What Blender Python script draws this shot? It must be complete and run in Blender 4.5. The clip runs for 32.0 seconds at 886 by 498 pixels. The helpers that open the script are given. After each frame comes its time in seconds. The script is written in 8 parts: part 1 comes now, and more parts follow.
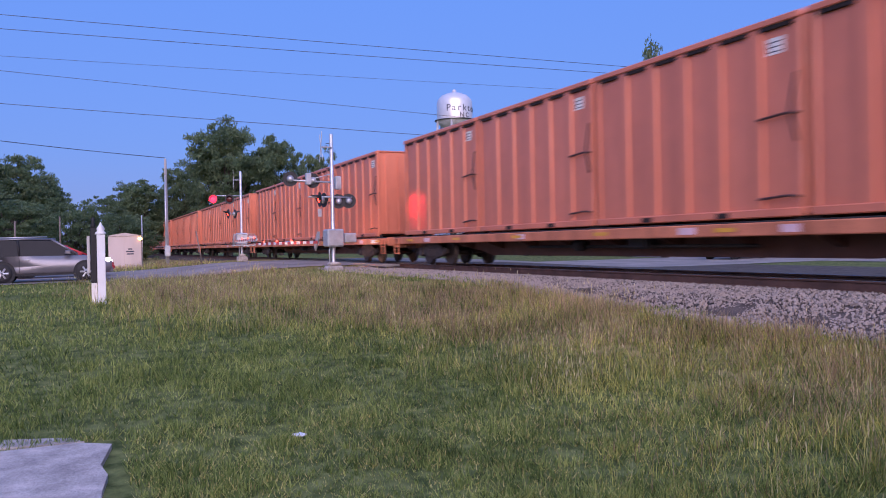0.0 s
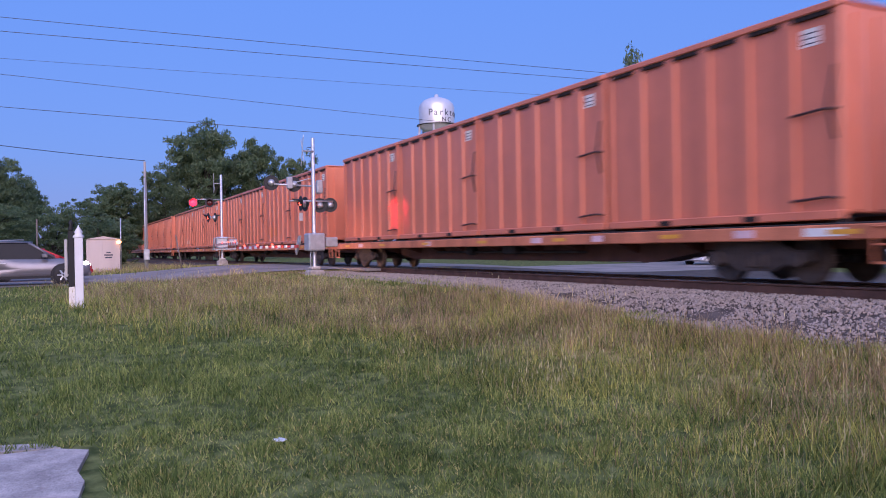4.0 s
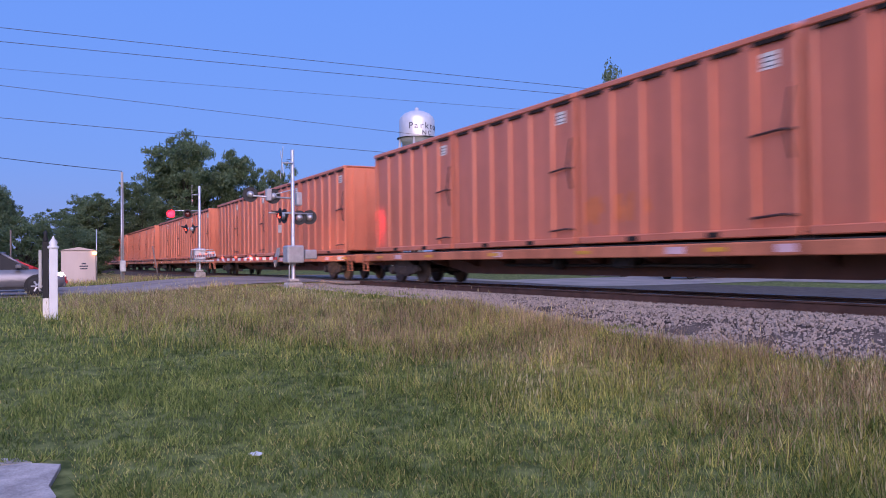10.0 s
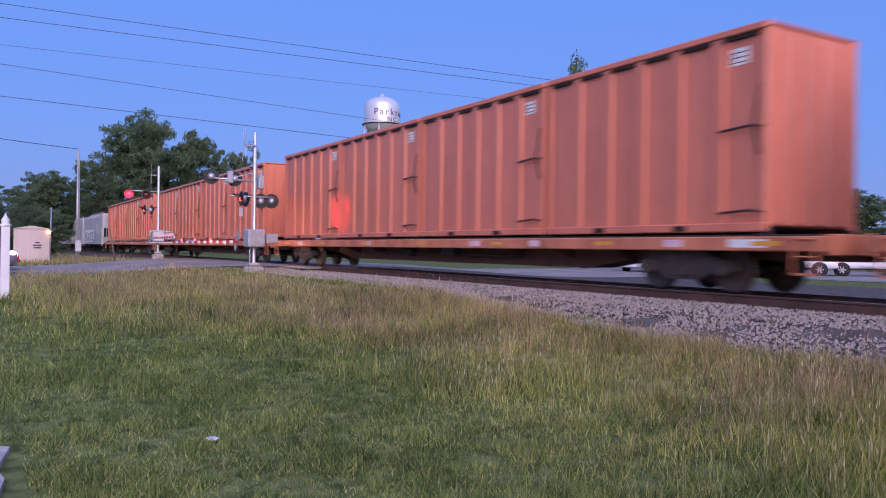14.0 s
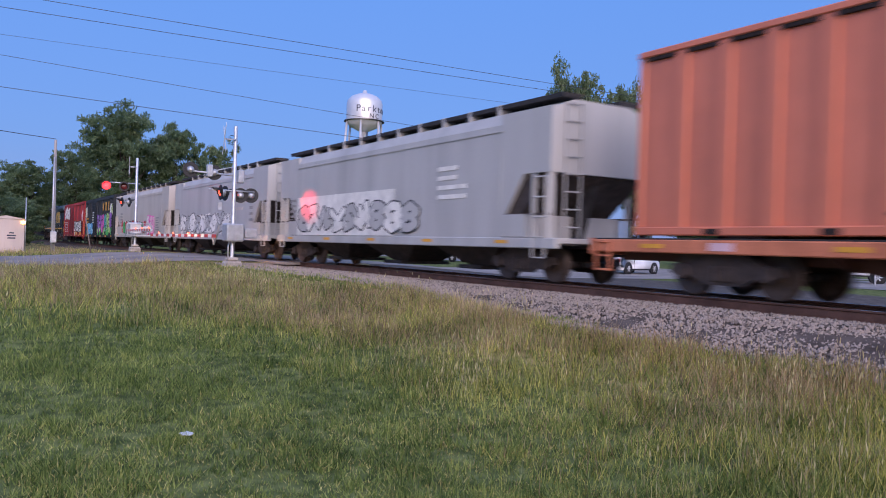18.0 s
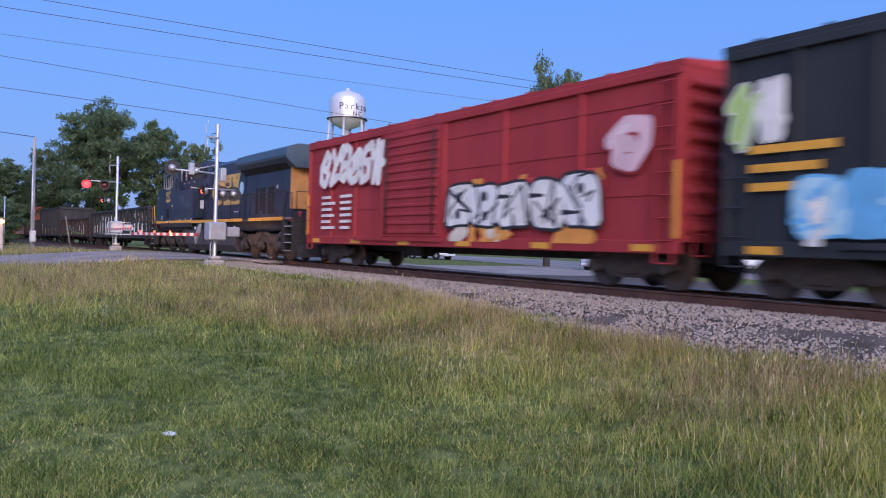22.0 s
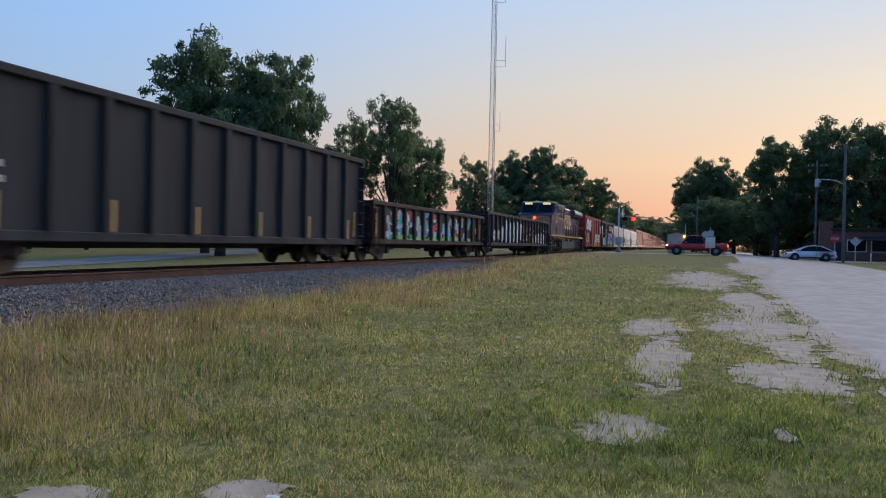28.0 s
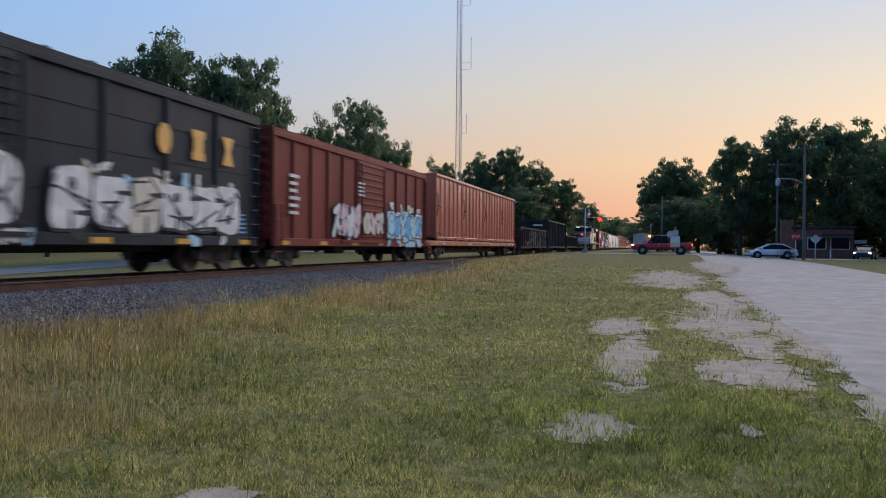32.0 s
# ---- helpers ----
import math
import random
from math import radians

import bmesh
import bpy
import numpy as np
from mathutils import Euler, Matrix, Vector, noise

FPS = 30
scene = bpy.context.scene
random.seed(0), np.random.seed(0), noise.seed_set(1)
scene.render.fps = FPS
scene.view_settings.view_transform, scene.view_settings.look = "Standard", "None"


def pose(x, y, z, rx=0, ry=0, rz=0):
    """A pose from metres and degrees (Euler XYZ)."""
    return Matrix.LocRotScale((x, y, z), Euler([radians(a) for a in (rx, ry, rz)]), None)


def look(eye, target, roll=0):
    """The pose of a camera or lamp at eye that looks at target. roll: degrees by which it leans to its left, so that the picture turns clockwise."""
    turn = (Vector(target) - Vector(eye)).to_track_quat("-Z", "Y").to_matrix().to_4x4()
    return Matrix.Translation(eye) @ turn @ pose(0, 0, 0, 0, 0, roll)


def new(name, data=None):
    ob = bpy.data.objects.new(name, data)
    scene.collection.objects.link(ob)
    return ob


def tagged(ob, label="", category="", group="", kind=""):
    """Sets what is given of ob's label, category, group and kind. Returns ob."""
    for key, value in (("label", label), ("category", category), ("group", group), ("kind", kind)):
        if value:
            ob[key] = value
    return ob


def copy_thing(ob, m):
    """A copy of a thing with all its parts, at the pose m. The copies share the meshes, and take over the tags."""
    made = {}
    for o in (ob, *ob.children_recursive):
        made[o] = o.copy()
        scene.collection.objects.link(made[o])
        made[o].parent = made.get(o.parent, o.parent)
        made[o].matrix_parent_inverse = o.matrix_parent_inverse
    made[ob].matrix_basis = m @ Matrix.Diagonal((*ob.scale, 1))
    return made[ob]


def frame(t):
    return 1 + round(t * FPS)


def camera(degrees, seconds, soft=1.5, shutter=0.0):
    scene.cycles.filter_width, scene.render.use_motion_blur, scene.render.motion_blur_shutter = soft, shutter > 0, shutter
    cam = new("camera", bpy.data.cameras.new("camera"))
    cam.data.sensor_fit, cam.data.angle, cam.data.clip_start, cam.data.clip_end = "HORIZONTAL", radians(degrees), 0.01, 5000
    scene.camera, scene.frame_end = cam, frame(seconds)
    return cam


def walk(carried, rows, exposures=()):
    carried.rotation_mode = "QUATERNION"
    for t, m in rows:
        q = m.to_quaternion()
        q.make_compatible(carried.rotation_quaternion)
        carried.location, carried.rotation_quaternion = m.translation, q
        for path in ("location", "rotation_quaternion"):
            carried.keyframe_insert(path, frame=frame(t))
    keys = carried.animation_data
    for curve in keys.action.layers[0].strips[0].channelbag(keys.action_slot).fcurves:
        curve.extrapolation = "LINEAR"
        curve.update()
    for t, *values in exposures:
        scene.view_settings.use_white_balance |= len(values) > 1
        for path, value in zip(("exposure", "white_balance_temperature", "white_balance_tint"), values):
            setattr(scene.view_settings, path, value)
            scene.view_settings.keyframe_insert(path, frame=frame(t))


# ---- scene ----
fov = 59.17
cam = camera(fov, 32.0, soft=1.0, shutter=0.4)
EYE = 1.60
# seconds, yaw, pitch, roll of the hand-held camera, which turns on the spot
PATH = [
    (0, 64.88, -0.39, 1.17),
    (0.5, 64.66, -0.41, 1.15),
    (1, 64.54, -0.51, 1.01),
    (1.5, 64.65, -0.62, 0.87),
    (2, 64.65, -0.64, 0.79),
    (2.5, 64.47, -0.53, 0.80),
    (3, 64.15, -0.45, 0.88),
    (3.5, 63.82, -0.26, 0.94),
    (5.5, 62.89, 0.20, 1.00),
    (6, 62.74, 0.25, 0.98),
    (6.5, 62.55, 0.27, 0.98),
    (7, 62.34, 0.25, 0.94),
    (7.5, 62.18, 0.26, 0.89),
    (8, 62.07, 0.36, 0.81),
    (8.5, 62.00, 0.57, 0.68),
    (9, 61.99, 0.75, 0.56),
    (9.5, 62.01, 0.83, 0.61),
    (10, 62.02, 0.86, 0.65),
    (10.5, 62.03, 0.89, 0.70),
    (11, 62.02, 0.94, 0.65),
    (11.5, 61.91, 1.10, 0.36),
    (12, 61.39, 1.35, -0.02),
    (12.5, 60.78, 1.14, -0.20),
    (13, 60.24, 0.78, -0.26),
    (13.5, 59.61, 0.30, -0.44),
    (15.5, 58.89, -0.41, -1.26),
    (16, 58.55, -0.40, -1.43),
    (16.5, 58.20, -0.40, -1.56),
    (17, 57.97, -0.35, -1.68),
    (17.5, 57.85, -0.27, -1.72),
    (18, 57.78, -0.12, -1.78),
    (18.5, 57.75, -0.06, -1.68),
    (19, 57.71, -0.02, -1.66),
    (19.5, 57.68, -0.03, -1.60),
    (20, 57.66, -0.05, -1.59),
    (20.5, 57.64, -0.07, -1.57),
    (21, 57.58, -0.10, -1.57),
    (21.5, 57.32, -0.13, -1.63),
    (22, 56.58, -0.24, -1.59),
    (22.5, 54.01, -0.44, -1.60),
    (23, 49.88, -0.55, -1.67),
    (23.5, 39.33, -0.81, -1.80),
    (24, 16.06, -0.63, -1.30),
    (24.4, -9.13, -0.43, -1.10),
    (24.6, -22.40, -0.30, -1.15),
    (25, -45.71, -0.27, -1.39),
    (25.5, -62.42, -0.50, -1.66),
    (26, -68.02, -0.60, -1.51),
    (26.5, -69.40, -0.78, -1.63),
    (28.5, -73.39, -0.22, -0.92),
    (29, -74.15, -0.09, -0.74),
    (29.5, -74.69, 0.03, -0.65),
    (30, -75.02, 0.03, -0.65),
    (30.5, -75.31, -0.03, -0.64),
    (31, -75.53, -0.12, -0.57),
    (31.5, -75.54, -0.15, -0.53),
    (32, -74.79, -0.21, -0.48),
]
# seconds, stops, kelvin, tint: the phone drifts between a cold and a warm balance, and flares as it turns to the sunset
EXPO = [(0, -0.14, 5650, 46), (17.5, -0.14, 5650, 46), (18.0, -0.08, 5800, 33), (18.6, 0.02, 6350, 16), (20.8, 0.04, 6300, 19), (22.0, 0.06, 5750, 33), (23.0, 0.10, 5750, 32), (24.0, 0.62, 5850, 26), (24.6, 0.52, 6150, 20), (25.0, 0.20, 5950, 16), (25.4, -0.10, 5800, 17), (26.0, -0.46, 5700, 19), (28.5, -0.58, 6050, 18), (29.5, -0.68, 6150, 19), (31, -0.68, 6150, 19), (32, -0.60, 6100, 18)]
walk(cam, [(t, pose(0, 0, EYE, 90 + p, r, y)) for t, y, p, r in PATH], exposures=EXPO)

# ---- dusk light: clear blue sky, warm glow where the sun has gone down behind the trees along +x ----
SUN_AZ = -108.0     # degrees to the left of +y


def dusk_world():
    world = bpy.data.worlds.new("dusk_sky")
    scene.world = world
    world.use_nodes = True
    nt = world.node_tree
    nd, ln = nt.nodes, nt.links
    nd.clear()
    sky = nd.new("ShaderNodeTexSky")
    sky.sky_type, sky.sun_disc = "NISHITA", False
    sky.sun_elevation, sky.sun_rotation = radians(4.0), radians(-SUN_AZ)
    sky.air_density, sky.dust_density, sky.ozone_density = 1.0, 0.6, 3.0
    tc = nd.new("ShaderNodeTexCoord")
    sep = nd.new("ShaderNodeSeparateXYZ")
    ln.new(tc.outputs["Generated"], sep.inputs[0])

    def ramp(stops):
        r = nd.new("ShaderNodeValToRGB")
        e = r.color_ramp.elements
        while len(e) < len(stops):
            e.new(0.5)
        for k, (p, col) in enumerate(stops):
            e[k].position, e[k].color = p, (*col, 1)
        ln.new(sep.outputs["Z"], r.inputs["Fac"])
        return r
    cool = ramp([(0.0, (0.205, 0.325, 0.58)), (0.12, (0.158, 0.335, 0.65)), (0.35, (0.136, 0.343, 0.715)), (0.6, (0.17, 0.39, 0.82)), (1.0, (0.18, 0.41, 0.85))])
    side = ramp([(0.0, (0.70, 0.56, 0.52)), (0.09, (0.66, 0.66, 0.64)), (0.18, (0.58, 0.78, 0.96)), (0.32, (0.47, 0.82, 1.28)), (0.55, (0.28, 0.56, 1.08)), (1.0, (0.19, 0.43, 0.88))])
    warm = ramp([(0.0, (0.78, 0.38, 0.34)), (0.045, (1.15, 0.54, 0.33)), (0.10, (1.28, 0.80, 0.40)), (0.19, (1.12, 0.96, 0.66)), (0.32, (0.80, 0.98, 1.10)), (0.55, (0.52, 0.80, 1.20))])
    dot = nd.new("ShaderNodeVectorMath")
    dot.operation = "DOT_PRODUCT"
    a = radians(SUN_AZ)
    dot.inputs[1].default_value = (-math.sin(a), math.cos(a), 0)
    flat = nd.new("ShaderNodeVectorMath")
    flat.operation = "MULTIPLY"
    flat.inputs[1].default_value = (1, 1, 0)
    ln.new(tc.outputs["Generated"], flat.inputs[0])
    nrm = nd.new("ShaderNodeVectorMath")
    nrm.operation = "NORMALIZE"
    ln.new(flat.outputs[0], nrm.inputs[0])
    ln.new(nrm.outputs[0], dot.inputs[0])
    blend = cool
    for lo, hi, near in ((-0.05, 0.5, side), (0.45, 1.0, warm)):     # from the dark east round to the glow
        mr = nd.new("ShaderNodeMapRange")
        mr.interpolation_type = "SMOOTHSTEP"
        mr.inputs["From Min"].default_value, mr.inputs["From Max"].default_value = lo, hi
        ln.new(dot.outputs["Value"], mr.inputs["Value"])
        mx = nd.new("ShaderNodeMix")
        mx.data_type = "RGBA"
        ln.new(mr.outputs[0], mx.inputs["Factor"])
        ln.new(blend.outputs[0] if blend is cool else blend.outputs["Result"], mx.inputs["A"])
        ln.new(near.outputs[0], mx.inputs["B"])
        blend = mx
    b1 = nd.new("ShaderNodeBackground")
    b1.inputs["Strength"].default_value = 0.92
    ln.new(mx.outputs["Result"], b1.inputs["Color"])
    b2 = nd.new("ShaderNodeBackground")
    b2.inputs["Strength"].default_value = 0.05
    ln.new(sky.outputs[0], b2.inputs["Color"])
    add = nd.new("ShaderNodeAddShader")
    ln.new(b1.outputs[0], add.inputs[0])
    ln.new(b2.outputs[0], add.inputs[1])
    out = nd.new("ShaderNodeOutputWorld")
    ln.new(add.outputs[0], out.inputs[0])


dusk_world()
# the broad glow of the western sky, with no sharp shadow
sun = new("sun", bpy.data.lights.new("sun", "SUN"))
sun.data.energy, sun.data.angle, sun.data.color = 3.3, radians(55), (1.0, 0.85, 0.68)
_a, _e = radians(-111), radians(25)
sun.matrix_world = look((-math.sin(_a) * 90, math.cos(_a) * 90, math.tan(_e) * 90), (0, 0, 0))
# ---- materials ----
def mat(name, col, rough=0.7, metal=0.0, var=0.25, scale=3.0, fine=40.0, bump=0.15, col2=None, streak=0.0, isl=0.0, emit=0.0, spec=0.5, trans=0.0):
    """A surface with broad stains, fine grain and relief. streak: runs of dirt down upright faces."""
    m = bpy.data.materials.new(name)
    m.use_nodes = True
    nt = m.node_tree
    nd, ln = nt.nodes, nt.links
    b = nd["Principled BSDF"]
    b.inputs["Roughness"].default_value = rough
    b.inputs["Metallic"].default_value = metal
    b.inputs["Specular IOR Level"].default_value = spec
    if trans:
        b.inputs["Transmission Weight"].default_value = trans
    tc = nd.new("ShaderNodeTexCoord")
    n1 = nd.new("ShaderNodeTexNoise")
    n1.inputs["Scale"].default_value, n1.inputs["Detail"].default_value = scale, 5
    n2 = nd.new("ShaderNodeTexNoise")
    n2.inputs["Scale"].default_value, n2.inputs["Detail"].default_value = fine, 3
    src = tc.outputs["Object"]
    ln.new(src, n2.inputs["Vector"])
    if streak:
        mp = nd.new("ShaderNodeMapping")
        mp.inputs["Scale"].default_value = (1, 1, 1 / (1 + 6 * streak))
        ln.new(src, mp.inputs["Vector"])
        ln.new(mp.outputs[0], n1.inputs["Vector"])
    else:
        ln.new(src, n1.inputs["Vector"])
    add = nd.new("ShaderNodeMath")
    add.operation = "MULTIPLY_ADD"
    add.inputs[1].default_value = 0.35
    ln.new(n2.outputs["Fac"], add.inputs[0])
    ln.new(n1.outputs["Fac"], add.inputs[2])
    last = add.outputs[0]
    if isl:
        ge = nd.new("ShaderNodeNewGeometry")
        a2 = nd.new("ShaderNodeMath")
        a2.operation = "MULTIPLY_ADD"
        a2.inputs[1].default_value = isl
        ln.new(ge.outputs["Random Per Island"], a2.inputs[0])
        ln.new(last, a2.inputs[2])
        last = a2.outputs[0]
    rp = nd.new("ShaderNodeValToRGB")
    lo = tuple(c * (1 - var) for c in col) if col2 is None else col2
    hi = tuple(min(1, c * (1 + var)) for c in col) if col2 is None else col
    rp.color_ramp.elements[0].position, rp.color_ramp.elements[1].position = 0.42, 0.92 + isl * 0.8
    rp.color_ramp.elements[0].color, rp.color_ramp.elements[1].color = (*lo, 1), (*hi, 1)
    ln.new(last, rp.inputs["Fac"])
    ln.new(rp.outputs["Color"], b.inputs["Base Color"])
    if bump:
        bp = nd.new("ShaderNodeBump")
        bp.inputs["Strength"].default_value, bp.inputs["Distance"].default_value = bump, 0.02
        ln.new(n2.outputs["Fac"], bp.inputs["Height"])
        ln.new(bp.outputs[0], b.inputs["Normal"])
    if emit:
        b.inputs["Emission Color"].default_value = (*col, 1)
        b.inputs["Emission Strength"].default_value = emit
    return m


M = dict(
    orange=mat("orange_container_paint", (0.66, 0.198, 0.106), 0.32, var=0.16, scale=0.9, fine=2.0, bump=0.55, streak=0.6, spec=0.5),
    flat=mat("orange_flatcar_paint", (0.60, 0.205, 0.105), 0.6, var=0.35, scale=2.0, streak=0.3, spec=0.2),
    # dark steel; also paints in shade at hopper ends and below containers
    dark=mat("sooty_shaded_steel", (0.035, 0.03, 0.028), 0.75, 0.2, var=0.5, scale=4),
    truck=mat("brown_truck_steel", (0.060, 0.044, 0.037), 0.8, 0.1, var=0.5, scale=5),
    wheel=mat("wheel_steel", (0.11, 0.08, 0.065), 0.6, 0.5, var=0.4, scale=6),
    black=mat("black_rubber", (0.012, 0.012, 0.013), 0.7, var=0.3),
    # near-black that paints in the shade of slots, pockets, vents and grilles
    hole=mat("recess_shade", (0.02, 0.012, 0.01), 0.9, var=0.3),
    hopper=mat("grey_hopper_paint", (0.46, 0.45, 0.43), 0.5, var=0.16, scale=1.2, streak=1.2, bump=0.05, spec=0.25),
    hopper2=mat("beige_hopper_paint", (0.53, 0.475, 0.42), 0.5, var=0.16, scale=1.2, streak=1.2, bump=0.05, spec=0.25),
    walk=mat("galvanised_grating", (0.16, 0.17, 0.19), 0.55, 0.5, var=0.4),
    navy=mat("dark_blue_loco_paint", (0.021, 0.036, 0.060), 0.42, var=0.45, scale=1.4, streak=0.8, bump=0.06, spec=0.3),
    roofblue=mat("loco_roof_paint", (0.045, 0.075, 0.10), 0.5, var=0.3, scale=1.0),
    yellow=mat("golden_yellow_paint", (0.75, 0.36, 0.03), 0.45, var=0.15, bump=0.04),
    yellowdim=mat("faded_yellow_letters", (0.66, 0.40, 0.10), 0.55, var=0.22, scale=2.5, bump=0.04),
    boxblack=mat("black_boxcar_paint", (0.037, 0.041, 0.046), 0.55, var=0.35, scale=1.0, streak=0.8, bump=0.05, spec=0.1),
    boxred=mat("red_boxcar_paint", (0.35, 0.045, 0.048), 0.55, var=0.22, scale=1.0, streak=0.8, bump=0.05, spec=0.1),
    boxbrown=mat("oxide_boxcar_paint", (0.23, 0.050, 0.036), 0.6, var=0.25, scale=1.0, streak=0.8, bump=0.05, spec=0.1),
    gond=mat("black_gondola_paint", (0.040, 0.040, 0.042), 0.7, var=0.4, scale=1.5, streak=0.8, spec=0.15),
    gondbrown=mat("brown_gondola_paint", (0.05, 0.034, 0.028), 0.7, var=0.4, scale=1.5, streak=0.8, spec=0.15),
    white=mat("white_paint", (0.70, 0.70, 0.70), 0.5, var=0.08, bump=0.04),
    offwhite=mat("chalky_white_spray", (0.78, 0.75, 0.69), 0.75, var=0.2, scale=2.5),
    reflw=mat("white_reflector", (0.80, 0.78, 0.74), 0.35, var=0.1),
    reflr=mat("red_reflector", (0.6, 0.05, 0.04), 0.35, var=0.1),
    galv=mat("galvanised_steel", (0.52, 0.53, 0.55), 0.4, 0.6, var=0.15, scale=6),
    lensblack=mat("matt_black_hood", (0.015, 0.015, 0.017), 0.6, var=0.2),
    redlit=mat("red_lamp_lens", (1.0, 0.006, 0.0006), 0.3, var=0.0, emit=36, bump=0),
    redlit2=mat("red_lamp_side_glow", (1.0, 0.06, 0.02), 0.3, var=0.0, emit=8, bump=0),
    redoff=mat("unlit_red_lens", (0.10, 0.012, 0.012), 0.2, var=0.1, bump=0),
    lampwarm=mat("warm_lamp", (1.0, 0.50, 0.10), 0.3, var=0.0, emit=9, bump=0),
    lampwhite=mat("headlamp", (1.0, 0.86, 0.62), 0.3, var=0.0, emit=5, bump=0),
    numlit=mat("lit_number_board", (1.0, 0.82, 0.30), 0.3, var=0.0, emit=1.1, bump=0),
    concrete=mat("weathered_concrete", (0.42, 0.375, 0.335), 0.9, var=0.42, scale=4.0, fine=35, bump=0.7, spec=0.15),
    asphalt=mat("worn_asphalt", (0.27, 0.235, 0.205), 0.9, var=0.3, scale=0.5, fine=45, bump=0.4, spec=0.2),
    asphalt2=mat("pale_road", (0.34, 0.295, 0.25), 0.75, var=0.22, scale=1.6, fine=22, bump=0.35, spec=0.3),
    rail=mat("rusty_rail", (0.14, 0.07, 0.047), 0.7, 0.3, var=0.35, scale=3),
    railtop=mat("polished_rail_head", (0.5, 0.48, 0.47), 0.25, 0.9, var=0.1),
    # brown darkened for the shade below the flat car decks
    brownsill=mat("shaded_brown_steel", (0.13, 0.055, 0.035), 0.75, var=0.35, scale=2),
    polegrey=mat("pale_grey_pole", (0.34, 0.31, 0.29), 0.85, var=0.2, scale=8, streak=1.5),
    tie=mat("creosote_timber", (0.055, 0.042, 0.035), 0.85, var=0.4, scale=5),
    ballast=mat("grey_ballast_stone", (0.36, 0.305, 0.26), 0.9, col2=(0.034, 0.028, 0.023), scale=2.0, isl=0.9, bump=0.3, spec=0.1),
    pole=mat("weathered_timber_pole", (0.16, 0.13, 0.11), 0.85, var=0.3, scale=8, streak=1.5),
    bark=mat("dark_bark", (0.06, 0.048, 0.04), 0.9, var=0.4, scale=10),
    leaf=mat("dark_green_leaves", (0.060, 0.090, 0.038), 0.7, var=0.4, isl=0.6, bump=0),
    leaf2=mat("mid_green_leaves", (0.085, 0.125, 0.05), 0.7, var=0.4, isl=0.6, bump=0),
    glass=mat("dark_window_glass", (0.012, 0.014, 0.018), 0.08, var=0.1, bump=0, spec=0.10),
    brick=mat("dark_red_brick", (0.20, 0.09, 0.07), 0.85, var=0.25, scale=4),
    maroon=mat("maroon_metal_roof", (0.22, 0.035, 0.06), 0.45, var=0.15, scale=1),
    cream=mat("cream_siding", (0.62, 0.58, 0.50), 0.7, var=0.12),
    tank=mat("silver_tank_paint", (0.62, 0.63, 0.66), 0.35, 0.35, var=0.1, scale=0.6),
    ink=mat("dark_lettering", (0.03, 0.035, 0.06), 0.6, var=0.1, bump=0),
    signred=mat("red_sign_sheet", (0.5, 0.03, 0.03), 0.4, var=0.1),
    carsilver=mat("silver_car_paint", (0.20, 0.195, 0.21), 0.3, 0.5, var=0.06, bump=0),
    carred=mat("red_car_paint", (0.50, 0.028, 0.028), 0.35, 0.0, var=0.06, bump=0),
    carwhite=mat("white_car_paint", (0.75, 0.76, 0.78), 0.25, 0.0, var=0.05, bump=0),
    dirt=mat("pale_sandy_dirt", (0.60, 0.47, 0.345), 0.9, col2=(0.37, 0.28, 0.185), scale=3.5, fine=30, bump=0.5, spec=0.2),
    # bed colour is darkened so gaps between the stones read as shade
    bed=mat("shade_dark_bed", (0.105, 0.088, 0.075), 0.95, var=0.4, scale=3, fine=25, bump=0.8, spec=0.05),
    hut=mat("beige_hut_paint", (0.52, 0.43, 0.39), 0.6, var=0.12, scale=1.5, streak=0.8),
    faded=mat("faded_stencil_paint", (0.30, 0.285, 0.27), 0.7, var=0.3, scale=6),
    latch=mat("dark_latch_steel", (0.075, 0.032, 0.026), 0.7, var=0.3, scale=5),
    wire=mat("black_cable", (0.03, 0.03, 0.035), 0.6, var=0.1, bump=0),
)


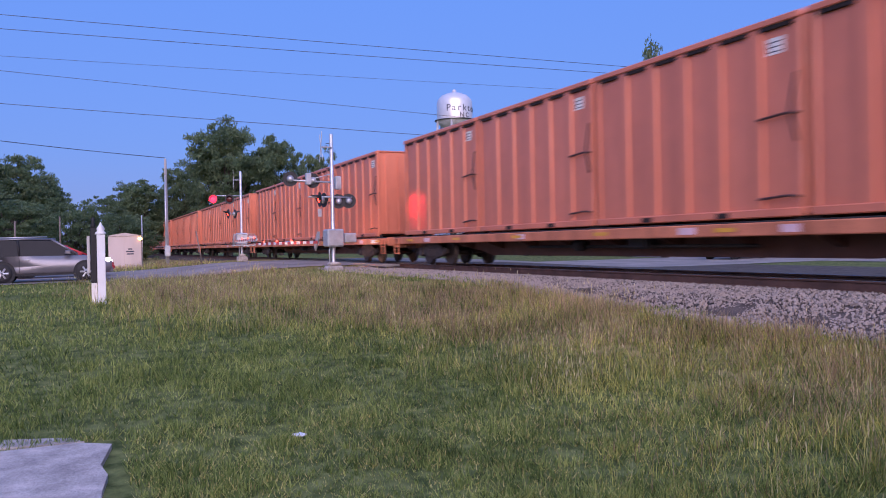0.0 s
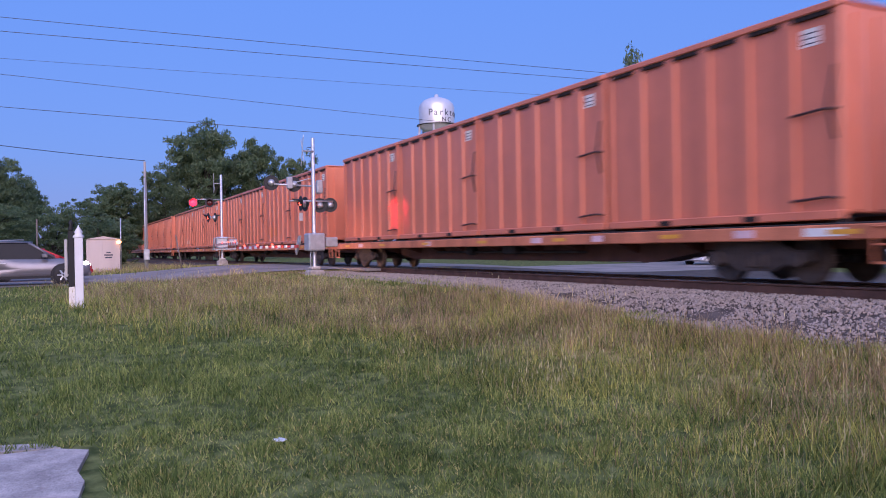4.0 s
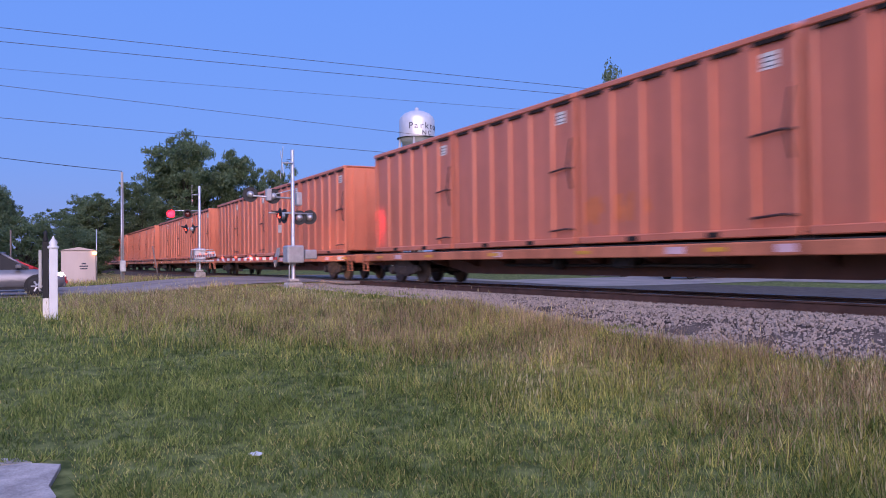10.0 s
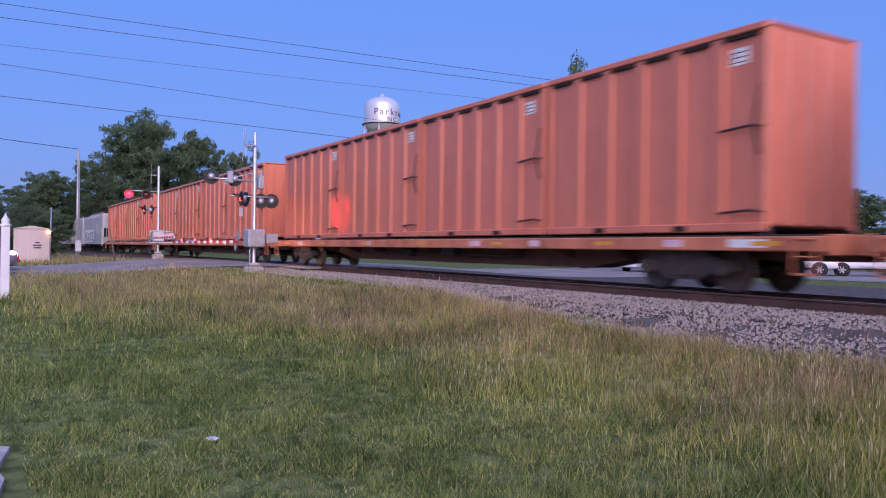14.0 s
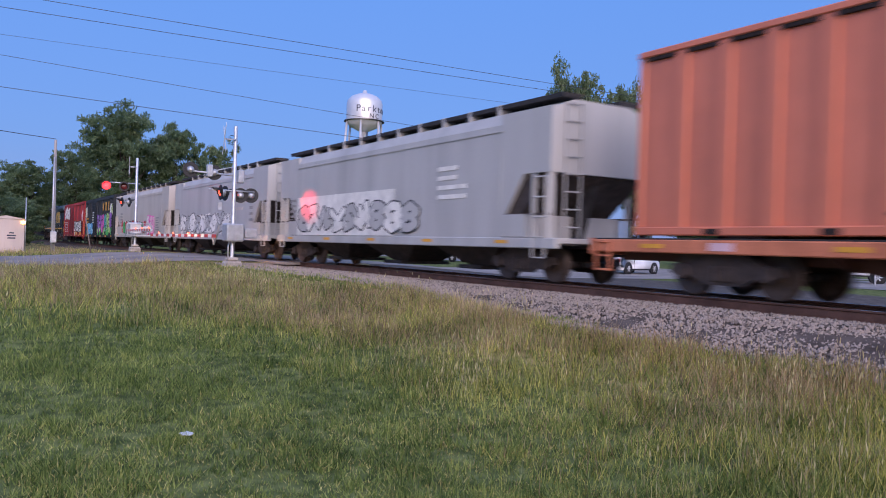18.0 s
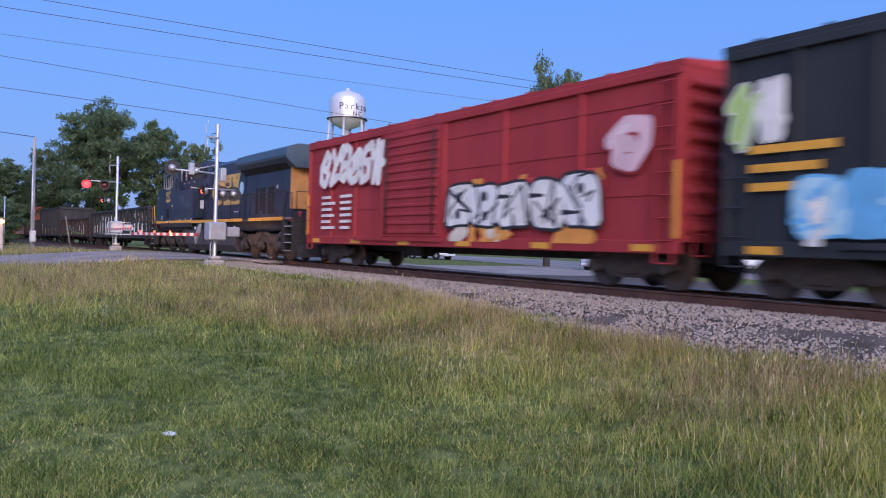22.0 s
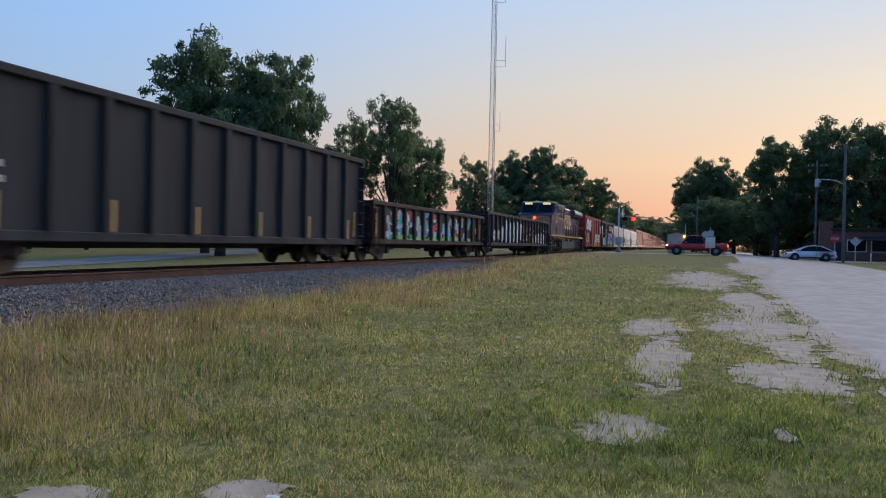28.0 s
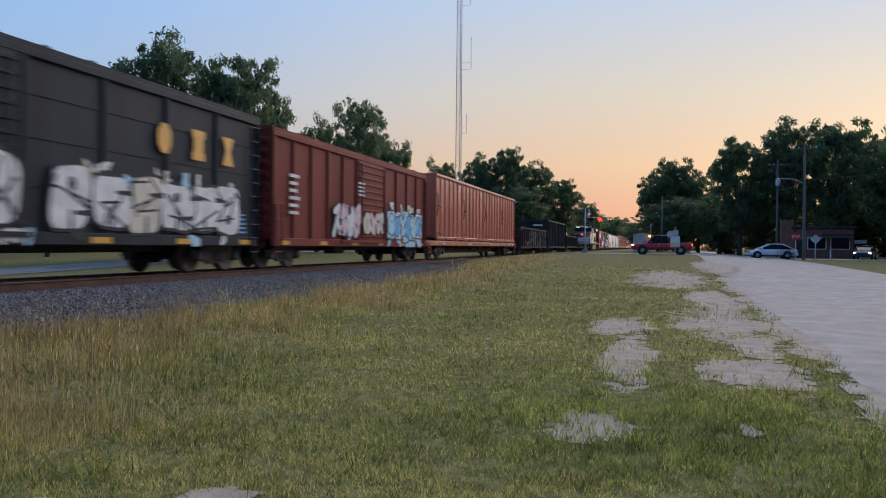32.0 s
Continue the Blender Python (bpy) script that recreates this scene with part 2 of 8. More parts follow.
def blade_mat(name, dark, mid, light, gloss=0.15):
    """Grass that lets some light through, mottled by patch, by tuft and by blade."""
    m = bpy.data.materials.new(name)
    m.use_nodes = True
    nt = m.node_tree
    nd, ln = nt.nodes, nt.links
    b = nd["Principled BSDF"]
    b.inputs["Roughness"].default_value, b.inputs["Specular IOR Level"].default_value = 0.5, gloss
    tc = nd.new("ShaderNodeTexCoord")
    last = nd.new("ShaderNodeNewGeometry").outputs["Random Per Island"]
    gain = 0.65
    base = nd.new("ShaderNodeMath")
    base.operation = "MULTIPLY"
    base.inputs[1].default_value = gain
    ln.new(last, base.inputs[0])
    last = base.outputs[0]
    for scale, k in ((0.7, 0.9), (3.5, 0.7), (11.0, 0.35)):
        n = nd.new("ShaderNodeTexNoise")
        n.inputs["Scale"].default_value, n.inputs["Detail"].default_value = scale, 2
        ln.new(tc.outputs["Object"], n.inputs["Vector"])
        a = nd.new("ShaderNodeMath")
        a.operation = "MULTIPLY_ADD"
        a.inputs[1].default_value = k
        ln.new(n.outputs["Fac"], a.inputs[0])
        ln.new(last, a.inputs[2])
        last = a.outputs[0]
    mr = nd.new("ShaderNodeMapRange")
    mr.inputs["From Min"].default_value, mr.inputs["From Max"].default_value = 0.86, 1.74
    ln.new(last, mr.inputs["Value"])
    rp = nd.new("ShaderNodeValToRGB")
    e = rp.color_ramp.elements
    e.new(0.5)
    for k, (p, c) in enumerate(((0.0, dark), (0.5, mid), (1.0, light))):
        e[k].position, e[k].color = p, (*c, 1)
    ln.new(mr.outputs[0], rp.inputs["Fac"])
    tr = nd.new("ShaderNodeBsdfTranslucent")
    ln.new(rp.outputs["Color"], b.inputs["Base Color"])
    thru = nd.new("ShaderNodeMix")     # light that comes through a blade is yellower
    thru.data_type, thru.blend_type = "RGBA", "MULTIPLY"
    thru.inputs["Factor"].default_value, thru.inputs["B"].default_value = 1.0, (1.26, 1.18, 1.0, 1)
    ln.new(rp.outputs["Color"], thru.inputs["A"])
    ln.new(thru.outputs["Result"], tr.inputs["Color"])
    ms = nd.new("ShaderNodeMixShader")
    ms.inputs[0].default_value = 0.52
    ln.new(b.outputs[0], ms.inputs[1])
    ln.new(tr.outputs[0], ms.inputs[2])
    ln.new(ms.outputs[0], nd["Material Output"].inputs["Surface"])
    return m


M["leaf"] = blade_mat("dark_green_leaves", (0.060, 0.100, 0.050), (0.120, 0.185, 0.090), (0.19, 0.26, 0.13), 0.5)
M["leaf2"] = blade_mat("mid_green_leaves", (0.070, 0.110, 0.050), (0.145, 0.205, 0.095), (0.24, 0.30, 0.15), 0.5)
# ---- mesh builders ----
class Mesher:
    """Collects simple solids into one mesh."""
    def __init__(self):
        self.v, self.f, self.s = [], [], []

    def add(self, vs, fs, smooth=False):
        o = len(self.v)
        self.v.extend(vs)
        self.f.extend([tuple(i + o for i in q) for q in fs])
        self.s.extend([smooth] * len(fs))
        return self

    def box(self, x0, x1, y0, y1, z0, z1, c=0.0):
        """A box; c cuts its edges off."""
        x0, x1, y0, y1, z0, z1 = min(x0, x1), max(x0, x1), min(y0, y1), max(y0, y1), min(z0, z1), max(z0, z1)
        if c <= 0:
            vs = [(x, y, z) for z in (z0, z1) for y in (y0, y1) for x in (x0, x1)]
            return self.add(vs, [(0, 2, 3, 1), (4, 5, 7, 6), (0, 1, 5, 4), (2, 6, 7, 3), (0, 4, 6, 2), (1, 3, 7, 5)])
        c = min(c, (x1 - x0) * 0.45, (y1 - y0) * 0.45, (z1 - z0) * 0.45)
        vs, idx = [], {}
        for a in range(3):
            for i in (0, 1):
                for j in (0, 1):
                    for k in (0, 1):
                        p = [(x0, x1)[i], (y0, y1)[j], (z0, z1)[k]]
                        for b, s in enumerate((i, j, k)):
                            if b != a:
                                p[b] += c if s == 0 else -c
                        idx[a, i, j, k] = len(vs)
                        vs.append(tuple(p))
        fs = []
        for i in (0, 1):
            q = [idx[0, i, 0, 0], idx[0, i, 1, 0], idx[0, i, 1, 1], idx[0, i, 0, 1]]
            fs.append(tuple(q if i else q[::-1]))
            q = [idx[1, 0, i, 0], idx[1, 0, i, 1], idx[1, 1, i, 1], idx[1, 1, i, 0]]
            fs.append(tuple(q if i else q[::-1]))
            q = [idx[2, 0, 0, i], idx[2, 1, 0, i], idx[2, 1, 1, i], idx[2, 0, 1, i]]
            fs.append(tuple(q if i else q[::-1]))
        for i in (0, 1):
            for j in (0, 1):
                fs.append((idx[0, i, j, 0], idx[0, i, j, 1], idx[1, i, j, 1], idx[1, i, j, 0]))
                fs.append((idx[0, i, 0, j], idx[0, i, 1, j], idx[2, i, 1, j], idx[2, i, 0, j]))
                fs.append((idx[1, 0, i, j], idx[1, 1, i, j], idx[2, 1, i, j], idx[2, 0, i, j]))
                for k in (0, 1):
                    fs.append((idx[0, i, j, k], idx[1, i, j, k], idx[2, i, j, k]))
        return self.add(vs, fs)

    def tube(self, pts, r, n=8, r2=None):
        """A round bar along points, capped; r2: its radius at the end."""
        pts = [Vector(p) for p in pts]
        r2 = r if r2 is None else r2
        vs, fs = [], []
        up = None
        for i, p in enumerate(pts):
            d = (pts[min(i + 1, len(pts) - 1)] - pts[max(i - 1, 0)]).normalized()
            if up is None:
                up = d.orthogonal().normalized()
            up = (up - d * up.dot(d)).normalized()
            w = d.cross(up)
            rr = r + (r2 - r) * i / max(1, len(pts) - 1)
            for k in range(n):
                a = 2 * math.pi * k / n
                vs.append(tuple(p + up * (rr * math.cos(a)) + w * (rr * math.sin(a))))
        for i in range(len(pts) - 1):
            for k in range(n):
                fs.append((i * n + k, i * n + (k + 1) % n, (i + 1) * n + (k + 1) % n, (i + 1) * n + k))
        self.add(vs, fs, n > 5)
        e = len(self.v) - n
        s = e - n * (len(pts) - 1)
        self.f.append(tuple(range(s + n - 1, s - 1, -1)))
        self.f.append(tuple(range(e, e + n)))
        self.s.extend([False, False])
        return self

    def lathe(self, prof, centre=(0, 0, 0), axis="z", n=16, smooth=True):
        """A turned solid: prof is a list of (radius, along the axis)."""
        vs, fs = [], []
        for r, h in prof:
            for k in range(n):
                a = 2 * math.pi * k / n
                c, s = r * math.cos(a), r * math.sin(a)
                p = {"z": (c, s, h), "y": (s, h, c), "x": (h, c, s)}[axis]
                vs.append(tuple(p[i] + centre[i] for i in range(3)))
        for i in range(len(prof) - 1):
            for k in range(n):
                fs.append((i * n + k, i * n + (k + 1) % n, (i + 1) * n + (k + 1) % n, (i + 1) * n + k))
        self.add(vs, fs, smooth)
        e = len(self.v) - n
        s = e - n * (len(prof) - 1)
        self.f.append(tuple(range(s + n - 1, s - 1, -1)))
        self.f.append(tuple(range(e, e + n)))
        self.s.extend([False, False])
        return self

    def prism(self, poly, a, b, axis="y"):
        """A flat outline drawn out from a to b. axis y: outline in (x, z); x: in (y, z); z: in (x, y)."""
        n = len(poly)
        put = {"y": lambda p, h: (p[0], h, p[1]), "x": lambda p, h: (h, p[0], p[1]), "z": lambda p, h: (p[0], p[1], h)}[axis]
        vs = [put(p, a) for p in poly] + [put(p, b) for p in poly]
        fs = [tuple(range(n - 1, -1, -1)), tuple(range(n, 2 * n))] + [(i, (i + 1) % n, n + (i + 1) % n, n + i) for i in range(n)]
        return self.add(vs, fs)

    def mesh(self, name, material, fix=True):
        me = bpy.data.meshes.new(name)
        me.from_pydata(self.v, [], self.f)
        me.polygons.foreach_set("use_smooth", self.s)
        if fix:
            bm = bmesh.new()
            bm.from_mesh(me)
            bmesh.ops.recalc_face_normals(bm, faces=bm.faces)
            bm.to_mesh(me)
            bm.free()
        me.materials.append(material)
        return me

    def done(self, name, material, parent=None, label="", fix=True):
        ob = new(name, self.mesh(name, material, fix))
        if parent is not None:
            ob.parent = parent
        if label:
            ob["label"] = label
        return ob


def thing(name, label, category, group="", kind=""):
    ob = new(name)
    ob.empty_display_size = 0.3
    return tagged(ob, label, category, group, kind)


def part(name, ms, material, parent, label=""):
    return ms.done(name, M[material] if isinstance(material, str) else material, parent, label)


def piece(name, me, parent, at=(0, 0, 0), rz=0.0):
    """One more object on a mesh that alike parts share."""
    ob = new(name, me)
    ob.parent = parent
    ob.matrix_basis = pose(*at, 0, 0, rz)
    return ob


def smooth(a, b, x):
    t = min(1.0, max(0.0, (x - a) / (b - a)))
    return t * t * (3 - 2 * t)


def text_mesh(txt, size, depth=0.004):
    """Letters as a mesh in the x z plane, facing -y, centred."""
    cu = bpy.data.curves.new("letters", "FONT")
    cu.body, cu.size, cu.extrude = txt, size, depth
    cu.align_x, cu.align_y = "CENTER", "CENTER"
    ob = bpy.data.objects.new("letters", cu)
    me = bpy.data.meshes.new_from_object(ob)
    bpy.data.objects.remove(ob)
    me.transform(Matrix.Rotation(radians(90), 4, "X"))
    return me


def lettering(name, txt, size, material, parent, at, rz=0.0, bold=0.0):
    me = text_mesh(txt, size)
    me.materials.clear()
    me.materials.append(M[material])
    return piece(name, me, parent, at, rz)
# ---- the lie of the land ----
NEAR_RAIL, RAIL_TOP = 11.80, 0.84
TRACK_Y = NEAR_RAIL + 0.7525
SPEED = 18.716


def ground_z(x, y):
    z = 0.42 * smooth(6, 20, -x) + 0.95 * smooth(12, 80, x)
    z -= 0.38 * smooth(2, 14, -y) * smooth(30, 78, x)
    z += 0.22 * smooth(5.0, 9.0, y) * (1 - smooth(30, 80, abs(x))) * (1 - smooth(14.5, 20, y))
    z -= 0.30 * smooth(16, 30, y) * (1 - smooth(30, 70, abs(x)))
    c = smooth(1.0, 9.5, y) * (1 - smooth(16, 26, y))
    z += (0.80 - z) * c * smooth(29, 34, -x) * (1 - smooth(52, 60, -x))     # the crossing road climbs to the rails
    return z


def terrain():
    xs = np.concatenate([-np.geomspace(60, 2500, 24)[::-1], np.arange(-56, 110, 1.5), np.geomspace(112, 2500, 24)])
    ys = np.concatenate([-np.geomspace(40, 2500, 22)[::-1], np.arange(-38, 44, 1.0), np.geomspace(46, 2500, 22)])
    vs = [(x, y, ground_z(x, y)) for y in ys for x in xs]
    n = len(xs)
    fs = [(j * n + i, j * n + i + 1, (j + 1) * n + i + 1, (j + 1) * n + i) for j in range(len(ys) - 1) for i in range(n - 1)]
    ms = Mesher()
    ms.add(vs, fs, True)
    return ms


def grass_ground():
    """Soil and turf: green lawn, straw-brown strip along the line, bare sandy patches by the road."""
    m = mat("turf", (0.095, 0.125, 0.04), 0.95, var=0.0, bump=0.6, fine=30, spec=0.03)
    nt = m.node_tree
    nd, ln = nt.nodes, nt.links
    b = nd["Principled BSDF"]
    tc = nd.new("ShaderNodeTexCoord")

    def noise(scale, detail):
        n = nd.new("ShaderNodeTexNoise")
        n.inputs["Scale"].default_value, n.inputs["Detail"].default_value = scale, detail
        ln.new(tc.outputs["Object"], n.inputs["Vector"])
        return n

    def ramp(src, p0, c0, p1, c1):
        r = nd.new("ShaderNodeValToRGB")
        e = r.color_ramp.elements
        e[0].position, e[0].color, e[1].position, e[1].color = p0, (*c0, 1), p1, (*c1, 1)
        ln.new(src, r.inputs["Fac"])
        return r
    green = ramp(noise(5.0, 9).outputs["Fac"], 0.36, (0.06, 0.08, 0.024), 0.66, (0.20, 0.22, 0.075))
    brown = ramp(noise(6.0, 9).outputs["Fac"], 0.36, (0.17, 0.128, 0.046), 0.66, (0.42, 0.33, 0.13))
    sep = nd.new("ShaderNodeSeparateXYZ")
    ln.new(tc.outputs["Object"], sep.inputs[0])
    wob = nd.new("ShaderNodeMath")
    wob.operation = "MULTIPLY_ADD"
    wob.inputs[1].default_value = 5.0
    ln.new(noise(0.5, 6).outputs["Fac"], wob.inputs[0])
    ln.new(sep.outputs["Y"], wob.inputs[2])
    strip = nd.new("ShaderNodeMapRange")
    strip.inputs["From Min"].default_value, strip.inputs["From Max"].default_value = 7.6, 9.8
    ln.new(wob.outputs[0], strip.inputs["Value"])
    end = nd.new("ShaderNodeMapRange")
    end.inputs["From Min"].default_value, end.inputs["From Max"].default_value = 20, 18
    ln.new(sep.outputs["Y"], end.inputs["Value"])
    both = nd.new("ShaderNodeMath")
    both.operation = "MULTIPLY"
    ln.new(strip.outputs[0], both.inputs[0])
    ln.new(end.outputs[0], both.inputs[1])
    east = nd.new("ShaderNodeMapRange")     # thinner, drier turf towards the sunset
    east.inputs["From Min"].default_value, east.inputs["From Max"].default_value, east.inputs["To Max"].default_value = -2, 4, 0.65
    ln.new(sep.outputs["X"], east.inputs["Value"])
    most = nd.new("ShaderNodeMath")
    most.operation = "MAXIMUM"
    ln.new(both.outputs[0], most.inputs[0])
    ln.new(east.outputs[0], most.inputs[1])
    mx = nd.new("ShaderNodeMix")
    mx.data_type = "RGBA"
    ln.new(most.outputs[0], mx.inputs["Factor"])
    ln.new(green.outputs[0], mx.inputs["A"])
    ln.new(brown.outputs[0], mx.inputs["B"])
    ln.new(mx.outputs["Result"], b.inputs["Base Color"])
    return m


ground = terrain().done("ground", grass_ground(), fix=False)
tagged(ground, "grassy ground with green lawn and dry straw-coloured strips", "ground", kind="structure")


def ribbon(name, path, width, lift, material, label, category, z_of=ground_z, across=6):
    """A road surface laid on the ground along a path of (x, y)."""
    ms = Mesher()
    vs, fs = [], []
    for i, (x, y) in enumerate(path):
        a, b = path[max(i - 1, 0)], path[min(i + 1, len(path) - 1)]
        dx, dy = b[0] - a[0], b[1] - a[1]
        l = math.hypot(dx, dy)
        nx, ny = -dy / l, dx / l
        w = width(i / (len(path) - 1)) if callable(width) else width
        for k in range(across + 1):
            o = (k / across - 0.5) * w
            px, py = x + nx * o, y + ny * o
            vs.append((px, py, z_of(px, py) + lift))
    for i in range(len(path) - 1):
        for k in range(across):
            q = i * (across + 1) + k
            fs.append((q, q + 1, q + across + 2, q + across + 1))
    ms.add(vs, fs, True)
    ob = ms.done(name, M[material], fix=True)
    return tagged(ob, label, category, kind="structure")


def line_path(x0, y0, x1, y1, n):
    return [(x0 + (x1 - x0) * i / n, y0 + (y1 - y0) * i / n) for i in range(n + 1)]


ROAD_X = -38.5
road_cross = ribbon("road_1", line_path(ROAD_X, -60, ROAD_X, 60, 120), 13.0, 0.03, "asphalt", "worn grey asphalt road crossing the railway", "road", across=10)
road_side = ribbon("road_2", line_path(-8, -5.95, 260, -12.0, 120), 8.0, 0.010, "asphalt2", "pale worn asphalt street beside the railway lawn", "road", across=8)
road_far = ribbon("road_3", line_path(84, -40, 84, 60, 60), 8.0, 0.035, "asphalt2", "pale street over the distant level crossing", "road", across=6)
parking = ribbon("pavement_1", line_path(-86, 47, -9, 47, 60), 15.0, 0.03, "asphalt", "pale worn parking lot beyond the railway", "pavement", across=12)
# added dark strip stands in for shaded ballast and rails under the cars
shade_strip = ribbon("ground_2", line_path(-32, 24.5, -3, 24.5, 40), 17.0, 0.02, "bed", "dark strip added beyond the track for shaded ballast", "ground", across=12)
road_back = ribbon("road_4", line_path(-6, 35, 120, 34, 100), 5.0, 0.03, "asphalt", "pale street on the far side of the railway", "road", across=6)
# ---- railway line ----
def rail_profile():
    return [(-0.075, -0.21), (0.075, -0.21), (0.075, -0.19), (0.014, -0.165), (0.012, -0.045), (0.037, -0.03), (0.037, -0.004), (0.03, 0.0), (-0.03, 0.0), (-0.037, -0.004), (-0.037, -0.03), (-0.012, -0.045), (-0.014, -0.165), (-0.075, -0.19)]


track = thing("railway_track", "single railway track with rusty rails on timber ties", "railway track", kind="structure")
for yr in (NEAR_RAIL - 0.035, NEAR_RAIL + 1.505 - 0.035):
    ms = Mesher().prism([(y + yr, z + RAIL_TOP) for y, z in rail_profile()], -420, 620, "x")
    part("rail", ms, "rail", track, "rust-brown steel rail")
    ms = Mesher().box(-420, 620, yr - 0.03, yr + 0.03, RAIL_TOP, RAIL_TOP + 0.002)
    part("rail_head", ms, "railtop", track, "bright worn rail head")


def ballast_bed():
    """A trapezoid of stone with an uneven surface and toe."""
    ms = Mesher()
    xs = np.concatenate([np.arange(-420, -60, 6.0), np.arange(-60, 100, 0.5), np.arange(100, 621, 6.0)])
    prof = [(-3.55, None), (-3.1, 0.34), (-2.3, 0.56), (-1.45, 0.655), (-0.7, 0.64), (0, 0.63), (0.7, 0.64), (1.45, 0.655), (2.3, 0.56), (3.1, 0.34), (3.55, None)]
    rng = np.random.default_rng(3)
    vs, fs = [], []
    for x in xs:
        for o, z in prof:
            px, py = x, TRACK_Y + o + (rng.uniform(-0.15, 0.15) if abs(o) > 2 else 0)
            g = ground_z(px, py)
            pz = g - 0.06 if z is None else max(z, g - 0.02 if abs(o) > 2 else z)
            vs.append((px, py, pz + rng.uniform(-0.02, 0.02) * (abs(o) > 1)))
    n = len(prof)
    fs = [(i * n + k, (i + 1) * n + k, (i + 1) * n + k + 1, i * n + k + 1) for i in range(len(xs) - 1) for k in range(n - 1)]
    ms.add(vs, fs, True)
    return ms


bed = ballast_bed().done("ballast_bed", M["bed"])
tagged(bed, "bed of grey crushed stone under the track", "ballast", kind="structure")
# ---- the train: local x along the car, y across (camera side is -y), z from the rail top ----
MOVERS = []      # (thing, place along the line at 0 s)


def runs(ob, s):
    """Puts a thing on the line, to roll along it."""
    MOVERS.append((ob, s))
    return ob


def freight_truck(car, x, material="truck"):
    """A two-axle freight truck under a car."""
    side = Mesher()
    sil = [(-1.18, 0.44), (-1.12, 0.60), (-0.80, 0.62), (-0.42, 0.80), (0.42, 0.80), (0.80, 0.62), (1.12, 0.60), (1.18, 0.44), (0.98, 0.36), (0.72, 0.40), (0.36, 0.24), (-0.36, 0.24), (-0.72, 0.40), (-0.98, 0.36)]
    hole = [(-0.62, 0.56), (-0.40, 0.68), (-0.40, 0.36)]
    me = FT.get(material)
    if me is None:
        side.prism(sil, -0.06, 0.06, "y")
        for sx in (-1, 1):
            side.prism([(sx * a, b) for a, b in hole], -0.075, -0.055, "y")
            side.lathe([(0.13, -0.14), (0.15, -0.10), (0.15, 0.05)], (sx * 0.89, 0, 0.46), "y", 12)
        for k in range(3):
            side.lathe([(0.07, 0.30), (0.085, 0.33), (0.07, 0.38), (0.085, 0.42), (0.07, 0.47), (0.085, 0.52), (0.07, 0.58)], ((k - 1) * 0.17, -0.03, 0), "z", 8)
        wh = Mesher().lathe([(0.14, -0.07), (0.33, -0.03), (0.40, -0.065), (0.42, -0.06), (0.425, 0.03), (0.445, 0.05), (0.445, 0.075), (0.3, 0.075)], (0, 0, 0), "y", 24)
        wh.tube([(0, 0, 0), (0, 0.72, 0)], 0.08, 8)
        bol = Mesher().box(-0.25, 0.25, -1.0, 1.0, 0.42, 0.82, 0.04).box(-1.15, 1.15, -0.08, 0.08, 0.40, 0.5)
        me = FT[material] = (side.mesh("side_frame", M[material]), wh.mesh("wheel", M["wheel"]), bol.mesh("bolster", M["dark"]))
    for sy in (-1, 1):
        piece("side_frame", me[0], car, (x, sy * 1.02, 0), 0 if sy < 0 else 180)
        for wx in (-0.89, 0.89):
            piece("wheel", me[1], car, (x + wx, sy * 0.74, 0.445), 0 if sy < 0 else 180)
    piece("bolster", me[2], car, (x, 0, 0))


FT = {}


def coupler(car, x, sx):
    ms = Mesher().box(x, x + sx * 0.55, -0.09, 0.09, 0.70, 0.92, 0.03).box(x + sx * 0.50, x + sx * 0.78, -0.15, 0.15, 0.66, 0.96, 0.06)
    part("coupler", ms, "dark", car)
    ms = Mesher().tube([(x + sx * 0.1, -0.25, 0.68), (x + sx * 0.35, -0.28, 0.42), (x + sx * 0.7, -0.25, 0.55)], 0.025, 6)
    part("air_hose", ms, "black", car)


def ladder(car, x, y, z0, z1, w=0.42, material="dark", axis="x", n=None):
    """Grab irons with two stiles, on a side (axis x) or an end (axis y)."""
    ms = Mesher()
    n = n or max(2, int((z1 - z0) / 0.38))
    for s in (-w / 2, w / 2):
        p = (x + s, y) if axis == "x" else (x, y + s)
        ms.tube([(*p, z0), (*p, z1)], 0.022, 5)
    for k in range(n + 1):
        z = z0 + (z1 - z0) * k / n
        a, b = ((x - w / 2, y, z), (x + w / 2, y, z)) if axis == "x" else ((x, y - w / 2, z), (x, y + w / 2, z))
        ms.tube([a, b], 0.018, 5)
    part("ladder", ms, material, car)


def bars(car, name, x0, x1, z0, z1, y, n, material, seed=0, gap=0.55):
    """Rows of plain bars where small stencilled writing stands."""
    rng = random.Random(seed)
    h = (z1 - z0) / n
    for k in range(n):
        b = x1 - (x1 - x0) * rng.uniform(0, 0.35)
        part(name, Mesher().box(x0, b, y - 0.004, y + 0.01, z1 - h * (k + 1) + h * gap, z1 - h * k), material, car)


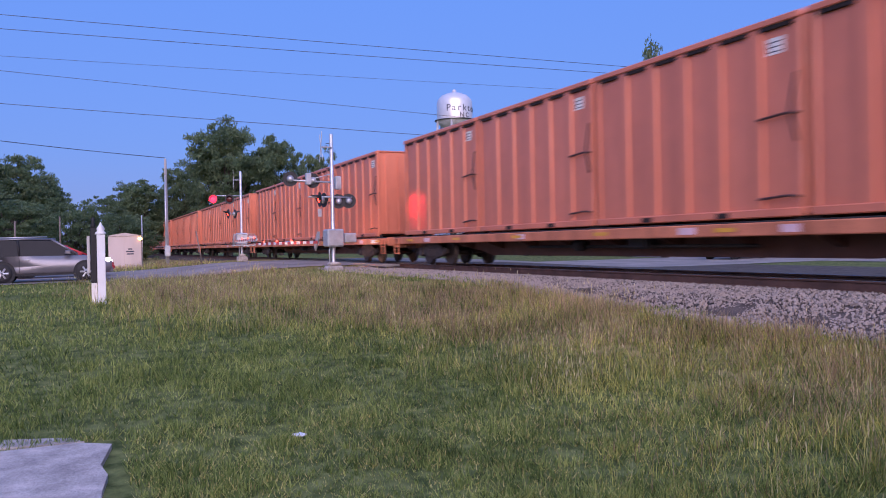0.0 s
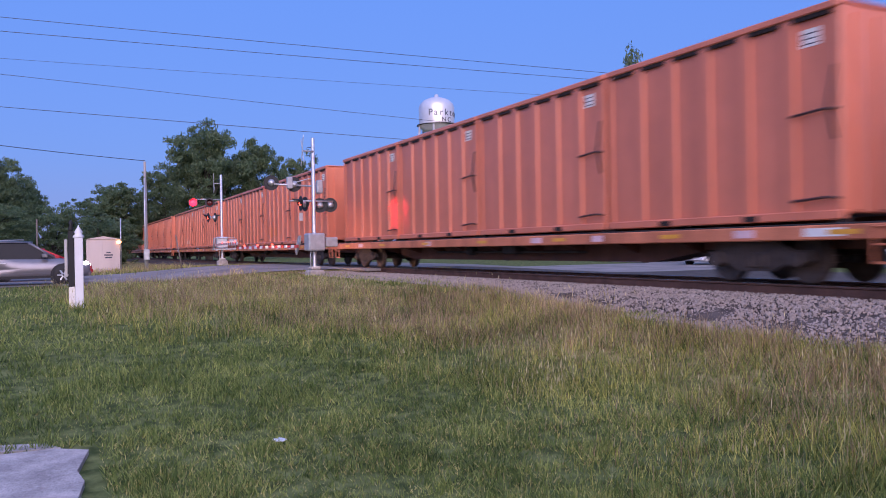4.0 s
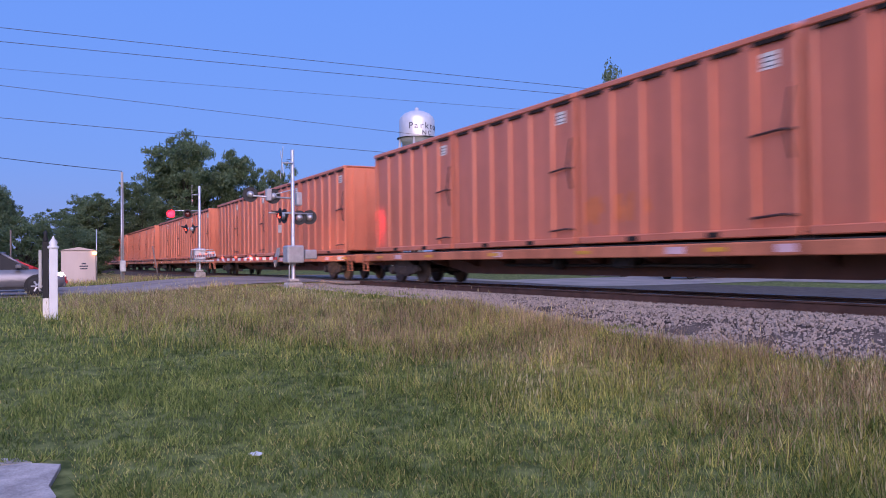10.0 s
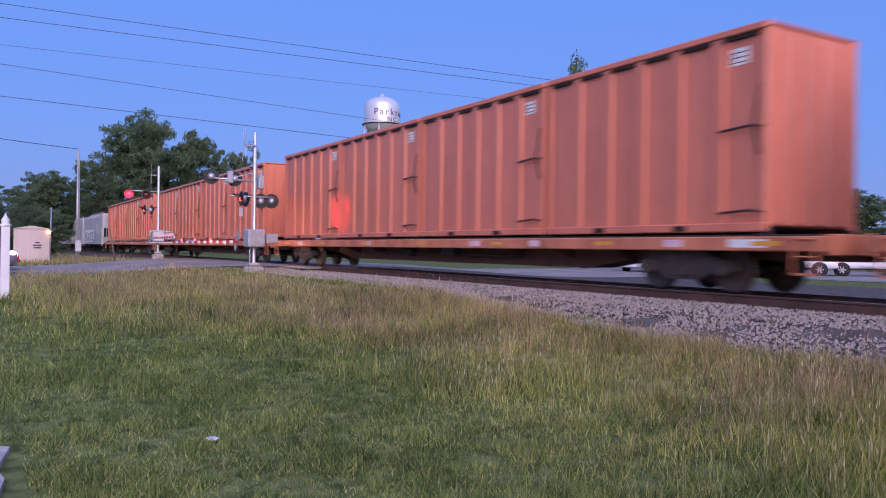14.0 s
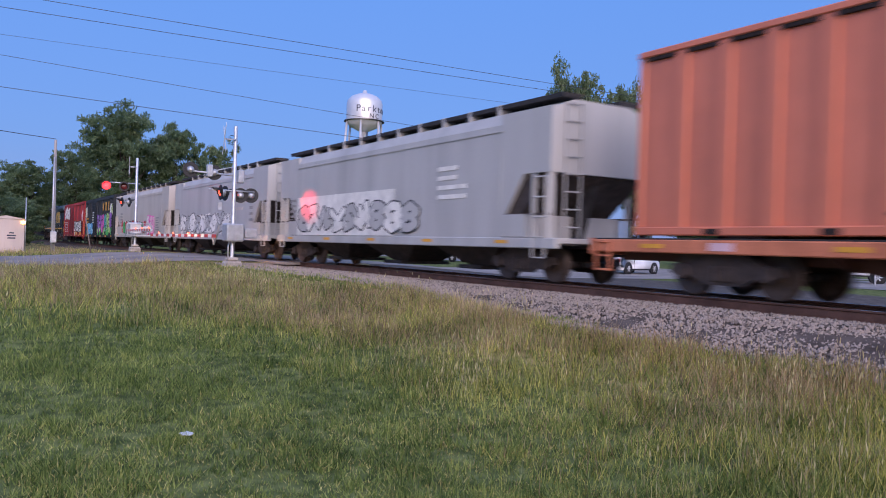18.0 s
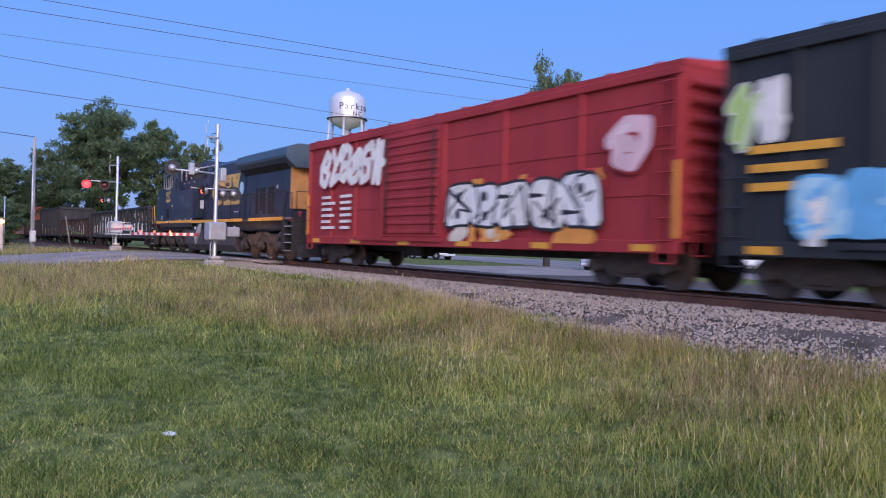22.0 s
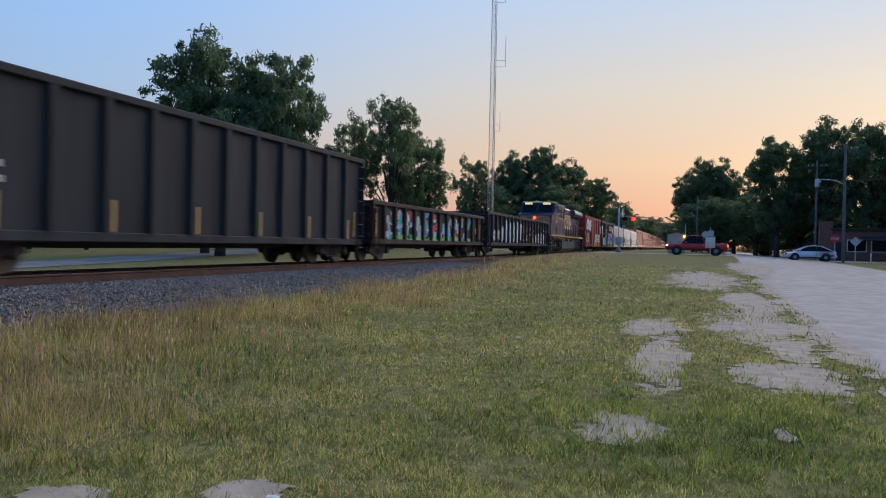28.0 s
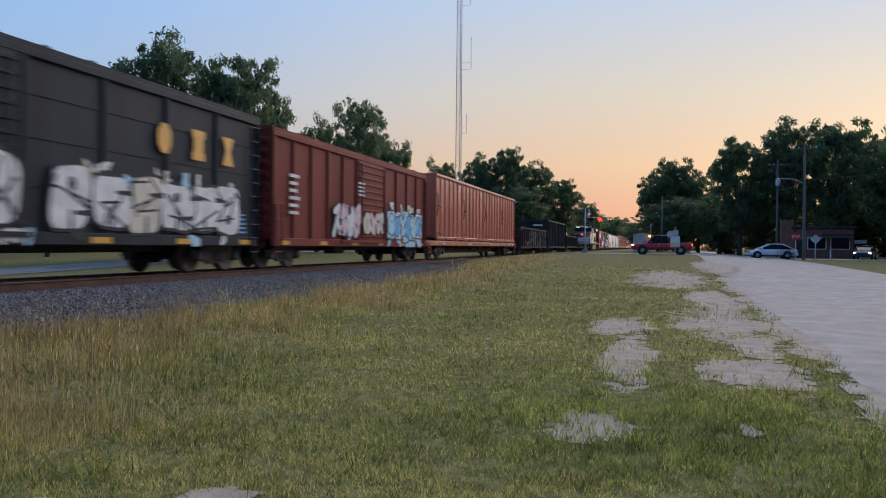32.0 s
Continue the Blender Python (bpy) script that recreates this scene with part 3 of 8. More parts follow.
STROKES = [[[(0, 0.2), (0.3, 1), (0.42, 0.3), (0.75, 0.9), (0.6, 0.05), (1, 0.35)]], [[(1, 0.6), (0.7, 1), (0.15, 0.85), (0, 0.4), (0.35, 0), (0.8, 0.15), (0.72, 0.5), (0.4, 0.5)]], [[(0, 0.9), (0.5, 0.45), (1, 1)], [(0.5, 0.45), (0.3, 0), (0.95, 0.12)]],
           [[(0.2, 0.05), (0, 0.35), (0.4, 0.5), (0.05, 0.8), (0.5, 1), (0.95, 0.75), (0.6, 0.5), (1, 0.2), (0.6, 0), (0.2, 0.05)]], [[(0, 0.6), (0.25, 0.95), (0.5, 0.5), (0.75, 0.08), (1, 0.45)], [(0.1, 0.1), (0.35, 0.35)], [(0.65, 0.9), (1, 0.8)]], [[(0.1, 0), (0.35, 1), (0.6, 0.6)], [(0.5, 0), (0.85, 1)], [(0, 0.35), (1, 0.5)]]]


def strokes(ms, lines, width, y, depth, place):
    """Flat brush strokes, rounded at the joints."""
    e = 0.0
    for line in lines:
        pts = [place(*p) for p in line]
        for p, q in zip(pts, pts[1:]):
            dx, dz = q[0] - p[0], q[1] - p[1]
            l = max(1e-4, math.hypot(dx, dz))
            nx, nz = -dz / l * width / 2, dx / l * width / 2
            ms.prism([(p[0] + nx, p[1] + nz), (q[0] + nx, q[1] + nz), (q[0] - nx, q[1] - nz), (p[0] - nx, p[1] - nz)], y, y + depth - e)
            e += 0.00025
        for p in pts:
            ms.prism([(p[0] + width / 2 * math.cos(j * 0.7854 + 0.4), p[1] + width / 2 * math.sin(j * 0.7854 + 0.4)) for j in range(8)], y, y + depth - e)
            e += 0.00025


def letter_shape(rng, w, h, wob=1.0):
    """A fat rounded spray-paint letter outline of its own, in a w by h cell."""
    n = 22
    k1, k2, p1, p2 = rng.choice((2, 3)), rng.choice((4, 5)), rng.uniform(0, 6), rng.uniform(0, 6)
    pts = []
    for i in range(n):
        a = 2 * math.pi * i / n
        c, s = math.cos(a), math.sin(a)
        sq = 1 / max(abs(c), abs(s)) ** 0.75
        r = sq * (0.44 + wob * (0.07 * math.sin(k1 * a + p1) + 0.05 * math.sin(k2 * a + p2)))
        pts.append((c * r * w, s * r * h))
    return pts


def graffiti(car, x0, x1, z0, z1, y, fills, outline, seed, n=None, backing=None, lean=0.1, face=-1, wob=1.0):
    """Spray-painted lettering that cannot be read: a row of fat shapes with outlines, counters and highlights."""
    rng = random.Random(seed)
    n = n or max(3, int((x1 - x0) / (0.75 * (z1 - z0))))
    w, h = (x1 - x0) / n, z1 - z0
    lay = lambda k: (y + face * 0.004 * k, y + face * 0.004 * (k + 1))
    if backing:
        ms = Mesher()
        for k in range(n * 2):
            cx = x0 + (k + 0.5) * w / 2
            pts = letter_shape(rng, w * 0.9, h * rng.uniform(0.7, 1.15))
            ms.prism([(cx + p[0], (z0 + z1) / 2 - 0.06 * h + p[1]) for p in pts], y + face * 0.001, y + face * (0.0035 + 0.0004 * (k % 2)))
        part("graffiti_cloud", ms, backing, car, "hazy patch of spray paint")
    for k in range(n):
        ox, oz = x0 + k * w, z0 + rng.uniform(-0.05, 0.05) * h
        hh = h * rng.uniform(0.85, 1.02)
        lines = [[(u + rng.uniform(-0.07, 0.07) * wob, v + rng.uniform(-0.05, 0.05) * wob) for u, v in ln] for ln in STROKES[rng.randrange(len(STROKES))]]
        if rng.random() < 0.5:
            lines = [[(1 - u, v) for u, v in ln] for ln in lines]
        if rng.random() < 0.4:
            lines = [[(u, 1 - v) for u, v in ln] for ln in lines]
        fat = min(w, hh * 0.8) * 0.36

        def place(u, v):
            return ox + w * 0.5 + (u - 0.5) * (w * 1.08 - fat * 0.6) + lean * (v - 0.5) * hh, oz + fat * 0.5 + v * (hh - fat)
        om, fm, hm = Mesher(), Mesher(), Mesher()
        strokes(om, lines, fat * 1.35, y, face * 0.0085, place)
        strokes(fm, lines, fat, y, face * 0.014, place)
        strokes(hm, [lines[0][:2]], fat * 0.18, y, face * 0.0165, lambda u, v: place(u + 0.05, v - 0.03))
        root = part("graffiti_letter", om, outline, car, "spray-painted graffiti shape")
        part("fill", fm, fills[k % len(fills)], root)
        part("highlight", hm, "reflw", root)


def block_letters(car, x0, x1, z0, z1, y, fills, outline, seed, n, face=-1, squat=0.92):
    """Fat sprayed shapes packed side by side, each with a dark rim, slits and a counter: unreadable lettering."""
    rng = random.Random(seed)
    w, h = (x1 - x0) / n, z1 - z0
    for k in range(n):
        cx, cz = x0 + (k + 0.5) * w + rng.uniform(-0.04, 0.04) * w, (z0 + z1) / 2 + rng.uniform(-0.04, 0.04) * h
        ww, hh = w * rng.uniform(0.98, 1.12), h * rng.uniform(0.86, 1.04)
        tilt = rng.uniform(-0.12, 0.12)
        e = rng.choice((4.0, 6.0, 9.0))
        b1, b2, p1, p2 = rng.uniform(0.02, 0.07), rng.uniform(0.01, 0.04), rng.uniform(0, 6), rng.uniform(0, 6)

        def ring(f):
            pts = []
            for i in range(28):
                a = 2 * math.pi * i / 28
                r = (abs(math.cos(a)) ** e + abs(math.sin(a)) ** e) ** (-1 / e) * (1 + b1 * math.sin(2 * a + p1) + b2 * math.sin(5 * a + p2))
                u, v = 0.5 * ww * f * r * math.cos(a), 0.5 * (hh - (1 - f) * ww) * r * math.sin(a)
                pts.append((cx + u + tilt * v, cz + v))
            return pts
        root = part("graffiti_letter", Mesher().prism(ring(1.04), y, y + face * (0.007 + 0.0006 * (k % 5))), outline, car, "fat spray-painted graffiti shape")
        part("fill", Mesher().prism(ring(squat), y, y + face * (0.0105 + 0.0006 * (k % 5))), fills[k % len(fills)], root)
        cut = Mesher()
        yc = y + face * 0.0145
        kind = rng.randrange(4)
        hole = [(0.10 * ww * math.cos(i * 0.7854), 0.11 * hh * math.sin(i * 0.7854)) for i in range(8)]
        for v in {0: (0.2,), 1: (0.2, -0.22), 2: (-0.2,), 3: ()}[kind]:
            cut.prism([(cx + tilt * v * hh + a, cz + v * hh + b) for a, b in hole], y, yc)
        if kind in (0, 2, 3):
            s, v = rng.choice((-1, 1)), -0.22 if kind == 0 else 0.18
            cut.prism([(cx + s * 0.08 * ww, cz + v * hh - 0.03 * hh), (cx + s * 0.52 * ww, cz + v * hh - 0.05 * hh), (cx + s * 0.52 * ww, cz + v * hh + 0.06 * hh), (cx + s * 0.08 * ww, cz + v * hh + 0.02 * hh)], y, yc - face * 0.0004)
        if kind in (0, 3):
            cut.prism([(cx - 0.05 * ww, cz - 0.5 * hh), (cx + 0.06 * ww, cz - 0.5 * hh), (cx + 0.02 * ww, cz - 0.18 * hh), (cx - 0.03 * ww, cz - 0.18 * hh)], y, yc)
        part("counter", cut, outline, root)
        if n > 1:
            wild = Mesher()
            lines = [[(rng.uniform(-0.5, 0.5), rng.uniform(-0.5, 0.5)) for q in range(3)] for r in range(3)]
            strokes(wild, lines, 0.045 * ww, y, face * 0.0155, lambda u, v: (cx + u * ww, cz + v * hh))
            part("scribble", wild, outline, root)


def patchwork(car, x0, x1, z0, z1, y, cols, seed, n, size=0.42):
    """A busy layer of overlapping sprayed shapes, too dense to read."""
    rng = random.Random(seed)
    for k in range(n):
        cx, cz = rng.uniform(x0, x1), rng.uniform(z0, z1)
        w, h = size * rng.uniform(0.35, 1.2), size * rng.uniform(0.3, 1.3)
        lean = rng.uniform(-0.5, 0.5)
        pts = letter_shape(rng, w, h, 1.3)
        part("graffiti_shape", Mesher().prism([(min(x1 + 0.1, max(x0 - 0.1, cx + px + lean * pz)), min(z1 + 0.1, max(z0 - 0.1, cz + pz))) for px, pz in pts], y, y - 0.004 - 0.0005 * (k % 19)), cols[k % len(cols)], car)


for nm, c in dict(gpink=(0.75, 0.12, 0.42), gblue=(0.15, 0.45, 0.72), ggreen=(0.06, 0.42, 0.10), gteal=(0.08, 0.42, 0.42), gred=(0.62, 0.05, 0.05), gpurple=(0.32, 0.12, 0.45), glime=(0.45, 0.62, 0.2), gyellow=(0.78, 0.6, 0.05), gorange=(0.75, 0.30, 0.05), gsky=(0.42, 0.66, 0.74), gpalepink=(0.75, 0.50, 0.52), gcream=(0.70, 0.62, 0.48)).items():
    M[nm] = mat("spray_" + nm[1:], c, 0.7, var=0.18, scale=2.0, bump=0.03)
M["gblack"] = mat("spray_black", (0.02, 0.02, 0.025), 0.7, var=0.2, bump=0.03)


# ---- orange waste containers on flat cars ----
CON_L, CON_H, CON_Z = 5.88, 3.56, 1.11


def container(e=1):
    """e: the end with the latches."""
    c = thing("waste_container", "orange ribbed steel waste container on a flat car", "container", "containers on the train")
    L, W, H = CON_L / 2, 1.28, CON_H
    part("body", Mesher().box(-L + 0.06, L - 0.06, -W + 0.06, W - 0.06, 0.10, H - 0.05, 0.03), "orange", c)
    part("roof", Mesher().box(-L + 0.02, L - 0.02, -W + 0.02, W - 0.02, H - 0.05, H, 0.015), "orange", c)
    rib = Mesher().prism([(-0.165, 0.0), (-0.14, -0.06), (0.14, -0.06), (0.165, 0.0)], 0.16, H - 0.145, "z").mesh("rib", M["orange"])
    for k in range(1, 6):
        x = -L + CON_L * (k + 0.10) / 6.2
        piece("rib", rib, c, (x, -W + 0.06, 0))
        piece("rib", rib, c, (x, W - 0.06, 0), 180)
    for sy in (-1, 1):
        y0, y1 = sorted((sy * (W - 0.07), sy * (W + 0.03)))
        part("top_rail", Mesher().box(-L, L, y0, y1, H - 0.14, H - 0.015, 0.02), "orange", c)
        part("bottom_rail", Mesher().box(-L, L, y0, y1, 0.0, 0.16, 0.02), "orange", c)
        # dark boxes on a solid side put the slots' shade into colour
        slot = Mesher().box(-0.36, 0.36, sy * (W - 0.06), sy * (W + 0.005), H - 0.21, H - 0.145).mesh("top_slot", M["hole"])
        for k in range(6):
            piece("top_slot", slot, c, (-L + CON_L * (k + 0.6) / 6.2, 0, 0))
        # fork pockets are dark blocks too, with their inner shade painted
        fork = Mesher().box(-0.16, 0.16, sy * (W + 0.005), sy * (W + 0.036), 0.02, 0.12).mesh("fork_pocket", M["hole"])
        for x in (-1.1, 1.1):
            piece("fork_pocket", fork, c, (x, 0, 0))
        part("placard", Mesher().box(L - 0.78, L - 0.42, sy * (W - 0.06), sy * (W - 0.05), H - 0.66, H - 0.36), "offwhite", c, "pale stencilled placard")
        ruled = [(0.75, 0.62), (0.46, 0.62), (0.46, 0.60), (0.73, 0.60), (0.73, 0.535), (0.46, 0.535), (0.46, 0.515), (0.73, 0.515), (0.73, 0.45), (0.46, 0.45), (0.46, 0.43), (0.75, 0.43)]
        part("placard_print", Mesher().prism([(L - a, H - b) for a, b in ruled], sy * (W - 0.052), sy * (W - 0.046)), "ink", c)
        for k, z in enumerate((1.78, 0.34)):
            part("latch_bar", Mesher().tube([(e * (L - 0.04), sy * (W + 0.04), z), (e * (L - 0.30), sy * (W + 0.05), z + 0.03), (e * (L - 0.95), sy * (W + 0.02), z - 0.01)], 0.024, 6), "latch", c, "dark steel latch bar")
        part("hinge_strap", Mesher().tube([(e * (L - 0.10), sy * (W + 0.02), 2.5), (e * (L - 0.22), sy * (W + 0.05), 1.85), (e * (L - 0.10), sy * (W + 0.02), 1.3)], 0.02, 6), "latch", c)
    for sx in (-1, 1):
        for sy in (-1, 1):
            # near-black feet carry the shade of the gap below the container
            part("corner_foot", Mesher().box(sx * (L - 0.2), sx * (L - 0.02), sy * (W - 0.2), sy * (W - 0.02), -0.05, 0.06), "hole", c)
            part("corner_post", Mesher().box(sx * (L - 0.16), sx * L, sy * (W - 0.14), sy * (W - 0.01), 0.05, H - 0.02, 0.03), "orange", c)
        e = Mesher()
        for k in range(4):
            y = -0.84 + k * 0.56
            e.box(sx * (L - 0.07), sx * (L - 0.01), y - 0.06, y + 0.06, 0.15, H - 0.2, 0.015)
        part("end_ribs", e, "orange", c)
    return c


def flat_car():
    c = thing("flat_car", "orange-brown railway flat car with yellow reflectors", "railway car", "flat cars")
    L = 13.05
    # deck colour is darkened to paint the shaded gap under the containers
    part("deck", Mesher().box(-L, L, -1.30, 1.30, 1.00, 1.06, 0.01), "dark", c, "steel deck coloured dark for the gap's shade")
    for sy in (-1, 1):
        part("side_sill", Mesher().box(-L, L, sy * 1.20, sy * 1.34, 0.78, 1.03, 0.02), "flat", c, "orange-brown side sill")
        for k in range(7):
            x = -11.7 + k * 3.9
            part("reflector", Mesher().box(x, x + 0.55, sy * 1.338, sy * 1.348, 0.87, 0.95), "yellow", c, "yellow reflector strip")
        for x, w in ((12.0, 0.75), (10.2, 0.45), (-9.6, 0.5), (-3.2, 0.42), (3.4, 0.5), (5.9, 0.4)):
            part("stencil_plate", Mesher().box(x - w, x, sy * 1.338, sy * 1.346, 0.84, 0.98), "gpalepink" if w < 0.6 else "reflw", c)
    # sill and bearers wear the underframe's shade in their colour
    part("centre_sill", Mesher().prism([(-L, 0.95), (L, 0.95), (L, 0.62), (8.2, 0.62), (6.6, 0.36), (-6.6, 0.36), (-8.2, 0.62), (-L, 0.62)], -0.42, 0.42), "brownsill", c, "deep centre sill in brown darkened for shade")
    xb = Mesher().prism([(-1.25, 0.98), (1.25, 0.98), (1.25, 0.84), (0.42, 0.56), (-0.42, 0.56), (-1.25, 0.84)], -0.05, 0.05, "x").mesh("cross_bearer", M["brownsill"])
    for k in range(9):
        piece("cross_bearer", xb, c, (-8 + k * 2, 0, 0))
    part("brake_rigging", Mesher().tube([(-4, -0.7, 0.62), (4.5, -0.75, 0.6)], 0.04, 6).lathe([(0.02, 0), (0.16, 0.03), (0.16, 0.3), (0.02, 0.33)], (-1.5, -0.8, 0.66), "x", 10).box(0.8, 1.5, -1.0, -0.6, 0.55, 0.85, 0.05), "dark", c)
    for sx in (-1, 1):
        part("end_sill", Mesher().box(sx * (L - 0.02), sx * (L + 0.12), -1.3, 1.3, 0.72, 1.06, 0.02), "flat", c)
        coupler(c, sx * (L + 0.05), sx)
        ladder(c, sx * (L - 0.35), -1.36, 0.42, 0.98, 0.4, "flat", n=2)
        part("sill_step", Mesher().box(sx * (L - 0.55), sx * (L - 0.15), -1.38, -1.30, 0.40, 0.44), "flat", c)
        freight_truck(c, sx * 10.0)
    return c


FLAT_STEP, CON_PITCH = 26.68, 6.0
SLACK = (-0.4, -0.45, -0.65, -0.4, -0.1, 0.25, 0.3, 0.3, 0.0, -0.35, -0.5, -0.65, -0.8, -0.75)     # play in the couplings, car by car
FLATS = [-27.4 + 12.45 - FLAT_STEP * (k - 1) + d for k, d in enumerate(SLACK)] + [-547.65]
_flat, _con, _con2 = flat_car(), container(1), container(-1)
CON_TAGS = {(6, 1): ("offwhite", "gpalepink"), (12, 0): ("offwhite", "gpalepink"), (3, 0): ("gblack", "flat")}
CON_PATCH = {(5, 2): -1.2, (8, 2): -1.8, (12, 1): 0.2}     # fresher orange touch-up paint
M["freshorange"] = mat("fresh_orange_paint", (0.72, 0.20, 0.06), 0.5, var=0.2, scale=2.0, bump=0.03)
for i, s in enumerate(FLATS):
    runs(_flat if i == 0 else copy_thing(_flat, pose(0, 0, 0)), s)
    for k in range(4):
        last = i == len(FLATS) - 1
        src = _con2 if last else _con
        cc = src if k == 0 and (i == 0 or last) else copy_thing(src, pose(0, 0, 0))
        runs(cc, s + (k - 1.5) * CON_PITCH + (0.75 if last else 0.0))
        cc["lift"] = CON_Z
        if (i, k) in CON_TAGS:
            f, o = CON_TAGS[i, k]
            graffiti(cc, -1.1, 0.3, 0.40, 0.76, -1.225, [f], o, i * 7 + k, n=4)
        if (i, k) in CON_PATCH:
            rng = random.Random(i)
            for q in range(3):
                cx = CON_PATCH[i, k] + (q - 1) * 0.75
                part("paint_patch", Mesher().prism([(cx + p[0], 0.75 + rng.uniform(-0.1, 0.1) + p[1]) for p in letter_shape(rng, 0.8, 0.6)], -1.2205, -1.224 - 0.0006 * q), "freshorange", cc, "patch of fresher orange paint")
# ---- covered hoppers ----
def covered_hopper(L, paint, label, tags):
    c = thing("covered_hopper", label, "railway car", "covered hoppers")
    h = L / 2 - 0.55
    prof = [(-1.50, 1.02), (-1.52, 2.4), (-1.50, 3.72), (-1.38, 3.98), (-0.85, 4.16), (0.85, 4.16), (1.38, 3.98), (1.50, 3.72), (1.52, 2.4), (1.50, 1.02)]
    body, b0, b1 = Mesher(), -h + 2.05, h - 2.05
    body.prism(prof, b0, b1, "x")
    part("body", body, paint, c, "smooth curved steel hopper body")
    for sx in (-1, 1):
        # the side sheets run to the end above and slope in below, leaving a dark three-cornered opening
        bb = abs(b1)
        e = Mesher().prism([(sx * (bb - 0.01), 3.96), (sx * (h - 0.25), 3.96), (sx * (h - 0.25), 2.50), (sx * (bb + 0.85), 2.50), (sx * (bb + 0.16), 1.58), (sx * (h - 1.10), 1.58), (sx * (h - 1.10), 1.06), (sx * (bb - 0.01), 1.06)], -1.505, 1.505)
        part("end_body", e, paint, c)
        part("end_roof", Mesher().prism([(-1.38, 3.955), (-0.85, 4.155), (0.85, 4.155), (1.38, 3.955)], sx * (bb - 0.01), sx * (h - 0.25), "x"), paint, c)
        # dark colour of sheet and web stands in for shade in the opening
        part("slope_sheet", Mesher().prism([(sx * (bb + 0.05), 1.30), (sx * (bb + 0.25), 1.30), (sx * (h - 0.35), 2.44), (sx * (h - 0.35), 2.56), (sx * (bb + 0.05), 2.56)], -1.40, 1.40), "truck", c, "sloping end sheet coloured dark for shade")
        part("end_web", Mesher().prism([(sx * (bb + 0.2), 1.05), (sx * (h - 0.9), 1.05), (sx * (h - 0.5), 2.3)], -0.12, 0.12), "dark", c, "end bracing coloured dark for shade")
        for sy in (-1, 1):
            part("end_post", Mesher().box(sx * (h - 0.40), sx * (h - 0.26), sy * 1.34, sy * 1.50, 1.0, 2.52, 0.02), paint, c)
            part("end_post", Mesher().box(sx * (h - 0.92), sx * (h - 0.80), sy * 1.40, sy * 1.50, 1.0, 2.52, 0.02), paint, c)
            part("end_rail", Mesher().box(sx * (bb + 0.1), sx * (h - 0.26), sy * 1.44, sy * 1.49, 1.55, 1.60), "truck", c)
        ladder(c, sx * (h - 0.20), -0.9, 0.9, 4.05, 0.45, paint, "y")
        ladder(c, sx * (h - 0.58), -1.53, 0.6, 2.4, 0.42, paint)
        part("end_platform", Mesher().box(sx * (abs(b1)), sx * h, -1.45, 1.45, 0.92, 1.04, 0.01), paint, c)
        coupler(c, sx * (h - 0.1), sx)
        freight_truck(c, sx * (h - 1.75))
    for sy in (-1, 1):
        part("side_sill", Mesher().box(-h, h, sy * 1.38, sy * 1.53, 0.80, 1.04, 0.02), paint, c)
        for z in (3.55, 3.70, 3.86):
            part("roof_seam", Mesher().box(b0, b1, sy * (1.512 if z < 3.6 else 1.50 - (z - 3.6) * 0.42), sy * (1.53 if z < 3.6 else 1.53 - (z - 3.6) * 0.42), z, z + 0.035), paint, c)
        part("running_board", Mesher().box(-h + 0.3, h - 0.3, sy * 0.60, sy * 1.16, 4.20, 4.30), "dark", c, "dark grating roof walk")
        kb = Mesher().box(-0.05, 0.05, sy * 0.85, sy * 1.175, 4.02, 4.315).mesh("board_bracket", M[paint])
        for k in range(10):
            piece("board_bracket", kb, c, (b0 + (b1 - b0) * (k + 0.5) / 10, 0, 0))
        rs = Mesher().box(0, 0.5, sy * 1.529, sy * 1.537, 0.9, 0.98).mesh("reflector", M["yellow"])
        for k in range(5 if sy < 0 else 0):
            piece("reflector", rs, c, (-h + 1.2 + k * (2 * h - 2.4) / 4.3, 0, 0))
    part("roof_hatches", Mesher().box(b0 + 0.4, b1 - 0.4, -0.35, 0.35, 4.15, 4.30, 0.04), "walk", c, "long trough hatch covers")
    for k in range(3):
        x = (k - 1) * (b1 - b0) / 3
        w = (b1 - b0) / 6 - 0.12
        m2 = Mesher()
        m2.add([(x - w, -1.25, 1.0), (x + w, -1.25, 1.0), (x + w, 1.25, 1.0), (x - w, 1.25, 1.0), (x - 0.45, -0.55, 0.30), (x + 0.45, -0.55, 0.30), (x + 0.45, 0.55, 0.30), (x - 0.45, 0.55, 0.30)], [(0, 1, 2, 3), (4, 5, 6, 7), (0, 1, 5, 4), (1, 2, 6, 5), (2, 3, 7, 6), (3, 0, 4, 7)])
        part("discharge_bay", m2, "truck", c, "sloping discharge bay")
        part("outlet_gate", Mesher().box(x - 0.55, x + 0.55, -0.9, 0.9, 0.22, 0.32, 0.02), "dark", c)
    tags(c, h)
    return c


def tags_a(c, h):
    part("white_patch", Mesher().box(-6.4, 1.2, -1.530, -1.524, 1.06, 2.45), "offwhite", c, "roller-painted white patch")
    graffiti(c, -6.2, 2.6, 1.2, 2.2, -1.532, ["hopper", "offwhite"], "gblack", 11, n=9)
    bars(c, "stencil", 3.6, 5.0, 1.9, 2.9, -1.53, 4, "offwhite", 2)
    bars(c, "car_data", -7.1, -6.5, 1.6, 2.4, -1.53, 4, "faded", 3)


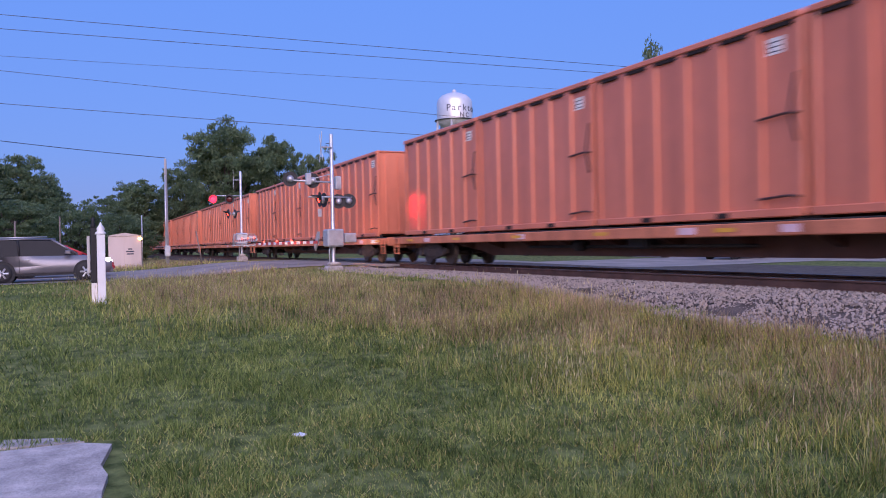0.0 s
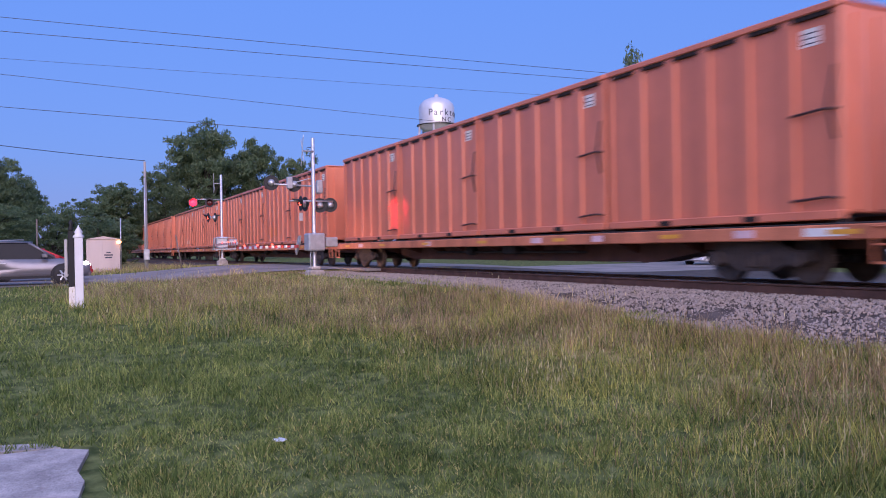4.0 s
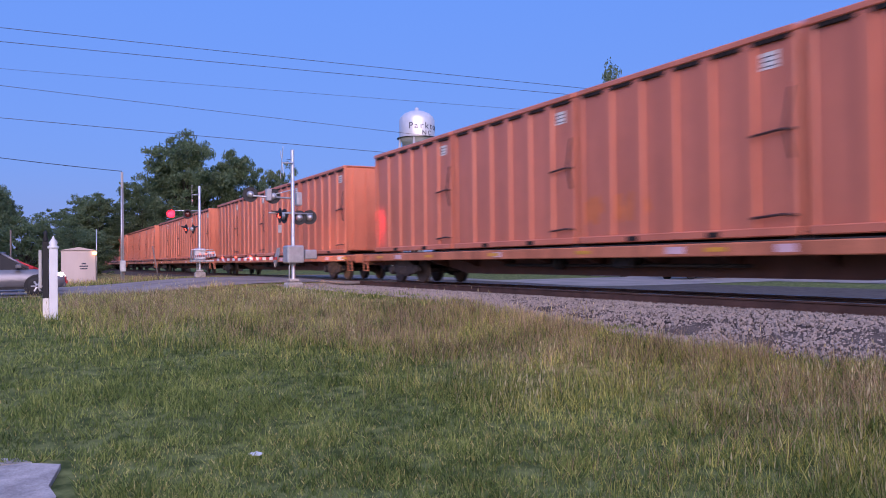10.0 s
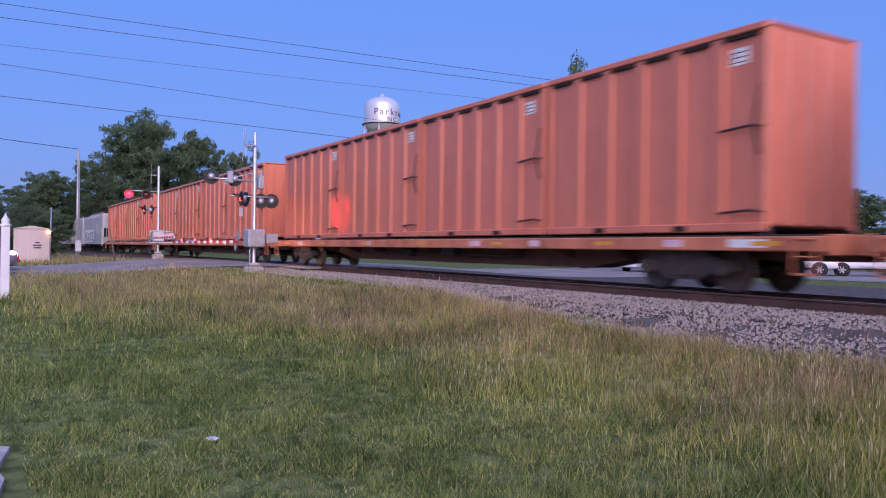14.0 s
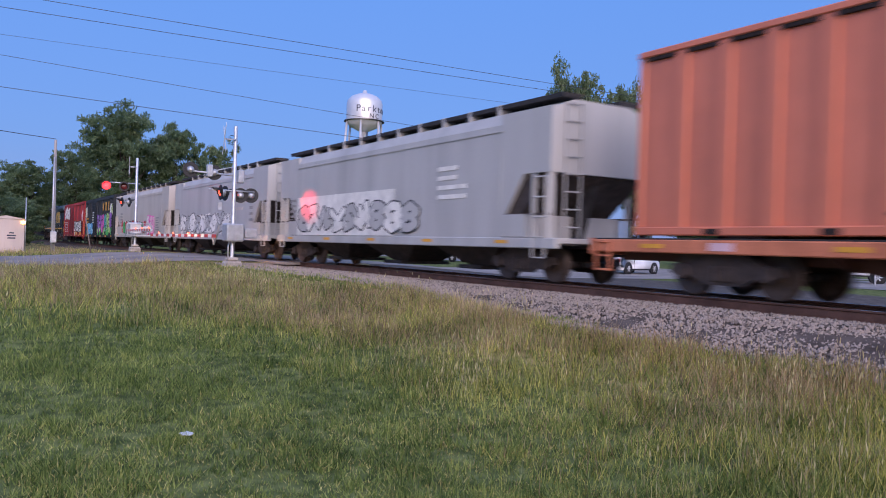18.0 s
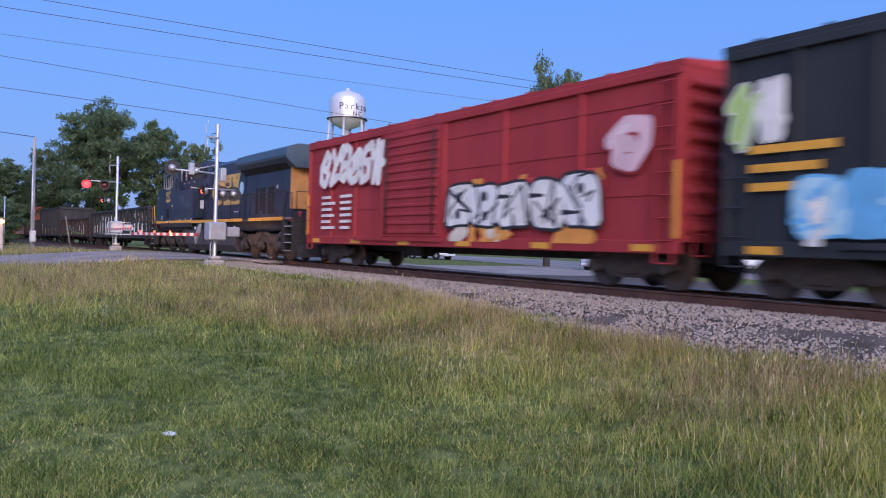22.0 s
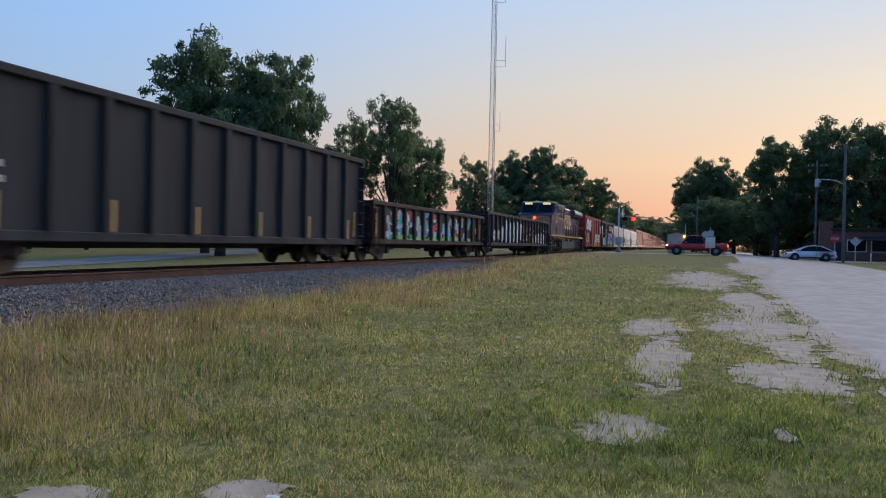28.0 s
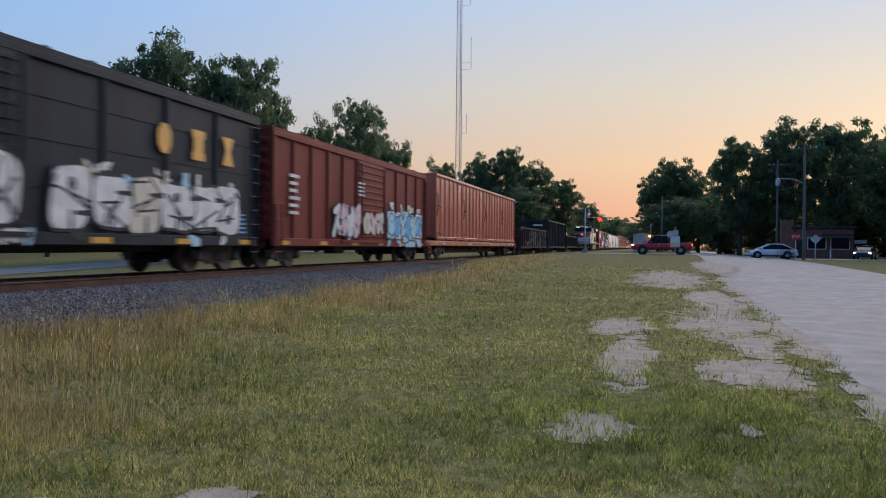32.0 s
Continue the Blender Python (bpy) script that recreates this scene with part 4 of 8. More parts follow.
def tags_b(c, h):
    graffiti(c, -6.2, 2.8, 1.15, 2.15, -1.532, ["offwhite", "hopper"], "gblack", 23, n=9, backing="offwhite")
    bars(c, "stencil", 3.6, 5.2, 2.0, 2.9, -1.53, 3, "hopper2", 5)
    bars(c, "car_data", 5.7, 6.3, 1.5, 2.3, -1.53, 3, "faded", 6)


def tags_c(c, h):
    graffiti(c, -5.4, 2.6, 1.12, 1.98, -1.532, ["ggreen", "gred", "offwhite", "ggreen", "gred"], "gblack", 31, n=10, wob=0.6, backing="gpalepink")
    patchwork(c, -5.4, 3.2, 1.1, 1.42, -1.548, ["gred", "offwhite", "gblack", "gred"], 33, 18, 0.34)
    patchwork(c, -6.4, -5.6, 1.2, 2.2, -1.532, ["gred", "gpalepink"], 34, 5, 0.5)
    block_letters(c, 3.0, 5.2, 1.06, 2.3, -1.532, ["offwhite", "gpalepink"], "gpink", 37, n=2)
    bars(c, "stencil", 5.6, 6.5, 1.2, 2.1, -1.53, 6, "faded", 8)
    bars(c, "car_data", -6.7, -5.8, 1.5, 2.6, -1.53, 5, "faded", 9)


for s0, s1, paint, tg, lb in ((-349.3, -367.4, "hopper", tags_a, "pale grey covered hopper with black and white graffiti"), (-367.4, -384.8, "hopper", tags_b, "grey covered hopper with a row of looping graffiti"), (-384.8, -404.2, "hopper2", tags_c, "beige covered hopper with red and green graffiti")):
    runs(covered_hopper(s0 - s1, paint, lb, tg), (s0 + s1) / 2)


# ---- boxcars ----
def boxcar(L, paint, label, door_x, tags, top=4.32, ribbed_end=True, panel_ribs=7):
    c = thing("boxcar", label, "railway car", "boxcars")
    h = L / 2 - 0.42
    part("body", Mesher().box(-h, h, -1.42, 1.42, 0.95, top - 0.22), paint, c)
    part("roof", Mesher().prism([(-1.48, top - 0.24), (-1.48, top - 0.14), (0, top), (1.48, top - 0.14), (1.48, top - 0.24)], -h - 0.02, h + 0.02, "x"), paint, c, "shallow peaked steel roof")
    rr = Mesher()
    for k in range(13):
        x = -h + 2 * h * (k + 0.5) / 13
        rr.prism([(-1.48, top - 0.13), (-1.48, top - 0.10), (0, top + 0.035), (1.48, top - 0.10), (1.48, top - 0.13)], x - 0.04, x + 0.04, "x")
    part("roof_ribs", rr, paint, c)
    rib = Mesher().prism([(-0.07, 0.0), (-0.045, -0.07), (0.045, -0.07), (0.07, 0.0)], 0.98, top - 0.26, "z").mesh("side_post", M[paint])
    dw = 1.55
    for sy in (-1, 1):
        part("side_sill", Mesher().box(-h, h, sy * 1.40, sy * 1.50, 0.72, 0.97, 0.015), paint, c)
        part("top_chord", Mesher().box(-h, h, sy * 1.41, sy * 1.50, top - 0.40, top - 0.24, 0.015), paint, c)
        for a, b in ((-h, door_x - dw), (door_x + dw, h)):
            n = max(3, round((b - a) / (2 * h) * panel_ribs * 1.6))
            for k in range(n + 1):
                x = a + 0.08 + (b - a - 0.16) * k / n
                piece("side_post", rib, c, (x, sy * 1.42, 0), 0 if sy < 0 else 180)
            for z in (1.8, 2.7, 3.5) if panel_ribs < 7 else ():
                part("panel_seam", Mesher().box(a, b, sy * 1.415, sy * 1.44, z, z + 0.03), paint, c)
        d = part("door", Mesher().box(door_x - dw + 0.05, door_x + dw - 0.05, sy * 1.42, sy * 1.49, 0.98, top - 0.34, 0.01), paint, c, "ribbed sliding door")
        dr = Mesher()
        for k in range(12):
            z = 1.12 + (top - 1.65) * k / 11
            dr.box(door_x - dw + 0.12, door_x + dw - 0.12, sy * 1.48, sy * 1.525, z - 0.05, z + 0.05, 0.02)
        part("door_ribs", dr, paint, d)
        for q in (-dw + 0.3, dw - 0.3):
            part("door_latch", Mesher().tube([(door_x + q, sy * 1.54, 1.05), (door_x + q, sy * 1.54, top - 0.5)], 0.025, 6), "dark", d)
        part("door_track", Mesher().box(door_x - dw * 2.1, door_x + dw * 1.1, sy * 1.49, sy * 1.56, 0.86, 0.96), paint, c)
        rs = Mesher().box(0, 0.6, sy * 1.498, sy * 1.508, 0.76, 0.89).mesh("reflector", M["yellow"])
        for k in range(6 if sy < 0 else 0):
            piece("reflector", rs, c, (-h + 0.5 + k * (2 * h - 1.6) / 5, 0, 0))
    for sx in (-1, 1):
        er = Mesher()
        for k in range(9):
            z = 1.2 + (top - 1.75) * k / 8
            er.prism([(sx * h, z - 0.12), (sx * (h + 0.10), z - 0.03), (sx * (h + 0.10), z + 0.03), (sx * h, z + 0.12)], -1.32, 1.32)
        part("end_corrugations", er, paint, c)
        ladder(c, sx * (h - 0.32), -1.52, 0.55, top - 0.5 if sx > 0 else 2.0, 0.42, paint)
        ladder(c, sx * (h + 0.14), -1.05, 0.7, 2.6, 0.42, paint, "y")
        coupler(c, sx * (h - 0.1), sx)
        freight_truck(c, sx * (h - 1.55))
    part("centre_sill", Mesher().box(-h, h, -0.32, 0.32, 0.55, 0.96, 0.02).box(-2.2, -1.3, -1.0, -0.5, 0.45, 0.85, 0.05), "dark", c)
    tags(c, h)
    return c


def brand_blocks(c, name, x, z, w, h, y, material, gap=0.55):
    """Three bold block shapes of a railway's mark, without letters."""
    for k in range(3):
        cx = x + k * (w + gap)
        ms = Mesher()
        if k == 0:
            ms.prism([(cx + w / 2 + w / 2 * math.cos(radians(22.5 + 45 * j)), z + h / 2 + h / 2 * math.sin(radians(22.5 + 45 * j))) for j in range(8)], y, y - 0.008)
        elif k == 1:
            ms.box(cx, cx + w, y - 0.008, y, z, z + h * 0.26).box(cx + w * 0.12, cx + w * 0.88, y - 0.0075, y, z + h * 0.26, z + h * 0.74).box(cx, cx + w, y - 0.008, y, z + h * 0.74, z + h)
        else:
            ms.prism([(cx, z), (cx + w, z), (cx + w * 0.7, z + h * 0.5), (cx + w, z + h), (cx, z + h), (cx + w * 0.3, z + h * 0.5)], y, y - 0.008)
        part(name, ms, material, c, "golden block-shaped railway mark")


def tags_black(c, h):
    brand_blocks(c, "railway_mark", 2.4, 3.0, 0.62, 0.72, -1.50, "yellow", 0.75)
    block_letters(c, -0.4, 7.2, 1.15, 2.75, -1.512, ["gpurple", "gpurple", "gpink", "gteal", "glime", "gpurple"], "gblack", 41, n=6)
    patchwork(c, -0.2, 7.0, 1.0, 1.45, -1.528, ["ggreen", "glime", "ggreen", "ggreen"], 43, 22, 0.55)
    patchwork(c, 0.0, 6.9, 1.3, 2.5, -1.524, ["gpalepink", "gsky", "gpink"], 44, 9, 0.22)
    patchwork(c, -6.2, -2.2, 1.0, 1.7, -1.545, ["gsky", "gblue", "gblack", "offwhite"], 46, 16, 0.3)
    block_letters(c, -6.4, -3.0, 0.98, 2.0, -1.535, ["gsky", "gblue"], "gblue", 45, n=4)
    graffiti(c, 6.3, 7.4, 2.5, 3.6, -1.505, ["offwhite", "glime"], "offwhite", 47, n=2)
    bars(c, "car_data", -3.1, -2.2, 1.9, 3.0, -1.535, 5, "offwhite", 12)
    bars(c, "stencil_gold", -7.2, -5.6, 1.6, 2.5, -1.505, 3, "yellow", 13)
    graffiti(c, -7.6, -6.6, 2.5, 3.7, -1.505, ["glime", "offwhite"], "offwhite", 49, n=2)


def tags_red(c, h):
    graffiti(c, -7.0, -2.6, 2.55, 3.95, -1.505, ["offwhite"], "boxred", 51, n=6, lean=0.3)
    patchwork(c, 0.8, 6.2, 0.98, 1.3, -1.505, ["gorange", "gcream", "gorange"], 78, 14, 0.7)
    patchwork(c, 0.9, 6.2, 2.1, 2.3, -1.505, ["gred", "gorange"], 79, 9, 0.5)
    block_letters(c, 0.7, 6.2, 1.2, 2.3, -1.514, ["offwhite", "reflw", "offwhite"], "gblack", 53, n=5)
    bars(c, "car_data", -6.9, -5.9, 1.1, 2.3, -1.505, 6, "offwhite", 15)
    bars(c, "car_data", -5.5, -4.6, 1.1, 2.3, -1.505, 6, "offwhite", 16)
    graffiti(c, 6.4, 7.4, 2.3, 3.4, -1.505, ["gpalepink"], "boxred", 55, n=1)
    part("gold_edge", Mesher().box(h - 0.14, h - 0.02, -1.53, -1.50, 1.0, 2.4), "yellow", c)
    part("gold_edge", Mesher().box(-h + 0.02, -h + 0.14, -1.53, -1.50, 1.0, 2.4), "yellow", c)


def tags_brown(c, h):
    patchwork(c, 2.4, 7.1, 0.80, 1.6, -1.503, ["gsky"], 60, 9, 1.0)
    block_letters(c, 2.2, 7.2, 0.95, 2.35, -1.512, ["gsky", "offwhite", "gsky"], "ink", 61, n=5)
    graffiti(c, -3.6, -1.0, 1.0, 2.4, -1.525, ["offwhite", "gpalepink"], "gblack", 63, n=4)
    graffiti(c, 2.3, 7.1, 1.15, 2.2, -1.522, ["gsky", "gblue"], "ink", 62, n=6)
    patchwork(c, 2.3, 7.1, 2.2, 2.55, -1.506, ["gcream", "offwhite"], 76, 10, 0.4)
    patchwork(c, -3.5, -1.0, 1.0, 2.2, -1.538, ["offwhite", "gblack", "gpalepink"], 77, 14, 0.3)
    bars(c, "car_data", -7.0, -6.2, 1.6, 3.0, -1.505, 6, "offwhite", 17)
    bars(c, "car_data", -1.2, -0.5, 2.6, 3.2, -1.535, 4, "offwhite", 18)
    graffiti(c, -0.6, 1.6, 1.2, 2.2, -1.53, ["gcream", "gpalepink"], "boxbrown", 65, n=3)


def tags_dark(c, h):
    brand_blocks(c, "railway_mark", 3.3, 2.85, 0.55, 0.75, -1.505, "yellow", 0.85)
    block_letters(c, 0.0, 7.0, 1.0, 2.3, -1.505, ["offwhite", "offwhite", "gcream", "offwhite"], "gblack", 71, n=6)
    block_letters(c, -4.6, -0.7, 1.0, 2.4, -1.535, ["offwhite", "gsky"], "gblack", 72, n=3)
    graffiti(c, -6.6, -2.6, 1.1, 2.2, -1.505, ["gsky", "offwhite"], "gblack", 73, n=5)
    patchwork(c, 0.2, 7.0, 2.1, 2.4, -1.506, ["gsky", "offwhite", "gcream"], 74, 12, 0.35)
    patchwork(c, -6.8, 7.2, 0.8, 0.95, -1.505, ["gsky", "offwhite", "gblack"], 75, 8, 0.4)
    bars(c, "car_data", 6.9, 7.4, 1.0, 1.6, -1.505, 5, "gblue", 19)


BOXES = [(-404.2, -420.55, "boxblack", 0.0 - 2.4, tags_black, "black boxcar with bright graffiti and gold railway marks", 7), (-420.55, -437.6, "boxred", -1.2, tags_red, "red boxcar with white graffiti", 4),
         (-561.1, -578.1, "boxbrown", 0.4, tags_brown, "oxide-red boxcar with blue and white graffiti", 7), (-578.1, -595.2, "boxblack", -2.2, tags_dark, "dark boxcar with white graffiti and gold railway marks", 5),
         (-595.2, -612.2, "boxbrown", 0.4, tags_brown, "oxide-red boxcar with blue and white graffiti", 7), (-612.2, -629.2, "boxblack", -2.2, tags_dark, "dark boxcar with white graffiti and gold railway marks", 5)]
for s0, s1, paint, dx, tg, lb, pr in BOXES:
    runs(boxcar(s0 - s1, paint, lb, dx, tg, panel_ribs=pr, top=(4.58 if s0 < -578 else 4.46) if s0 < -500 else 4.34), (s0 + s1) / 2)


# ---- gondolas ----
def gondola(L, top, floor, paint, label, ribs, tags, inside="dark", slots=False):
    c = thing("gondola_car", label, "railway car", "gondola cars")
    h = L / 2 - 0.42
    w = 1.40
    for sy in (-1, 1):
        part("side_sheet", Mesher().box(-h, h, sy * (w - 0.05), sy * w, floor, top - (0.30 if slots and sy < 0 else 0.1)), paint, c)
        for k in range(25 if slots and sy < 0 else 0):
            a = -h + 2 * h * k / 25
            part("chord_web", Mesher().box(a, a + 2 * h / 25 * (0.62 if k % 3 else 0.8), sy * (w - 0.04), sy * w, top - 0.32, top - 0.14), paint, c)
        part("top_chord", Mesher().box(-h, h, sy * (w - 0.08), sy * (w + 0.12), top - 0.16, top, 0.02), paint, c)
        part("side_sill", Mesher().box(-h, h, sy * (w - 0.06), sy * (w + 0.10), floor - 0.14, floor + 0.06, 0.02), paint, c)
    rib = Mesher().prism([(-0.11, 0.0), (-0.08, -0.12), (0.08, -0.12), (0.11, 0.0)], floor, top - 0.12, "z").mesh("side_post", M[paint])
    for k in range(ribs):
        x = -h + 0.10 + (2 * h - 0.2) * k / (ribs - 1)
        piece("side_post", rib, c, (x, -w, 0))
        piece("side_post", rib, c, (x, w, 0), 180)
    part("floor_plate", Mesher().box(-h, h, -w + 0.05, w - 0.05, floor, floor + 0.06), inside, c)
    for sx in (-1, 1):
        part("end_sheet", Mesher().box(sx * (h - 0.06), sx * h, -w, w, floor - 0.1, top - 0.02), paint, c)
        eb = Mesher()
        for k in range(3):
            z = floor + 0.2 + (top - floor - 0.4) * k / 2
            eb.box(sx * h, sx * (h + 0.10), -w, w, z - 0.07, z + 0.07, 0.02)
        part("end_ribs", eb, paint, c)
        ladder(c, sx * (h - 0.35), -w - 0.14, 0.55, top - 0.3, 0.42, paint)
        part("marker_strip", Mesher().box(sx * (h - 0.62), sx * (h - 0.54), -w - 0.012, -w - 0.002, floor + 0.15, floor + 1.0), "yellow", c, "yellow reflector strip")
        coupler(c, sx * (h - 0.1), sx)
        freight_truck(c, sx * (h - 1.6))
    part("centre_sill", Mesher().prism([(-h, floor), (h, floor), (h, 0.6), (h - 3.2, 0.6), (h - 4.2, 0.5), (-h + 4.2, 0.5), (-h + 3.2, 0.6), (-h, 0.6)], -0.35, 0.35), "dark", c)
    tags(c, h, w)
    return c


def panel_tags(c, h, w, z0, z1, ribs, fills, first, last, outline, seed):
    """Letters sprayed one to a panel between the posts."""
    pitch = (2 * h - 0.2) / (ribs - 1)
    rng = random.Random(seed)
    for k in range(first, last):
        x = -h + 0.10 + pitch * (k + 0.5)
        graffiti(c, x - pitch * 0.5, x + pitch * 0.5, z0, z1 + rng.uniform(-0.06, 0.06), -w - 0.002, [fills[(k - first) % len(fills)]], outline, seed + k, n=1, lean=0.0, wob=0.35)


def tags_g1(c, h, w):
    pitch = (2 * h - 0.2) / 18
    at = lambda k: -h + 0.10 + pitch * k
    for k in range(3, 9):
        block_letters(c, at(k + 0.07), at(k + 0.93), 0.86, 2.36 if k > 3 else 1.9, -w - 0.002, ["offwhite"], "hopper" if k % 2 else "gblack", 81 + k, n=1, squat=0.86)
    for k in range(9, 13):
        patchwork(c, at(k + 0.2), at(k + 0.8), 0.9, 2.1, -w - 0.002, ["gorange", "gcream", "gorange"], 187 + k, 6, 0.34)
    for k in range(14, 17):
        patchwork(c, at(k + 0.15), at(k + 0.85), 1.85, 2.25, -w - 0.002, ["gorange", "gblack", "gcream"], 287 + k, 6, 0.28)
    patchwork(c, at(12.6), at(17.0), 0.86, 1.5, -w - 0.002, ["gyellow", "gyellow", "glime"], 301, 16, 0.5)
    for k in range(13, 17):
        block_letters(c, at(k + 0.04), at(k + 0.96), 0.84, 1.80 - 0.08 * abs(k - 15), -w - 0.008, ["offwhite"], "gblack", 310 + k, n=1)
    patchwork(c, at(17.15), at(17.8), 1.25, 1.95, -w - 0.002, ["hopper", "gsky", "gond"], 303, 12, 0.22)
    panel_tags(c, h, w, 0.95, 1.75, 19, ["offwhite", "gcream"], 1, 3, "gorange", 91)
    bars(c, "car_data", h - 1.05, h - 0.68, 0.86, 1.6, -w - 0.006, 6, "offwhite", 21)


def tags_g2(c, h, w):
    pitch = (2 * h - 0.2) / 14
    for k in range(1, 12):
        x = -h + 0.1 + pitch * (k + 0.5)
        patchwork(c, x - pitch * 0.36, x + pitch * 0.36, 0.95, 2.0, -w - 0.002, [("offwhite", "gsky", "gpalepink")[k % 3], ("gsky", "hopper", "gteal")[k % 3], ("gred", "gblack", "gblue")[k % 3]], 195 + k, 9, 0.5)
    graffiti(c, -h + 2, h - 2.4, 0.72, 1.1, -w - 0.003, ["ggreen", "glime"], "ggreen", 93, n=12)
    part("gold_patch", Mesher().box(h - 1.6, h - 1.1, -w - 0.012, -w - 0.004, 1.3, 1.6), "yellow", c)


def tags_g3(c, h, w):
    pitch = (2 * h - 0.2) / 14
    for k in range(2, 14):
        x = -h + 0.1 + pitch * (k + 0.5)
        patchwork(c, x - pitch * 0.42, x + pitch * 0.42, 0.80, 2.2 if k > 3 else 1.2, -w - 0.002, [("gcream", "gyellow", "gsky", "gpalepink")[k % 4], ("gred", "gblue", "gcream", "gorange", "gpurple")[k % 5], ("gcream", "gblue", "gred")[k % 3], "gcream"], 95 + k, 11, 0.85)
        # pressed ribs left dark brown, so their colour draws the shadow dashes
        cr = Mesher()
        for q in range(6):
            cr.box(x - pitch * 0.22, x + pitch * 0.22, -w - 0.022, -w, 1.12 + q * 0.19, 1.145 + q * 0.19, 0.006)
        part("panel_corrugation", cr, "gondbrown", c, "pressed ribs of a side panel, dark like their shadows")


def tags_h(c, h, w):
    bars(c, "car_data", -h + 1.0, -h + 1.9, 1.5, 2.3, -w - 0.006, 3, "offwhite", 22)
    bars(c, "car_data", -h + 1.0, -h + 1.6, 0.9, 1.3, -w - 0.006, 4, "offwhite", 23)
    part("end_letters", Mesher().box(-h - 0.115, -h - 0.10, -0.9, 0.1, 3.0, 3.2), "offwhite", c)
    dp = Mesher()
    for k in range(1, 12, 2):
        x = -h + (2 * h) * k / 12.0 + 0.3
        dp.box(x, x + 0.08, -w - 0.012, -w - 0.002, 0.85, 1.5)
    part("dull_reflectors", dp, "yellowdim", c)


for s0, s1, top, fl, paint, rb, tg, lb in ((-460.35, -481.1, 2.66, 0.82, "gond", 19, tags_g1, "black gondola with large white graffiti letters"), (-481.1, -498.1, 2.30, 0.82, "gondbrown", 15, tags_g2, "brown gondola with green and white graffiti"),
                                           (-498.1, -516.0, 3.66, 0.78, "gond", 13, tags_h, "high black gondola with ribbed sides"), (-516.0, -533.5, 2.48, 0.78, "gondbrown", 15, tags_g3, "dark gondola with colourful graffiti on every panel")):
    runs(gondola(s0 - s1, top, fl, paint, lb, rb, tg, slots=rb == 19), (s0 + s1) / 2)
# ---- the diesel locomotive: cab end towards -x ----
def loco_truck(c, x, flip):
    """Three-axle truck: cast side frame, springs, axle boxes, brake gear."""
    s = -1 if flip else 1
    top = [(-2.75, 0.98), (-2.2, 1.00), (-1.5, 1.02), (-0.85, 1.02), (-0.50, 1.16), (0.50, 1.16), (0.85, 1.02), (1.5, 1.02), (2.2, 1.00), (2.75, 0.98)]
    low = [(2.75, 0.82), (2.15, 0.82), (1.80, 0.77), (1.42, 0.52), (1.28, 0.43), (0.74, 0.43), (0.52, 0.50), (0.34, 0.70), (-0.34, 0.70), (-0.52, 0.50), (-0.74, 0.43), (-1.28, 0.43), (-1.42, 0.52), (-1.80, 0.77), (-2.15, 0.82), (-2.75, 0.82)]
    for sx in (-1, 1):
        part("traction_motor", Mesher().box(x + sx * 0.25, x + sx * 1.15, -0.62, 0.62, 0.22, 0.92, 0.08), "dark", c)
        part("cross_beam", Mesher().box(x + sx * 1.25, x + sx * 1.55, -1.05, 1.05, 0.5, 0.95, 0.04).box(x + sx * 2.45, x + sx * 2.75, -1.05, 1.05, 0.45, 0.98, 0.04), "dark", c)
    for sy in (-1, 1):
        y = sy * 1.12
        part("side_frame", Mesher().prism([(x + a, b) for a, b in top + low], y - 0.05, y + 0.05), "truck", c, "brown cast truck frame")
        part("frame_flange", Mesher().tube([(x + a, y + sy * 0.06, b - 0.01) for a, b in top], 0.028, 6), "truck", c)
        part("equaliser", Mesher().prism([(x + a, b) for a, b in [(-1.08, 0.72), (-0.82, 0.72), (-0.28, 1.00), (0.28, 1.00), (0.82, 0.72), (1.08, 0.72), (1.08, 0.60), (0.78, 0.60), (0.24, 0.88), (-0.24, 0.88), (-0.78, 0.60), (-1.08, 0.60)]], y + sy * 0.05, y + sy * 0.10), "truck", c)
        for q, zz in ((-1.0, 0.66), (1.0, 0.66), (0.0, 0.97)):
            part("frame_bracket", Mesher().box(x + q - 0.12, x + q + 0.12, y + sy * 0.05, y + sy * 0.15, zz - 0.09, zz + 0.09, 0.015).box(x + q - 0.05, x + q + 0.05, y + sy * 0.14, y + sy * 0.19, zz - 0.05, zz + 0.05, 0.01), "truck", c)
        for sx in (-1, 1):
            part("brake_cylinder", Mesher().lathe([(0.05, -0.32), (0.15, -0.28), (0.16, 0.0), (0.13, 0.22), (0.05, 0.26)], (x + sx * 2.45, y + sy * 0.12, 1.00), "x", 12), "truck", c)
            part("brake_rod", Mesher().tube([(x + sx * 1.85, y + sy * 0.12, 1.02), (x + sx * 1.78, y + sy * 0.14, 0.62), (x + sx * 1.55, y + sy * 0.1, 0.42)], 0.045, 6), "truck", c)
        part("sand_pipe", Mesher().tube([(x - 2.9, y + sy * 0.1, 1.24), (x - 1.0, y + sy * 0.12, 1.16), (x - 0.5, y + sy * 0.12, 1.26), (x + 0.5, y + sy * 0.12, 1.26), (x + 1.0, y + sy * 0.12, 1.16), (x + 2.9, y + sy * 0.1, 1.24)], 0.03, 6), "truck", c)
    wheel = Mesher().lathe([(0.16, -0.07), (0.42, -0.03), (0.50, -0.065), (0.525, -0.06), (0.53, 0.03), (0.56, 0.05), (0.56, 0.075), (0.3, 0.075)], (0, 0, 0), "y", 32).tube([(0, 0, 0), (0, 0.74, 0)], 0.11, 8).mesh("wheel", M["wheel"])
